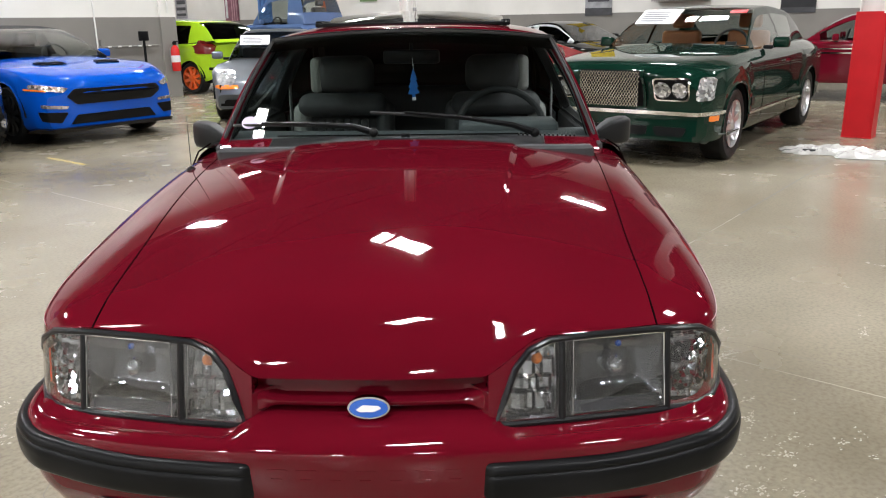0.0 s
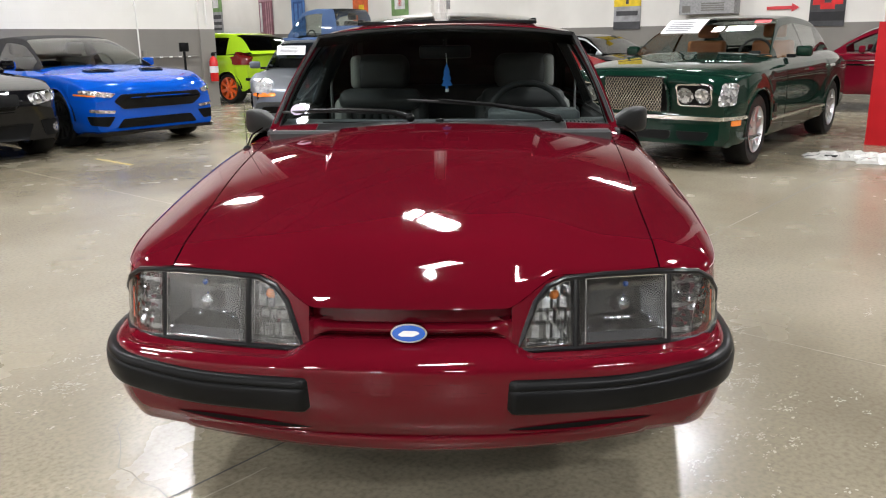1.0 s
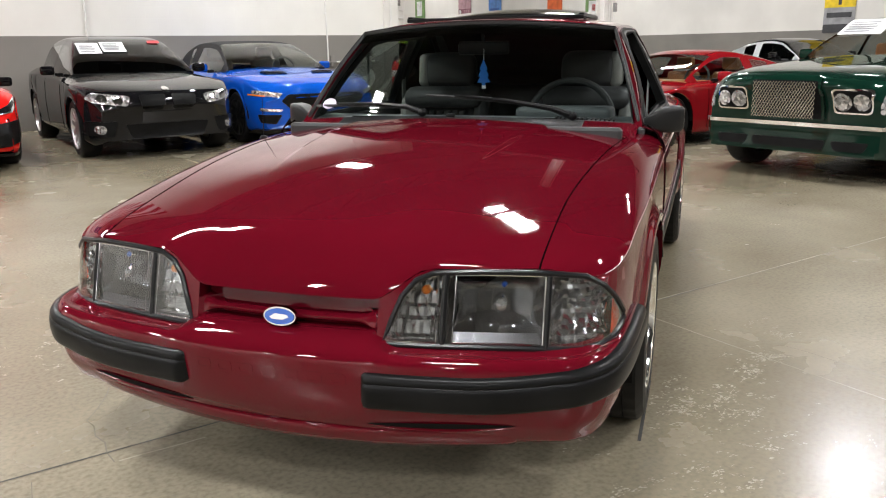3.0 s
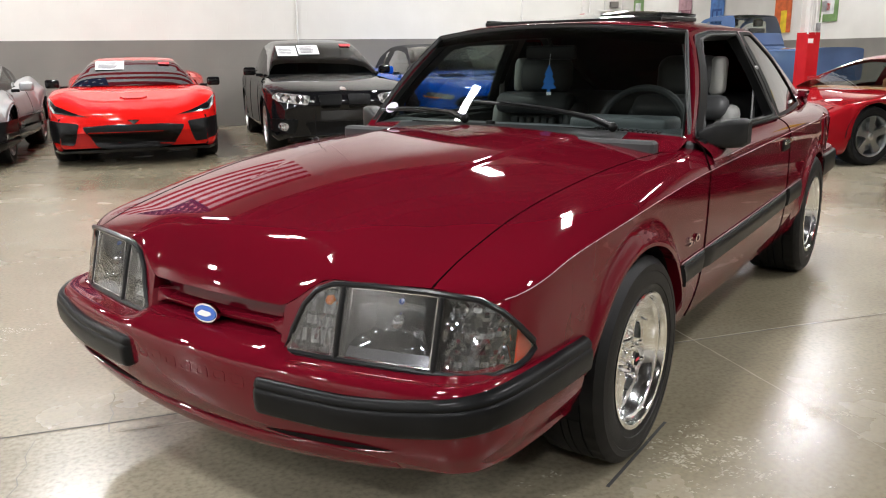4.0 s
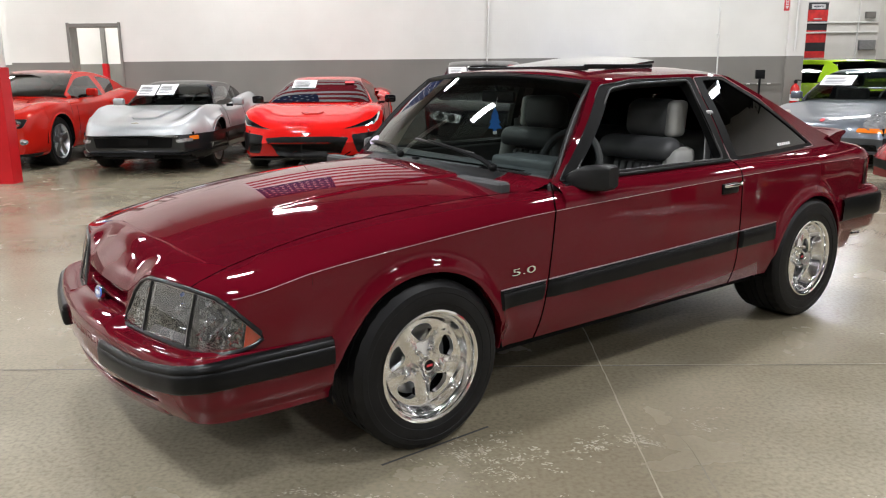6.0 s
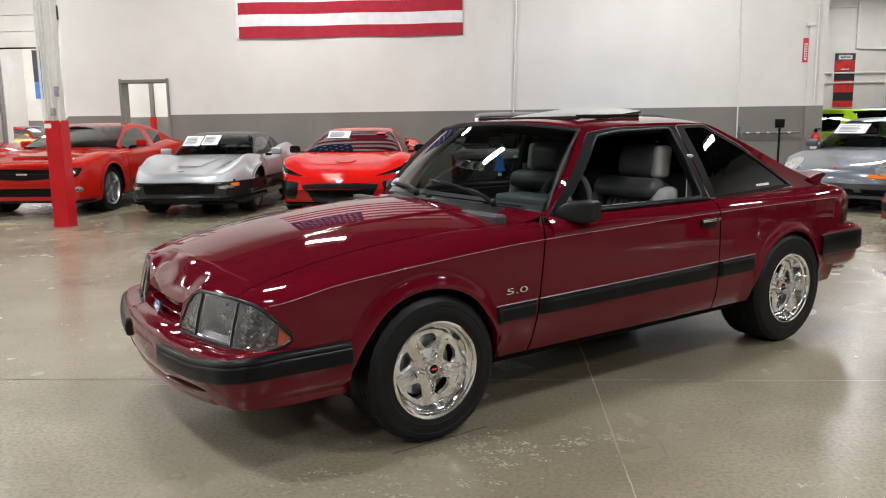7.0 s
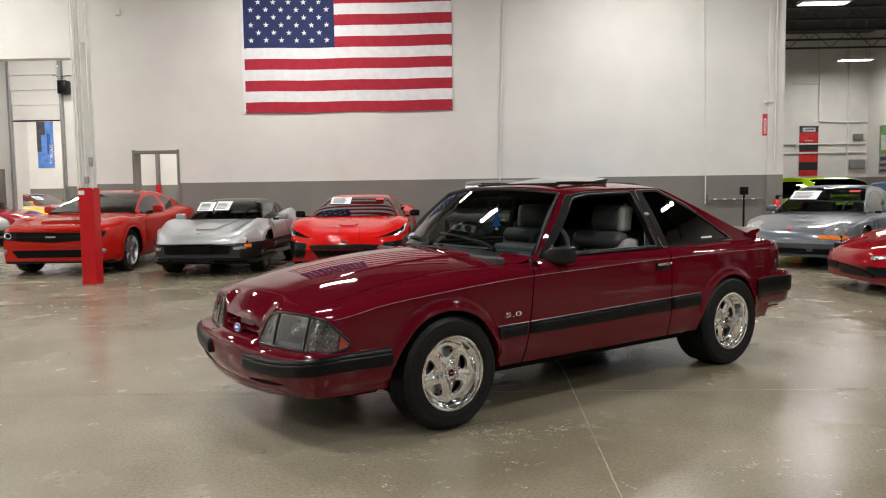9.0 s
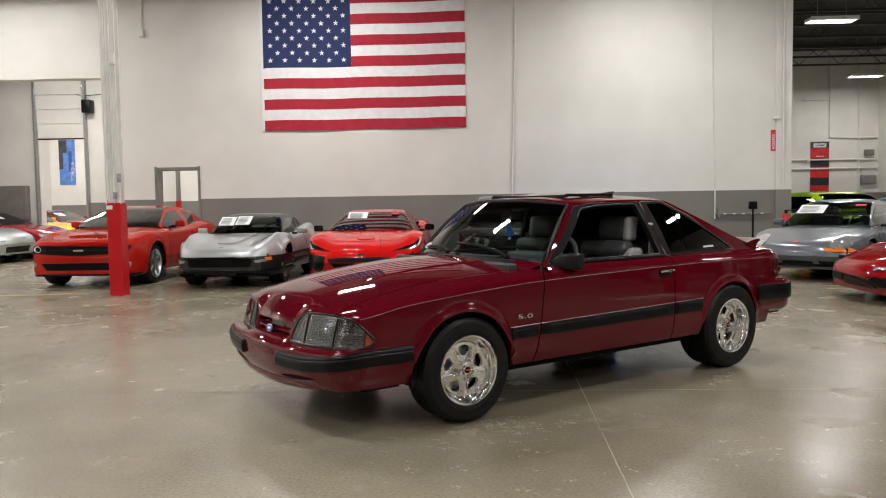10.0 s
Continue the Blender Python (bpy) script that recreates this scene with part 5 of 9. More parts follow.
    # lime hatchback, tail out
    build_car(sports(
        name="hatchback", pose=stand(7.98, 2.78, 190), label="lime green small hatchback with orange wheels, tail towards the hall", paint=M["lime"],
        front=0.80, rear=0.68, base=2.49, width=1.72, wheel=0.315, arch=0.35, round_f=0.26, round_r=0.24, edge=0.96,
        top=[(-0.80, 0.62), (-0.78, 0.74), (-0.6, 0.84), (-0.1, 0.95), (0.3, 1.0), (2.5, 1.02), (2.9, 1.02), (3.17, 0.98)],
        shoulder=[(-0.80, 0.58), (-0.6, 0.80), (0.0, 0.90), (1.0, 0.92), (2.2, 0.98), (2.9, 1.0), (3.17, 0.92)],
        low=[(-0.80, 0.24), (0.8, 0.20), (1.8, 0.20), (3.0, 0.26), (3.17, 0.34)],
        plan=[(-0.80, 0.84), (-0.6, 0.94), (0, 1.0), (2.5, 1.0), (2.9, 0.97), (3.17, 0.90)],
        cabin=dict(cowl=0.25, roof0=1.05, roof1=2.55, tail=3.10, belt=[(0.2, 0.96), (1.5, 0.98), (3.1, 1.08)], belt_w=[(0.2, 0.84), (1.2, 0.90), (3.1, 0.84)], roof_w=0.66,
                   roof=[(0.25, 0.98), (0.7, 1.24), (1.05, 1.40), (1.6, 1.475), (2.4, 1.45), (2.7, 1.38), (3.1, 1.02)], pillars=[(1.35, 0.05), (2.55, 0.16)], glass_end=2.5),
        glass=M["dark_glass"], rim=0.235, rim_mat=M["orange_alloy"], spokes=8, mirror=(0.83, 0.65, 1.03),
        skin_parts=[
            ("tail_lamp", rounded([(0.62, 1.02), (0.84, 1.06), (0.86, 0.80), (0.72, 0.80)], 0.03), "back", M["red_lens"], 0.010, 0.03, True, "tall red tail lamp"),
            ("rear_valance", rounded([(-0.6, 0.42), (0.6, 0.42), (0.55, 0.27), (-0.55, 0.27)], 0.03), "back", trim, 0.008, 0.03, False, "black rear valance"),
            ("reflector_strip", rounded([(0.52, 0.52), (0.78, 0.54), (0.78, 0.48), (0.54, 0.47)], 0.01), "back", trim, 0.008, 0.02, True, "")],
        doors=[(0.45, 1.35)]))
    # cars further back
    build_car(sports(
        name="old_sedan", pose=pose(5.75, 12.35, 0, 0, 0, -118), label="dark red sixties saloon with chrome side trim", paint=M["maroon_old"],
        front=0.90, rear=1.25, base=3.0, width=1.95, wheel=0.34, arch=0.36, round_f=0.12, round_r=0.12, edge=0.975, waist=1.0,
        top=[(-0.90, 0.80), (-0.85, 0.93), (0.0, 0.98), (0.9, 1.01), (3.4, 1.0), (4.0, 0.98), (4.25, 0.92)],
        shoulder=[(-0.90, 0.76), (-0.7, 0.90), (0.9, 0.95), (3.0, 0.95), (4.25, 0.86)],
        low=[(-0.90, 0.34), (0.8, 0.30), (2.2, 0.30), (4.0, 0.34), (4.25, 0.42)],
        plan=[(-0.9, 0.93), (-0.6, 0.98), (0, 1), (3, 1), (4.0, 0.97), (4.25, 0.92)],
        cabin=dict(cowl=0.80, roof0=1.45, roof1=2.45, tail=3.25, belt=[(0.7, 0.97), (3.3, 0.98)], belt_w=[(0.7, 0.85), (3.3, 0.78)], roof_w=0.68,
                   roof=[(0.80, 1.0), (1.1, 1.22), (1.45, 1.40), (1.9, 1.44), (2.45, 1.41), (3.25, 1.0)], pillars=[(2.75, 0.14)], glass_end=2.85),
        glass=M["windscreen"], rim=0.19, rim_mat=M["chrome"], spokes=12,
        skin_parts=[
            ("side_trim", rounded([(-0.5, 0.80), (3.9, 0.80), (3.9, 0.775), (-0.5, 0.775)], 0.006), "side", M["chrome"], 0.012, 0.02, True, "chrome side trim"),
            ("side_trim", rounded([(-0.5, 0.86), (3.9, 0.86), (3.9, 0.845), (-0.5, 0.845)], 0.006), "side", M["chrome"], 0.012, 0.02, True, "chrome side trim"),
            ("door_handle", rounded([(2.05, 0.905), (2.22, 0.905), (2.22, 0.885), (2.05, 0.885)], 0.006), "side", M["chrome"], 0.022, 0.02, True, "chrome door handle")],
        doors=[(0.85, 2.35)]))
    build_car(sports(
        name="pickup_truck", pose=stand(11.65, 2.77, 190), label="faded blue old pickup truck with a square cab", paint=M["steel_blue"], category="truck",
        front=0.75, rear=1.2, base=2.9, width=1.95, wheel=0.41, arch=0.46, round_f=0.12, round_r=0.06, edge=0.97,
        top=[(-0.75, 1.18), (-0.7, 1.31), (0.0, 1.37), (0.6, 1.41), (2.0, 1.41), (2.05, 1.28), (4.1, 1.28)],
        shoulder=[(-0.75, 1.13), (-0.6, 1.25), (0.6, 1.31), (2.0, 1.31), (2.1, 1.23), (4.1, 1.23)],
        low=[(-0.75, 0.52), (0.8, 0.50), (4.1, 0.56)], plan=[(-0.75, 0.92), (0, 1), (4.1, 0.98)],
        cabin=dict(cowl=0.45, roof0=0.95, roof1=1.75, tail=2.02, belt=[(0.4, 1.34), (2.05, 1.36)], belt_w=[(0.4, 0.86), (2.05, 0.86)], roof_w=0.74,
                   roof=[(0.45, 1.40), (0.7, 1.76), (0.95, 2.0), (1.3, 2.06), (1.80, 2.05), (2.02, 1.36)], pillars=[(1.6, 0.10)], glass_end=1.7),
        glass=M["windscreen"], rim=0.20, rim_mat=M["dull_alloy"], doors=[(0.55, 1.6)]))
    build_car(sports(
        name="convertible", pose=pose(3.6, 14.6, 0, 0, 0, 38), label="black car with a bright windscreen frame standing by the poster wall", paint=black,
        top=[(-0.95, 0.5), (-0.9, 0.68), (-0.5, 0.80), (0.0, 0.88), (0.8, 0.95), (2.8, 0.98), (3.65, 0.90)],
        shoulder=[(-0.95, 0.46), (-0.8, 0.66), (0.0, 0.82), (1.5, 0.86), (2.8, 0.90), (3.65, 0.80)],
        cabin=dict(cowl=0.60, roof0=1.30, roof1=2.0, tail=3.0, belt=[(0.5, 0.92), (3.0, 0.97)], belt_w=[(0.5, 0.82), (3.0, 0.68)], roof_w=0.60,
                   roof=[(0.60, 0.94), (1.0, 1.15), (1.30, 1.30), (1.65, 1.34), (2.0, 1.31), (3.0, 0.98)], pillars=[(1.9, 0.10)], glass_end=2.3),
        glass=M["tinted"], post_mat=M["dull_alloy"], doors=[(0.65, 1.85)]))
    # cars in the back room
    for s, b, turn, mat, lab in ((-12.3, 1.90, 84, M["silver"], "silver coupe in the back room"), (-12.2, 3.93, 88, M["deep_red"], "deep red coupe in the back room"),
                                 (-14.1, 8.4, 75, M["yellow"], "yellow coupe beyond the loading door"), (-13.75, 6.3, 85, M["lime"], "green coupe beyond the loading door"),
                                 (-14.2, 10.9, 75, M["deep_red"], "dark red coupe beyond the loading door"), (-9.2, 9.4, 20, M["red"], "red coupe beyond the loading door")):
        build_car(sports(
            name="coupe", pose=stand(s, b, turn), label=lab, paint=mat,
            top=[(-0.95, 0.5), (-0.92, 0.64), (-0.8, 0.72), (-0.4, 0.82), (0.0, 0.89), (0.8, 0.96), (2.8, 1.0), (3.65, 0.92)],
            shoulder=[(-0.95, 0.46), (-0.8, 0.66), (-0.4, 0.78), (0.0, 0.84), (1.5, 0.86), (2.8, 0.92), (3.65, 0.82)],
            cabin=dict(cowl=0.60, roof0=1.34, roof1=2.0, tail=3.05, belt=[(0.5, 0.92), (3.0, 0.98)], belt_w=[(0.5, 0.82), (3.0, 0.68)], roof_w=0.60,
                       roof=[(0.60, 0.94), (1.0, 1.15), (1.34, 1.29), (1.65, 1.32), (2.0, 1.30), (3.05, 0.99)], pillars=[(1.9, 0.10)], glass_end=2.3),
            glass=M["tinted"], doors=[(0.65, 1.85)],
            skin_parts=[("headlight", rounded([(0.50, 0.60), (0.84, 0.68), (0.84, 0.60), (0.56, 0.54)], 0.02), "front", M["lamp_unit"], 0.008, 0.02, True, "clear headlamp"),
                        ("grille", rounded([(-0.5, 0.42), (0.5, 0.42), (0.44, 0.27), (-0.44, 0.27)], 0.03), "front", M["trim"], 0.008, 0.03, False, "dark grille")],
            sheets=[(-0.5, -0.15, 1.10, 1.22)]))


fleet()


# ---- the maroon hatchback: front axle at y = 0, nose towards -y, left side at +x ----


def plan_points(y0, depth, ws, n, count=40, back=None):
    """Plan of a nose: a superellipse from the middle round to the side, then straight back; list of (x, y) for x >= 0."""
    out = []
    for i in range(count + 1):
        a = math.pi / 2 * i / count
        out.append((ws * math.sin(a) ** (2 / n), y0 + depth * (1 - max(0.0, math.cos(a)) ** (2 / n))))
    if back is not None:
        out.append((ws, lerp(out[-1][1], back, 0.5)))
        out.append((ws, back))
    return out


def plan_reader(pts):
    """Reads a plan by its arc length: place(a) gives point and outward normal; also length at a given x."""
    p = [Vector((a, b)) for a, b in pts]
    run = [0.0]
    for i in range(1, len(p)):
        run.append(run[-1] + (p[i] - p[i - 1]).length)

    def at(a):
        s = -1 if a < 0 else 1
        a = min(abs(a), run[-1])
        i = max(1, next((k for k in range(1, len(run)) if run[k] >= a), len(run) - 1))
        t = (a - run[i - 1]) / max(1e-9, run[i] - run[i - 1])
        q = p[i - 1].lerp(p[i], t)
        d0 = (p[min(i + 1, len(p) - 1)] - p[i - 1]).normalized()
        return Vector((s * q.x, q.y)), Vector((s * d0.y, -d0.x))

    def length(x):
        for i in range(1, len(p)):
            if p[i].x >= x - 1e-9:
                t = (x - p[i - 1].x) / max(1e-9, p[i].x - p[i - 1].x)
                return lerp(run[i - 1], run[i], t)
        return run[-1]

    return at, length, run[-1]


def bowed_plan(y0, bow, corner, per=8):
    """Plan of a nose: a shallow bow as far as x = 0.62, then round the corner through the points given."""
    front = [(0.62 * i / 24, y0 + bow * (0.62 * i / 24) ** 2) for i in range(24)]
    ends = [front[-2], front[-1]] + corner
    return front + [(p.x, p.y) for p in curve2(ends, per)[2 * per:]]


NOSE, NOSE_LEN, NOSE_END = plan_reader(bowed_plan(-0.866, 0.222, [(0.672, -0.762), (0.722, -0.730), (0.757, -0.688), (0.775, -0.630), (0.785, -0.55), (0.789, -0.445)]))
BUMP, BUMP_LEN, BUMP_END = plan_reader(bowed_plan(-0.930, 0.200, [(0.690, -0.832), (0.738, -0.800), (0.772, -0.752), (0.791, -0.680), (0.800, -0.58), (0.804, -0.47), (0.806, -0.372)]))
TAIL, TAIL_LEN, TAIL_END = plan_reader([(x, 3.48 - (y - 0.0)) for x, y in plan_points(0.0, 0.36, 0.775, 3.0, 40)])
RBUMP, RBUMP_LEN, RBUMP_END = plan_reader([(x, 3.57 - (y - 0.0)) for x, y in plan_points(0.0, 0.27, 0.79, 3.2, 40)] + [(0.792, 3.10), (0.795, 2.92)])

SIDE_W = [(-0.445, 0.789), (-0.2, 0.799), (0.0, 0.803), (0.5, 0.806), (1.2, 0.810), (2.0, 0.810), (2.6, 0.805), (2.85, 0.795), (3.06, 0.775)]
CREASE = [(-0.75, 0.664), (-0.60, 0.694), (-0.445, 0.722), (-0.14, 0.752), (0.2, 0.778), (0.53, 0.797), (1.2, 0.812), (1.8, 0.822), (2.5, 0.828), (3.06, 0.820), (3.4, 0.815)]
GAP_X = [(-0.80, 0.606), (-0.5, 0.606), (0.0, 0.632), (0.47, 0.668), (0.70, 0.690)]
ARCH_F = (-0.02, 0.307, 0.356)
ARCH_R = (2.553, 0.318, 0.348)


def hood_edge_z(x):
    return lerp(0.612, 0.689, smooth01((abs(x) - 0.225) / 0.14)) + 0.004 * smooth01((abs(x) - 0.4) / 0.2)


def nose_top(x, y):
    """Upper edge of the nose panel: the hood's edge near the middle, the crease at the side."""
    return lerp(hood_edge_z(x) - 0.002, along(CREASE, y), smooth01((abs(x) - 0.62) / 0.10))


def crease_x(y):
    return lerp(0.265, 0.388, (y + 0.62) / 1.08)


def hood_full(x, y):
    ax = abs(x)
    z = 0.8915 + 0.1015 * y - 0.095 * y * y - 0.050 * (ax / 0.62) ** 2
    return z + 0.0085 * smooth01((crease_x(y) + 0.012 - ax) / 0.024) * smooth01((y + 0.50) / 0.80)


def hood_z(x, y):
    y_front = NOSE(NOSE_LEN(abs(x)))[0].y
    t = min(1.0, max(0.0, (y - y_front) / 0.125))
    roll = math.sqrt(max(0.0, 1 - (1 - t) ** 2))
    return lerp(hood_edge_z(x), hood_full(x, y), roll)


def glass_base(x):
    return Vector((x, 0.565 + 0.125 * (x / 0.706) ** 2, 0.932 - 0.032 * (x / 0.706) ** 2))


def glass_top(x):
    return Vector((x, 0.958 + 0.085 * (x / 0.565) ** 2, 1.302 - 0.036 * (x / 0.565) ** 2))


def side_x(y, z):
    """The side of the cabin above the belt."""
    t = (z - 0.88) / 0.40
    x = 0.752 - 0.19 * t + 0.014 * math.sin(math.pi * min(1, max(0, t)))
    return x - 0.10 * smooth01((y - 1.9) / 1.3) - 0.036 * smooth01((1.10 - y) / 0.45) * (1 - min(1, max(0, t)) * 0.9)


def side_place(y, z, lift=0.0):
    return Vector((side_x(y, z) + lift, y, z))


def side_normal(y, z):
    return Vector((0.90, 0.0, 0.43))


def lower_side(y, f):
    """The side below the crease; f from 0 at the lower edge to 1 at the crease."""
    zc = along(CREASE, y)
    w = along(SIDE_W, y)
    low = 0.305 if y > 0 else 0.30
    in_arch = 0.0
    for yc, z0, r in (ARCH_F, ARCH_R):
        if abs(y - yc) <= r + 1e-6:
            low = max(low, z0 + math.sqrt(max(0.0, r * r - (y - yc) ** 2)))
            in_arch = 1.0
    z = lerp(low, zc, f)
    x = w + 0.006 * math.sin(math.pi * min(1, max(0, (z - 0.42) / (zc - 0.42)))) - 1.3 * max(0.0, 0.47 - z) ** 2
    for yc, z0, r in (ARCH_F, ARCH_R):
        d = math.hypot(y - yc, z - z0) - r
        x += 0.020 * math.exp(-(max(0.0, d - 0.008) / 0.032) ** 2) * (1 if z > 0.40 else 0.5)
    y2 = y + 0.14 * (z - 0.62) * math.exp(-((y - 0.56) / 0.16) ** 2)
    return Vector((x, y2, z))


def shoulder(y, f):
    """From the crease (f = 0) up to the belt (f = 1), behind the windscreen's foot."""
    zc, w = along(CREASE, y), along(SIDE_W, y)
    a, b = Vector((w - 0.001, y, zc)), Vector((side_x(y, 0.885), y, 0.885))
    m = Vector((w - 0.010, y, 0.868))
    p = a * (1 - f) ** 2 + m * 2 * f * (1 - f) + b * f * f
    p.y += 0.14 * (p.z - 0.62) * math.exp(-((y - 0.56) / 0.16) ** 2)
    return p


def stations(y0, y1, step=0.05):
    ys = {round(y0, 4), round(y1, 4)}
    n = max(2, int((y1 - y0) / step))
    for i in range(n + 1):
        ys.add(round(lerp(y0, y1, i / n), 4))
    for yc, z0, r in (ARCH_F, ARCH_R):
        for k in range(37):
            q = round(yc - r * math.cos(math.pi * k / 36), 4)
            if y0 < q < y1:
                ys.add(q)
    return sorted(ys)


SIZE_Y = [(-0.95, -0.99), (0.0, 0.0), (0.45, 0.468), (0.70, 0.734), (1.20, 1.22), (1.87, 1.86), (2.55, 2.55), (3.5, 3.5)]
SIZE_Z = [(0.20, 0.19), (0.46, 0.448), (0.53, 0.517), (0.60, 0.603), (0.68, 0.686), (0.90, 0.917), (1.40, 1.426)]


def true_size(p):
    """Brings a point of the body from its drawing to the car's real measures, and leans the nose back above the bumper."""
    x, y, z = p
    lean = 0.30 * min(0.19, max(0.0, z - 0.50)) * (1 - smooth01((y + 0.86) / 0.7))
    return Vector((1.06 * x, along(SIZE_Y, y) + lean, along(SIZE_Z, z)))


def both(name, piece, mat, owner, label="", sharp=40):
    a = part(name, piece, mat, owner, label, sharp=sharp)
    b = part(name, mirrored(piece), mat, owner, label, sharp=sharp)
    return a, b


def rim_line(pts2, place, normal, r, mat, name, owner, label="", lift=0.004):
    """A thin rounded frame along a closed 2D outline."""
    t = tube([Vector(place(a, b)) + Vector(normal(a, b)) * lift for a, b in pts2], r, 8, True)
    return both(name, t, mat, owner, label)


def hero_car():
    red, trim, gap = M["maroon"], M["trim"], M["gap"]
    car = thing("hatchback_car", Matrix.Identity(4), "dark maroon three-door eighties hatchback coupe with polished wheels", "car")

    # hood
    half = [i / 12 for i in range(12)] + [1 + (i - 5) / 1000 for i in range(11)] + [1.005 + i / 12 for i in range(1, 13)]
    cols = [-h for h in half[:0:-1]] + half
    rows = []
    for j in range(57):
        f = j / 56
        row = []
        for c in cols:
            y = lerp(-0.857, 0.455, f ** 1.5)
            w = lerp(0.603, 0.664, smooth01((f - 0.1) / 0.9))
            xc = crease_x(y)
            h = abs(c)
            x = h * (xc - 0.015) if h < 0.99 else (xc + (h - 1) * 3.0 if h < 1.0055 else lerp(xc + 0.015, w, h - 1.005))
            yf = NOSE(NOSE_LEN(x / w * 0.603))[0].y - 0.001
            y = lerp(yf, 0.455, f ** 1.5)
            x = math.copysign(x, c)
            row.append((x, y, hood_z(x, y)))
        rows.append(row)
    v, f = grid(rows)
    k = len(cols)
    lip = [(p[0], p[1] + 0.02, p[2] - 0.004) for p in rows[0]]
    f += [(len(v) + i + 1, len(v) + i, i, i + 1)[::-1] for i in range(k - 1)]
    part("hood", (v + lip, f), red, car, "long maroon bonnet with two raised creases", sharp=50)
    # the pair of gaps beside the hood
    gap0 = NOSE(NOSE_LEN(0.606))[0].y - 0.001
    line = []
    for i in range(40):
        y = lerp(gap0, 0.66, i / 39)
        x = along(GAP_X, y)
        line.append((x, y, hood_z(x, min(y, 0.46)) + (y - 0.46) * 0.02 * (y > 0.46) - 0.0005))
    both("hood_gap", tube(line, 0.0021, 6), gap, car)

    # wings above the crease
    rows = []
    for i in range(41):
        t = i / 40
        yg = lerp(gap0, 0.66, t ** 1.15)
        xg = along(GAP_X, yg)
        g = Vector((xg, yg, hood_z(xg, min(yg, 0.46)) + max(0, yg - 0.46) * 0.03))
        if t < 0.18:
            a = lerp(NOSE_LEN(0.64), NOSE_END, t / 0.18)
            q, _ = NOSE(a)
            c = Vector((q.x, q.y, nose_top(q.x, q.y)))
        else:
            yc = lerp(-0.445, 0.66, (t - 0.18) / 0.82)
            c = Vector((along(SIDE_W, yc) - 0.001, yc, along(CREASE, yc)))
            c.y += 0.14 * (c.z - 0.62) * math.exp(-((yc - 0.56) / 0.16) ** 2)
        m = Vector((lerp(g.x, c.x, 0.80), lerp(g.y, c.y, 0.7), lerp(c.z, g.z, 0.90)))
        rows.append([tuple(g * (1 - s) ** 2 + m * 2 * s * (1 - s) + c * s * s) for s in [q / 12 for q in range(13)]])
    v, f = grid(rows)
    both("wing_top", (v, [tuple(reversed(q)) for q in f]), red, car, sharp=55)

    # sides below the crease: wing, door, quarter
    def side_panel(name, y0, y1, label=""):
        ys = stations(y0, y1)
        rws = [[tuple(lower_side(y, q / 14)) for q in range(15)] for y in ys]
        v, f = grid(rws)
        # turned-in lower edge
        n = len(v)
        v = v + [(p[0][0] - 0.035, p[0][1], p[0][2] + 0.004) for p in rws]
        f = [tuple(reversed(q)) for q in f] + [(n + i, i * 15, (i + 1) * 15, n + i + 1) for i in range(len(ys) - 1)]
        return both(name, (v, f), red, car, label, sharp=50)

    side_panel("wing", -0.445, 0.56)
    doors = side_panel("door", 0.565, 1.885, "maroon door with a black rubbing strip")
    side_panel("quarter_panel", 1.89, 3.125)
    # shoulders over door and quarter
    for name, y0, y1, owner in (("door_shoulder", 0.62, 1.885, None), ("quarter_shoulder", 1.89, 3.125, None)):
        rws = [[tuple(shoulder(y, q / 8)) for q in range(9)] for y in stations(y0, y1, 0.06)]
        v, f = grid(rws)
        both(name, (v, [tuple(reversed(q)) for q in f]), red, car, sharp=55)
    # bright pinstripe along the crease
    pts = [lower_side(y, 1.0) + Vector((0.0005, 0, 0)) for y in stations(-0.44, 3.12, 0.06)]
    nose_pts = []
    for i in range(10):
        q, nrm = NOSE(lerp(NOSE_LEN(0.745), NOSE_END, i / 10))
        nose_pts.append(Vector((q.x, q.y, nose_top(q.x, q.y))))
    both("pinstripe", tube(nose_pts + pts, 0.0011, 6), M["pinstripe"], car, "thin pale pinstripe")
    # door shut lines
    for y in (0.5625, 1.8875):
        pts = [lower_side(y, q / 12) for q in range(13)] + [shoulder(y if y > 0.7 else 0.615, q / 6) for q in range(1, 7)]
        if y < 0.7:
            pts = [lower_side(y, q / 12) for q in range(13)] + [Vector((0.775, 0.60, 0.868)), Vector((0.735, 0.625, 0.895))]
        both("shut_line", tube(pts, 0.0032, 6), gap, car)

    # nose wall round the lamps
    lamp = [(0.256, 0.526), (0.40, 0.527), (0.60, 0.526), (0.700, 0.523)]
    L = NOSE_LEN
    lo = [(L(x), z) for x, z in lamp]
    tip = L(0.7775)
    up = [(L(0.705), 0.674), (L(0.60), 0.6845), (L(0.47), 0.6850), (L(0.372), 0.680), (L(0.330), 0.662), (L(0.300), 0.625), (L(0.277), 0.570)]
    side_low = [(lerp(L(0.700), tip, t), 0.523 + 0.024 * t ** 2.2) for t in (0.35, 0.7, 0.92)]
    side_up = [(tip + 0.010, 0.558), (tip + 0.002, 0.572), (lerp(tip, L(0.705), 0.33), 0.610), (lerp(tip, L(0.705), 0.66), 0.648)]
    outline = lo + side_low + side_up + up
    
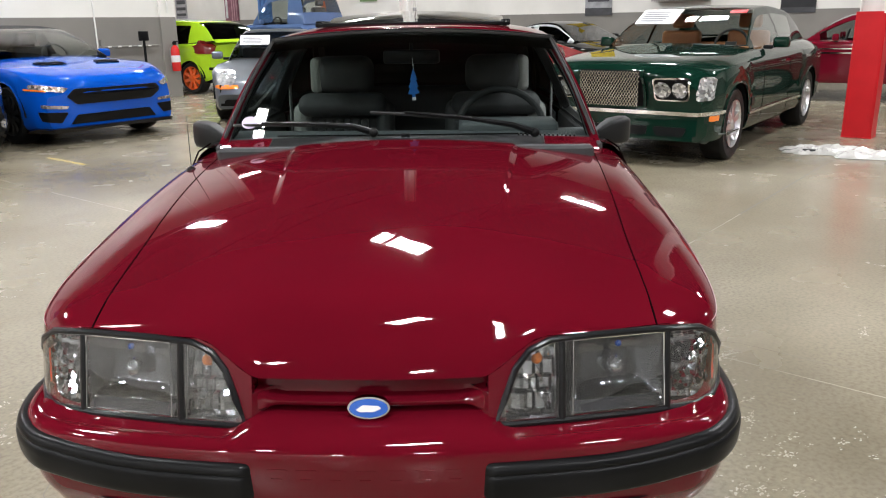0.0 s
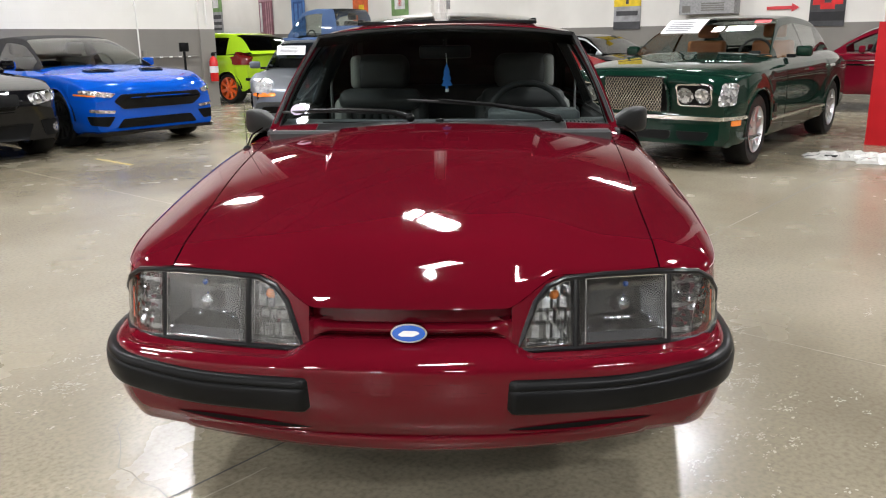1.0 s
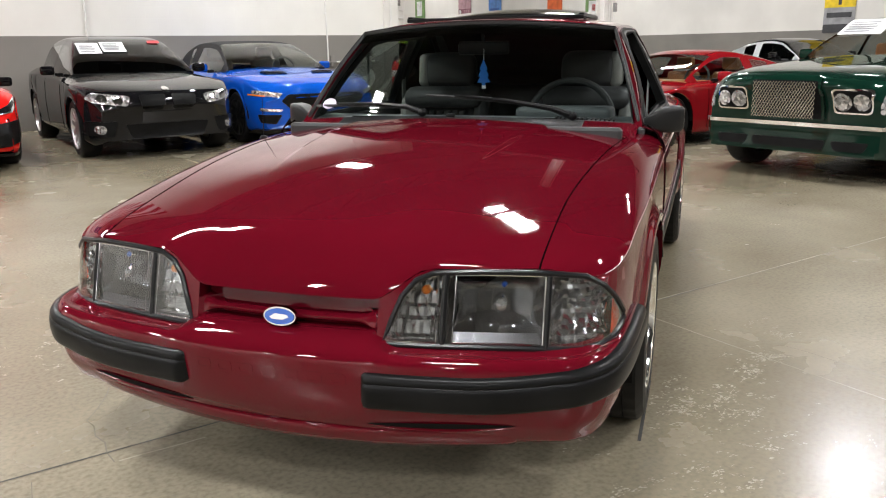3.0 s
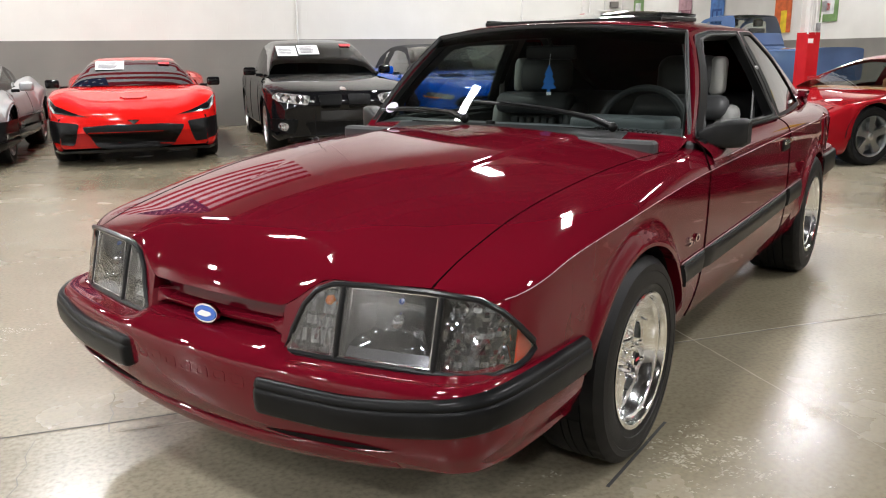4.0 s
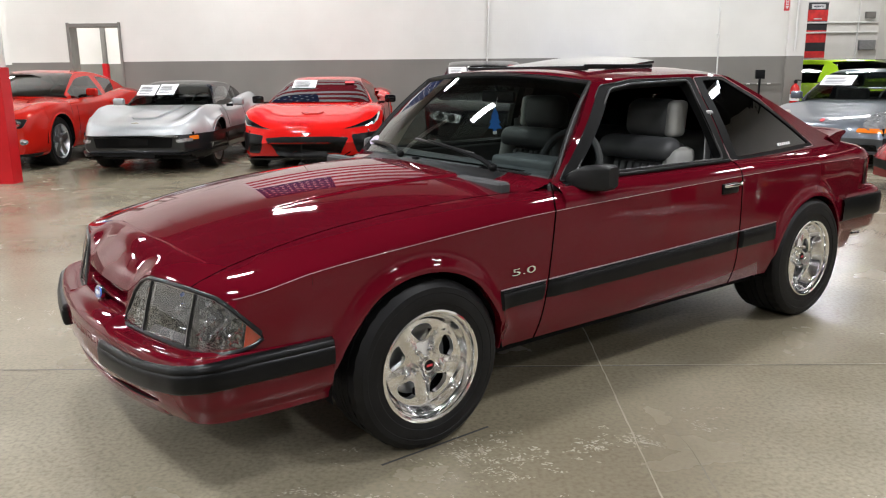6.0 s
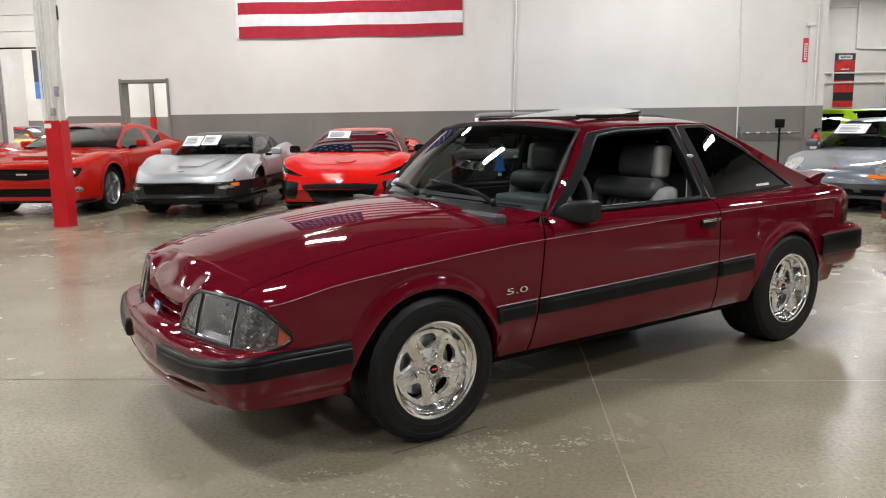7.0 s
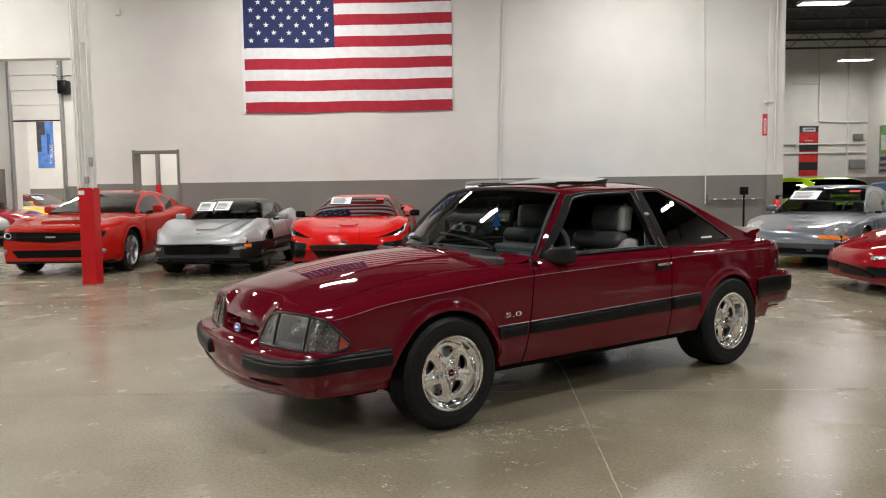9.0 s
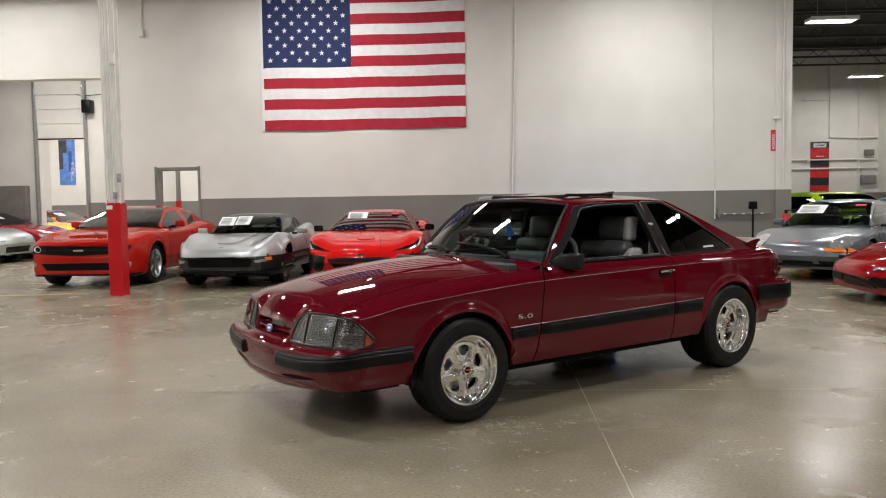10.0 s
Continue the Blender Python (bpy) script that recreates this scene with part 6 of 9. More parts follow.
    def place(a, z, lift=0.0):
        q, n = NOSE(a)
        k = smooth01((abs(a) - L(0.74)) / (NOSE_END - L(0.74)))
        lift += k * 0.006 * math.sin(math.pi * min(1, max(0, (z - 0.42) / 0.302)))
        return Vector((q.x + n.x * lift, q.y + n.y * lift, z))

    norm = lambda a, z: (lambda q, n: Vector((n.x, n.y, 0)))(*NOSE(a))
    wall_top = [(NOSE_END, along(CREASE, -0.445) - 0.002)]
    for i in range(8):
        q, _ = NOSE(lerp(NOSE_END, L(0.722), (i + 1) / 8))
        wall_top.append((lerp(NOSE_END, L(0.722), (i + 1) / 8), nose_top(q.x, q.y)))
    wall_top += [(L(x), nose_top(x, NOSE(L(x))[0].y)) for x in (0.69, 0.66, 0.64, 0.62, 0.55, 0.47, 0.40, 0.36, 0.33, 0.30, 0.27, 0.245)]
    outer = [(L(0.245), 0.485), (L(0.5), 0.485), (L(0.74), 0.485), (NOSE_END, 0.485)] + wall_top
    both("nose_panel", plate(outer, place, norm, 0.02, [outline], 0.05), red, car, sharp=50)
    for sgn in (1, -1):
        head = None
        flip = (lambda pc: pc) if sgn > 0 else mirrored
        # recessed bowl behind the lens
        ca, cz = L(0.55), 0.598
        rings = []
        for s, d in ((1.0, 0.0), (0.97, -0.030), (0.88, -0.055), (0.5, -0.066), (0.02, -0.068)):
            rings.append([tuple(place(ca + (a - ca) * s, cz + (z - cz) * s, d - 0.002)) for a, z in outline + [outline[0]]])
        v, f = grid(rings)
        head = part("headlight", flip((v, f)), M["lamp_bowl"], car, "composite headlamp with a smoked clear lens and black bezel", sharp=60)
        # main reflector: a smooth silvered bowl
        bowl = []
        for j in range(15):
            v1 = -1 + j / 7
            row = []
            for i in range(25):
                u1 = -1 + i / 12
                row.append(tuple(place(lerp(L(0.408), L(0.622), (u1 + 1) / 2), lerp(0.534, 0.676, (v1 + 1) / 2), -0.008 - 0.052 * (1 - u1 ** 4) * (1 - v1 ** 4) - 0.0015 * math.sin(34 * u1))))
            bowl.append(row)
        part("reflector", flip(grid(bowl)), M["lamp_bowl"], head, "silvered main reflector", sharp=60)

        def stepped(deep, a_step, z_step, high):
            def at(a, z):
                k = (int(a / a_step) * 7 + int(z / z_step) * 13) % 5
                return place(a, z, -deep + high * (k - 2) / 2)
            return at

        for cell, at, cut, lab in ((outline_cut(outline, L(0.262), L(0.392)), stepped(0.024, 0.009, 0.03, 0.003), 0.009, "fluted inner signal reflector"),
                                   (outline_cut(outline, L(0.636), tip - 0.045), stepped(0.024, 0.013, 0.013, 0.006), 0.011, "faceted corner reflector")):
            part("reflector", flip(plate(cell, at, norm, 0.004, (), cut)), M["lamp_facets"], head, lab, smooth=False)
        cell = outline_cut(outline, tip - 0.042, tip + 0.02)
        if len(cell) > 2:
            part("side_reflector", flip(plate(cell, lambda a, z: place(a, z, -0.006), norm, 0.004, (), 0.02)), M["marker"], head, "orange-red side reflector")
        ln_ob = part("lens", flip(plate(outline, lambda a, z: place(a, z, 0.004), norm, 0.002, (), 0.03)), M["smoke"], head, "smoked clear lens")
        ln_ob.visible_shadow = False
        part("bezel", flip(tube([place(a, z, 0.003) for a, z in outline], 0.0068, 8, True)), M["bezel"], head, "black bezel")
        for x, r in ((0.398, 0.0085), (0.629, 0.0075)):
            zz = [z for a, z in outline]
            a = L(x)
            top = 0.678 if x < 0.5 else 0.676
            part("divider", flip(tube([place(a, 0.524, 0.0), place(a, (0.524 + top) / 2, 0.001), place(a, top, 0.0)], r, 8)), M["bezel"], head, "black divider")
        for cell, r in ((outline_cut(outline, L(0.415), L(0.625)), 0.0020), (outline_cut(outline, L(0.276), L(0.386)), 0.0016)):
            cc = (sum(p[0] for p in cell) / len(cell), sum(p[1] for p in cell) / len(cell))
            ring = [(cc[0] + (p[0] - cc[0]) * 0.95, cc[1] + (p[1] - cc[1]) * 0.90) for p in cell]
            part("lens_rim", flip(tube([place(p[0], p[1], 0.0035) for p in ring], r, 6, True)), M["reflector"], head, "bright lens rim")
        shelf = outline_cut([(a, z) for a, z in [(L(0.42), 0.534), (L(0.62), 0.533), (L(0.62), 0.551), (L(0.42), 0.551)]], L(0.42), L(0.62))
        part("lamp_shelf", flip(plate(shelf, lambda a, z: place(a, z, -0.018 - (0.551 - z) * -0.9), norm, 0.003, (), 0.03)), M["lamp_shelf"], head, "grey lower shelf of the lamp")
        part("bulb", flip(lathe_at((0.348, NOSE(L(0.348))[0].y + 0.026, 0.634), 0.012)), M["amber"], head, "amber bulb")
        part("bulb", flip(lathe_at((0.52, NOSE(L(0.52))[0].y + 0.035, 0.605), 0.020)), M["reflector"], head)
        part("bulb_tip", flip(lathe_at((0.525, NOSE(L(0.525))[0].y + 0.028, 0.650), 0.007)), M["oval_blue"], head)
        part("corner_bulb", flip(lathe_at((0.690, NOSE(L(0.690))[0].y + 0.020, 0.600), 0.010)), M["reflector"], head)

    # grille: dark slot, painted throat, thin bar with the oval badge
    gw = L(0.245)
    n = 28
    throat = []
    for i in range(n + 1):
        a = lerp(-gw, gw, i / n)
        edge = 1 - smooth01((abs(a) - gw + 0.035) / 0.035)
        back = 0.085 * edge
        throat.append([tuple(place(a, z, -d * (edge if d > 0.002 else 1))) for z, d in ((0.536, -0.010), (0.529, 0.006), (0.529, 0.022), (0.536, 0.038), (0.550, 0.047), (0.566, 0.050), (0.582, 0.050))])
    v, f = grid(throat)
    part("grille_throat", (v, f), red, car, "maroon painted grille throat", sharp=60)
    slot = [[tuple(place(lerp(-gw - 0.02, gw + 0.02, i / n), z, -0.0495)) for z in (0.581, 0.62, 0.66)] for i in range(n + 1)]
    part("grille_slot", grid(slot), red, car, "shaded slot under the bonnet edge")
    for sgn in (1, -1):
        cheek = [[tuple(place(sgn * (gw + 0.004), z, -d)) for d in (0.0, 0.03, 0.06, 0.09)] for z in (0.523, 0.57, 0.625)]
        part("grille_cheek", grid(cheek), red, car)
    bar = []
    for i in range(n + 1):
        a = lerp(-gw, gw, i / n)
        e = 0.012 * smooth01((abs(a) - gw + 0.05) / 0.05)
        bar.append([tuple(place(a, z, d)) for z, d in ((0.5720 + e, -0.050), (0.5705 + e, -0.016), (0.568 + e * 0.5, -0.011), (0.562 - e, -0.012), (0.559 - e, -0.018), (0.5575 - e, -0.050))])
    part("grille_bar", grid(bar), red, car, "thin maroon grille bar", sharp=60)
    bp = lambda a, b, d=0.0: Vector((a, -0.872 - d + 0.15 * a * a, 0.567 + b))
    bn = lambda a, b: Vector((0, -1, 0.0))
    badge = part("badge", plate(oval(0, 0, 0.0435, 0.0185, 32), lambda a, b: bp(a, b, 0.006), bn, 0.012), M["chrome"], car, "bright oval rim of the blue nose badge")
    part("badge_face", plate(oval(0, 0, 0.0395, 0.0152, 32), lambda a, b: bp(a, b, 0.0085), bn, 0.004), M["oval_blue"], badge, "blue enamel oval")
    part("badge_mark", plate(rounded([(-0.026, -0.002), (-0.012, 0.0055), (0.020, 0.0045), (0.026, 0.0), (0.010, -0.0055), (-0.018, -0.0055)], 0.002), lambda a, b: bp(a, b, 0.0095), bn, 0.002), M["white_plastic"], badge, "pale mark on the badge")
    # front bumper cover
    def sweep(profile, reader, end, a0, a1, count=72, lift_side=0.0, shrink=None):
        rws = []
        for i in range(count + 1):
            a = lerp(a0, a1, i / count)
            q, nr = reader(a)
            k = smooth01((abs(a) - 0.55) / 0.45)
            rws.append([(q.x + nr.x * (o if shrink is None or o > -0.03 else lerp(o, -0.030, k * shrink)), q.y + nr.y * (o if shrink is None or o > -0.03 else lerp(o, -0.030, k * shrink)), z + lift_side * k - (0.024 * smooth01((abs(a) - 0.24) / 0.07) * smooth01((0.005 - o) / 0.05) if shrink is not None and z > 0.5 else 0.0)) for o, z in profile])
        return grid(rws)

    cover = curve2([(-0.115, 0.548), (-0.07, 0.546), (-0.035, 0.538), (-0.010, 0.522), (0.0, 0.500), (0.002, 0.460), (0.0, 0.420), (-0.004, 0.385), (-0.012, 0.350), (-0.024, 0.324), (-0.036, 0.304), (-0.052, 0.290), (-0.10, 0.284)], 3)
    v, f = sweep([(p.x, p.y) for p in cover], BUMP, BUMP_END, -BUMP_END, BUMP_END, 110, 0.012, 0.8)
    part("front_bumper", (v, f), red, car, "maroon front bumper cover with raised lettering bars", sharp=60)
    ln = BUMP_LEN(0.645)
    lip_p = curve2([(-0.062, 0.316), (-0.036, 0.312), (-0.027, 0.303), (-0.031, 0.284), (-0.042, 0.264), (-0.062, 0.254), (-0.13, 0.252)], 3)
    rws = []
    for i in range(61):
        a = lerp(-ln, ln, i / 60)
        q, nr = BUMP(a)
        e = smooth01((ln - abs(a)) / 0.07)
        rws.append([(q.x + nr.x * lerp(-0.075, p.x, e), q.y + nr.y * lerp(-0.075, p.x, e), lerp(0.300, p.y, e) + 0.032 * (a / ln) ** 2) for p in lip_p])
    part("chin_spoiler", grid(rws), red, car, "maroon chin spoiler", sharp=60)
    # dark sheets painted as slit shade low in the bumper cover, above the chin
    a0, a1 = BUMP_LEN(0.235), BUMP_LEN(0.585)
    for name, mat, top, low, proud in (("air_slot", M["dark"], 0.0125, 0.009, 0.0035), ("slot_lip", red, -0.004, 0.018, 0.009)):
        rws = []
        for i in range(33):
            t = i / 32
            a = lerp(a0, a1, t)
            q, nr = BUMP(a)
            s = math.sin(math.pi * t) ** 0.6
            zc = 0.327 + 0.030 * (a / ln) ** 2
            row = []
            for j in range(5):
                z = lerp(zc + top * s, zc - low * s, j / 4)
                o = -0.012 - 0.46 * (0.350 + 0.012 * smooth01((a - 0.55) / 0.45) - z) + proud * (s if name == "air_slot" else s * math.sin(math.pi * j / 4))
                row.append((q.x + nr.x * o, q.y + nr.y * o, z))
            rws.append(row)
        both(name, grid(rws), mat, car, "dark sheet standing in for shade in the bumper slit" if name == "air_slot" else "", sharp=60)
    # black rubbing strips on the bumper
    strip_p = curve2([(-0.006, 0.390), (0.012, 0.389), (0.019, 0.396), (0.0225, 0.418), (0.0225, 0.446), (0.0170, 0.4545), (0.0190, 0.458), (0.0165, 0.468), (0.009, 0.477), (-0.006, 0.480)], 2)
    a0 = BUMP_LEN(0.232)
    rws = []
    for i in range(91):
        a = lerp(a0, BUMP_END - 0.006, i / 90)
        q, nr = BUMP(a)
        k = smooth01((a - 0.45) / 0.5)
        e = math.sqrt(max(0, 1 - (1 - min(1.0, (a - a0) / 0.022)) ** 2))
        tilt = -0.024 * (1 - min(1, (a - a0) / 0.03)) 
        rws.append([(q.x + nr.x * (p.x * e - 0.004 * (1 - e)), q.y + nr.y * (p.x * e - 0.004 * (1 - e)), lerp(0.435, p.y, 0.80 + 0.20 * e) + 0.046 * k) for p in strip_p])
    v, f = grid(rws)
    kk = len(rws[0])
    f = f + [tuple(range(kk))]
    both("bumper_strip", (v, f), M["trim"], car, "black rubber bumper strip", sharp=50)
    # raised bars where the bumper carries lettering
    for i in range(7):
        x0 = -0.205 + i * 0.0595
        q0, q1 = BUMP(math.copysign(BUMP_LEN(abs(x0)), x0)), BUMP(math.copysign(BUMP_LEN(abs(x0 + 0.045)), x0 + 0.045))
        o = rounded([(x0, 0.437), (x0 + 0.047, 0.437), (x0 + 0.047, 0.468), (x0, 0.468)], 0.008)
        hole = rounded([(x0 + 0.011, 0.445), (x0 + 0.036, 0.445), (x0 + 0.036, 0.459), (x0 + 0.011, 0.459)], 0.004)
        pl = lambda a, z: (lambda q, n: Vector((q.x + n.x * 0.0027, q.y + n.y * 0.0027, z)))(*BUMP(math.copysign(BUMP_LEN(abs(a)), a)))
        part("raised_bar", plate(o, pl, lambda a, z: Vector((0, -1, 0)), 0.006, [hole]), red, car, smooth=False)

    # cowl, windscreen, wipers
    def patch(x0, x1, nx, ny=6):
        rws = []
        for j in range(ny + 1):
            t = j / ny
            row = []
            for i in range(nx + 1):
                x = lerp(x0, x1, i / nx)
                a = Vector((x, 0.457, hood_z(x, 0.455) - 0.001))
                b = glass_base(x) + Vector((0, -0.004, -0.006))
                p = a.lerp(b, t)
                p.z -= 0.010 * math.sin(math.pi * t)
                row.append(tuple(p))
            rws.append(row)
        return grid(rws)

    part("cowl_panel", patch(-0.50, 0.50, 30), M["cowl"], car, "satin black cowl panel", sharp=60)
    both("cowl_side", patch(0.502, 0.70, 8), red, car, sharp=60)
    vents = []
    for i in range(14):
        x = 0.405 + i * 0.016
        p = glass_base(x)
        vents.append(tube([(x, p.y - 0.050, p.z + 0.004), (x + 0.004, p.y - 0.022, p.z + 0.006)], 0.004, 5))
    part("cowl_grille", joined(*vents), M["trim"], car, "black ribbed cowl vent")
    part("washer_jet", boxes([(-0.016, 0.016, 0.515, 0.535, 0.926, 0.940)], 0.004, 2), M["trim"], car)

    def screen_point(u, t, lift=0.0):
        b, tp = glass_base(u * 0.700), glass_top(u * 0.562)
        p = b.lerp(tp, t)
        return p + Vector((0, -0.72, 0.69)) * (0.022 * math.sin(math.pi * t) + lift)

    rws = [[tuple(screen_point(-1 + 2 * i / 30, j / 16)) for i in range(31)] for j in range(17)]
    part("windshield", grid(rws), M["hero_screen"], car, "clear raked windscreen", sharp=70)
    rws = [[tuple(screen_point(-1 + 2 * i / 30, t, -0.004)) for i in range(31)] for t in (0.86, 0.93, 1.0)]
    part("sun_band", grid(rws), M["tinted"], car, "dark sun band")
    edge = [screen_point(-1, t / 10, 0.002) for t in range(11)] + [screen_point(-1 + 2 * i / 20, 1.0, 0.002) for i in range(1, 21)] + [screen_point(1, 1 - t / 10, 0.002) for t in range(1, 11)]
    part("screen_trim", tube(edge, 0.008, 8), M["seal"], car, "black windscreen seal")
    part("screen_trim_bright", tube([e + Vector((0, -0.006, 0.007)) for e in edge], 0.0032, 6), M["mirror_shell"], car, "thin grey screen moulding")
    # wipers
    for px, tipx, t0, t1 in ((0.465, -0.075, 0.0, 0.16), (-0.115, -0.610, 0.0, 0.10)):
        piv = glass_base(px) + Vector((0, -0.045, 0.012))
        tip_p = screen_point(tipx / 0.69, t1, 0.022)
        mid = piv.lerp(tip_p, 0.5) + Vector((0, -0.012, 0.018))
        arm = part("wiper", tube([piv, piv.lerp(mid, 0.3) + Vector((0, 0, 0.012)), mid, tip_p.lerp(mid, 0.25)], [0.013, 0.011, 0.007, 0.005], 8), M["trim"], car, "black wiper arm and blade")
        blade = [screen_point(lerp(lerp(px, tipx, 0.30), tipx - 0.06, q / 10) / 0.69, lerp(t1 * 0.55, t1 * 1.02, q / 10), 0.010 + 0.004 * math.sin(math.pi * q / 10)) for q in range(11)]
        part("blade", tube(blade, 0.0062, 6), M["seal"], arm)
        part("pivot", lathe_at(tuple(piv), 0.018), M["trim"], arm)

    # roof, rails, sail panels
    rail = [(1.035, 1.263), (1.2, 1.281), (1.5, 1.293), (1.8, 1.296), (2.06, 1.288), (2.3, 1.205), (2.6, 1.087), (2.9, 0.975), (3.10, 0.915)]
    mid_z = [(0.958, 1.302), (1.2, 1.326), (1.5, 1.337), (1.8, 1.337), (2.06, 1.322), (2.3, 1.243), (2.6, 1.125), (2.9, 1.012), (3.10, 0.945)]

    def roof_row(y, front=False):
        row = []
        for i in range(31):
            u = -1 + 2 * i / 30
            ze = along(rail, y)
            xe = side_x(y, ze)
            x = xe * math.copysign(abs(u) ** 0.92, u)
            if front:
                p = glass_top(u * 0.562)
                row.append((p.x, p.y, p.z))
                continue
            cr = 1 - abs(u) ** 3.2
            yy = y - 0.085 * (1 - u * u) * (1 - smooth01((y - 1.03) / 0.5))
            row.append((x, yy, lerp(ze, along(mid_z, y), cr)))
        return row

    rws = [roof_row(0, True)] + [roof_row(y) for y in (1.055, 1.10, 1.2, 1.35, 1.5, 1.65, 1.8, 1.95, 2.06)]
    v, f = grid(rws)
    part("roof", (v, f), red, car, "maroon roof", sharp=60)
    v2 = [(p[0] * 0.985, p[1], p[2] - 0.022) for p in v]
    part("headliner", (v2, [tuple(reversed(q)) for q in f]), M["cabin"], car, "dark headlining")
    rws = [roof_row(y) for y in (2.065, 2.12, 2.2, 2.35, 2.5, 2.65, 2.8, 2.95, 3.10)]
    hatch = part("hatch", grid(rws), red, car, "maroon tailgate frame", sharp=60)
    gl = [[(p[0] * 0.80, p[1], p[2] + 0.010) for p in roof_row(y)] for y in (2.12, 2.3, 2.5, 2.7, 2.9, 3.0)]
    part("hatch_glass", grid(gl), M["dark_glass"], hatch, "dark rear glass")

    win = rounded([(0.775, 0.902), (1.135, 1.236), (1.30, 1.256), (1.745, 1.266), (1.812, 0.902)], 0.025)
    qwin = rounded([(1.868, 1.266), (2.035, 1.268), (2.30, 1.150), (2.735, 0.915), (1.930, 0.903)], 0.02)
    outer = [(0.655, 0.882), (0.80, 1.028), (1.035, 1.263)] + [(y, along(rail, y)) for y in (1.2, 1.35, 1.5, 1.65, 1.8, 1.95, 2.06, 2.18, 2.3, 2.45, 2.6, 2.75, 2.9, 3.0, 3.10)] + [(3.10, 0.882), (2.6, 0.882), (2.0, 0.882), (1.4, 0.882), (0.9, 0.882)]
    outer = outer[::-1]
    both("side_frame", plate(outer, side_place, side_normal, 0.030, [win, qwin], 0.09), red, car, sharp=55)
    both("pillar_trim", plate(outer, lambda a, b: side_place(a, b, -0.0335), side_normal, 0.003, [win, qwin], 0.09), M["cabin"], car, "dark inner pillar trim", sharp=55)
    # black shading round the windows
    wide = rounded([(0.690, 0.890), (1.078, 1.253), (1.30, 1.274), (1.790, 1.278), (1.862, 0.888)], 0.02)
    inset = [(1.40 + (a - 1.40) * 0.988, 1.08 + (b - 1.08) * 0.97) for a, b in win]
    both("window_surround", plate(wide, lambda a, b: side_place(a, b, 0.003), side_normal, 0.042, [inset], 0.09), M["grey_trim"], car, "dark grey window surround", sharp=50)
    qwide = rounded([(1.800, 1.279), (2.050, 1.281), (2.315, 1.165), (2.790, 0.896), (1.872, 0.889)], 0.02)
    both("quarter_surround", plate(qwide, lambda a, b: side_place(a, b, 0.0035), side_normal, 0.012, [qwin], 0.09), M["grey_trim"], car, "dark grey quarter window surround", sharp=50)
    rim_line(win, side_place, side_normal, 0.006, M["seal"], "window_seal", car)
    rim_line(qwide, side_place, side_normal, 0.0020, M["pinstripe"], "quarter_moulding", car, "thin bright moulding", 0.004)
    rim_line(wide, side_place, side_normal, 0.0025, M["seal"], "surround_edge", car, "", 0.004)
    both("quarter_window", plate(qwin, lambda a, b: side_place(a, b, -0.003), side_normal, 0.003, (), 0.12), M["dark_glass"], car, "dark tinted quarter glass")
    bars = [(y, y + 0.020) for y in (2.36, 2.385, 2.41, 2.435, 2.46, 2.485)]
    part("glass_decal", joined(*[plate([(a, 0.925), (b, 0.925), (b, 0.938), (a, 0.938)], lambda y, z: side_place(y, z, 0.0015), side_normal, 0.001) for a, b in bars]), M["white_plastic"], car, "pale decal bars on the quarter glass", smooth=False)
    # right door window is up
    part("door_window", mirrored(plate(win, lambda a, b: side_place(a, b, -0.006), side_normal, 0.003, (), 0.12)), M["windscreen"], car, "raised door glass")
    # belt weatherstrip and drip rail
    belt = [side_place(y, 0.892, 0.006) for y in [0.76 + 0.1 * i for i in range(12)]]
    both("belt_strip", tube(belt, 0.009, 8), M["grey_trim"], car, "grey belt strip")
    # sliding roof panel, tilted up at its rear
    pnl = []
    for j in range(9):
        t = j / 8
        y = lerp(1.20, 1.72, t)
        pnl.append([(0.40 * (-1 + 2 * i / 16), y, along(mid_z, y) + 0.002 + 0.050 * t - 0.028 * (-1 + 2 * i / 16) ** 2) for i in range(17)])
    v, f = grid(pnl)
    lowv = [(p[0], p[1], p[2] - 0.012) for p in v]
    n = len(v)
    f2 = [tuple(n + i for i in reversed(q)) for q in f]
    k = 17
    ring = [i for i in range(k)] + [r * k + k - 1 for r in range(1, 9)] + [8 * k + i for i in range(k - 2, -1, -1)] + [r * k for r in range(7, 0, -1)]
    f3 = [(ring[i], n + ring[i], n + ring[(i + 1) % len(ring)], ring[(i + 1) % len(ring)]) for i in range(len(ring))]
    roof_panel = part("sunroof", (v + lowv, f + f2 + f3), M["sunroof"], car, "dark glass sunroof panel tilted up", sharp=40)
    for fb in ((-0.41, 0.41, 1.19, 1.215, 1.318, 1.337), (-0.41, -0.385, 1.2, 1.70, 1.325, 1.345), (0.385, 0.41, 1.2, 1.70, 1.325, 1.345), (-0.02, 0.02, 1.64, 1.67, 1.32, 1.362)):
        part("sunroof_frame", boxes([fb], 0.004), M["trim"], roof_panel)

    # tail
    def tail_sweep(profile, reader, end, count=60):
        rws = []
        for i in range(count + 1):
            a = lerp(-end, end, i / count)
            q, nr = reader(a)
            nr = -nr
            rws.append([(q.x + nr.x * o, q.y + nr.y * o, z) for o, z in profile])
        v, f = grid(rws)
        return v, [tuple(reversed(q)) for q in f]

    last = roof_row(3.10)
    deck = []
    for i in range(31):
        q, nr = TAIL(TAIL_END * (-1 + 2 * i / 30))
        top = Vector((q.x + nr.x * 0.125, q.y + nr.y * 0.125, 0.886))
        inner = Vector((q.x + nr.x * 0.155, q.y + nr.y * 0.155, 0.896))
        a = Vector(last[i])
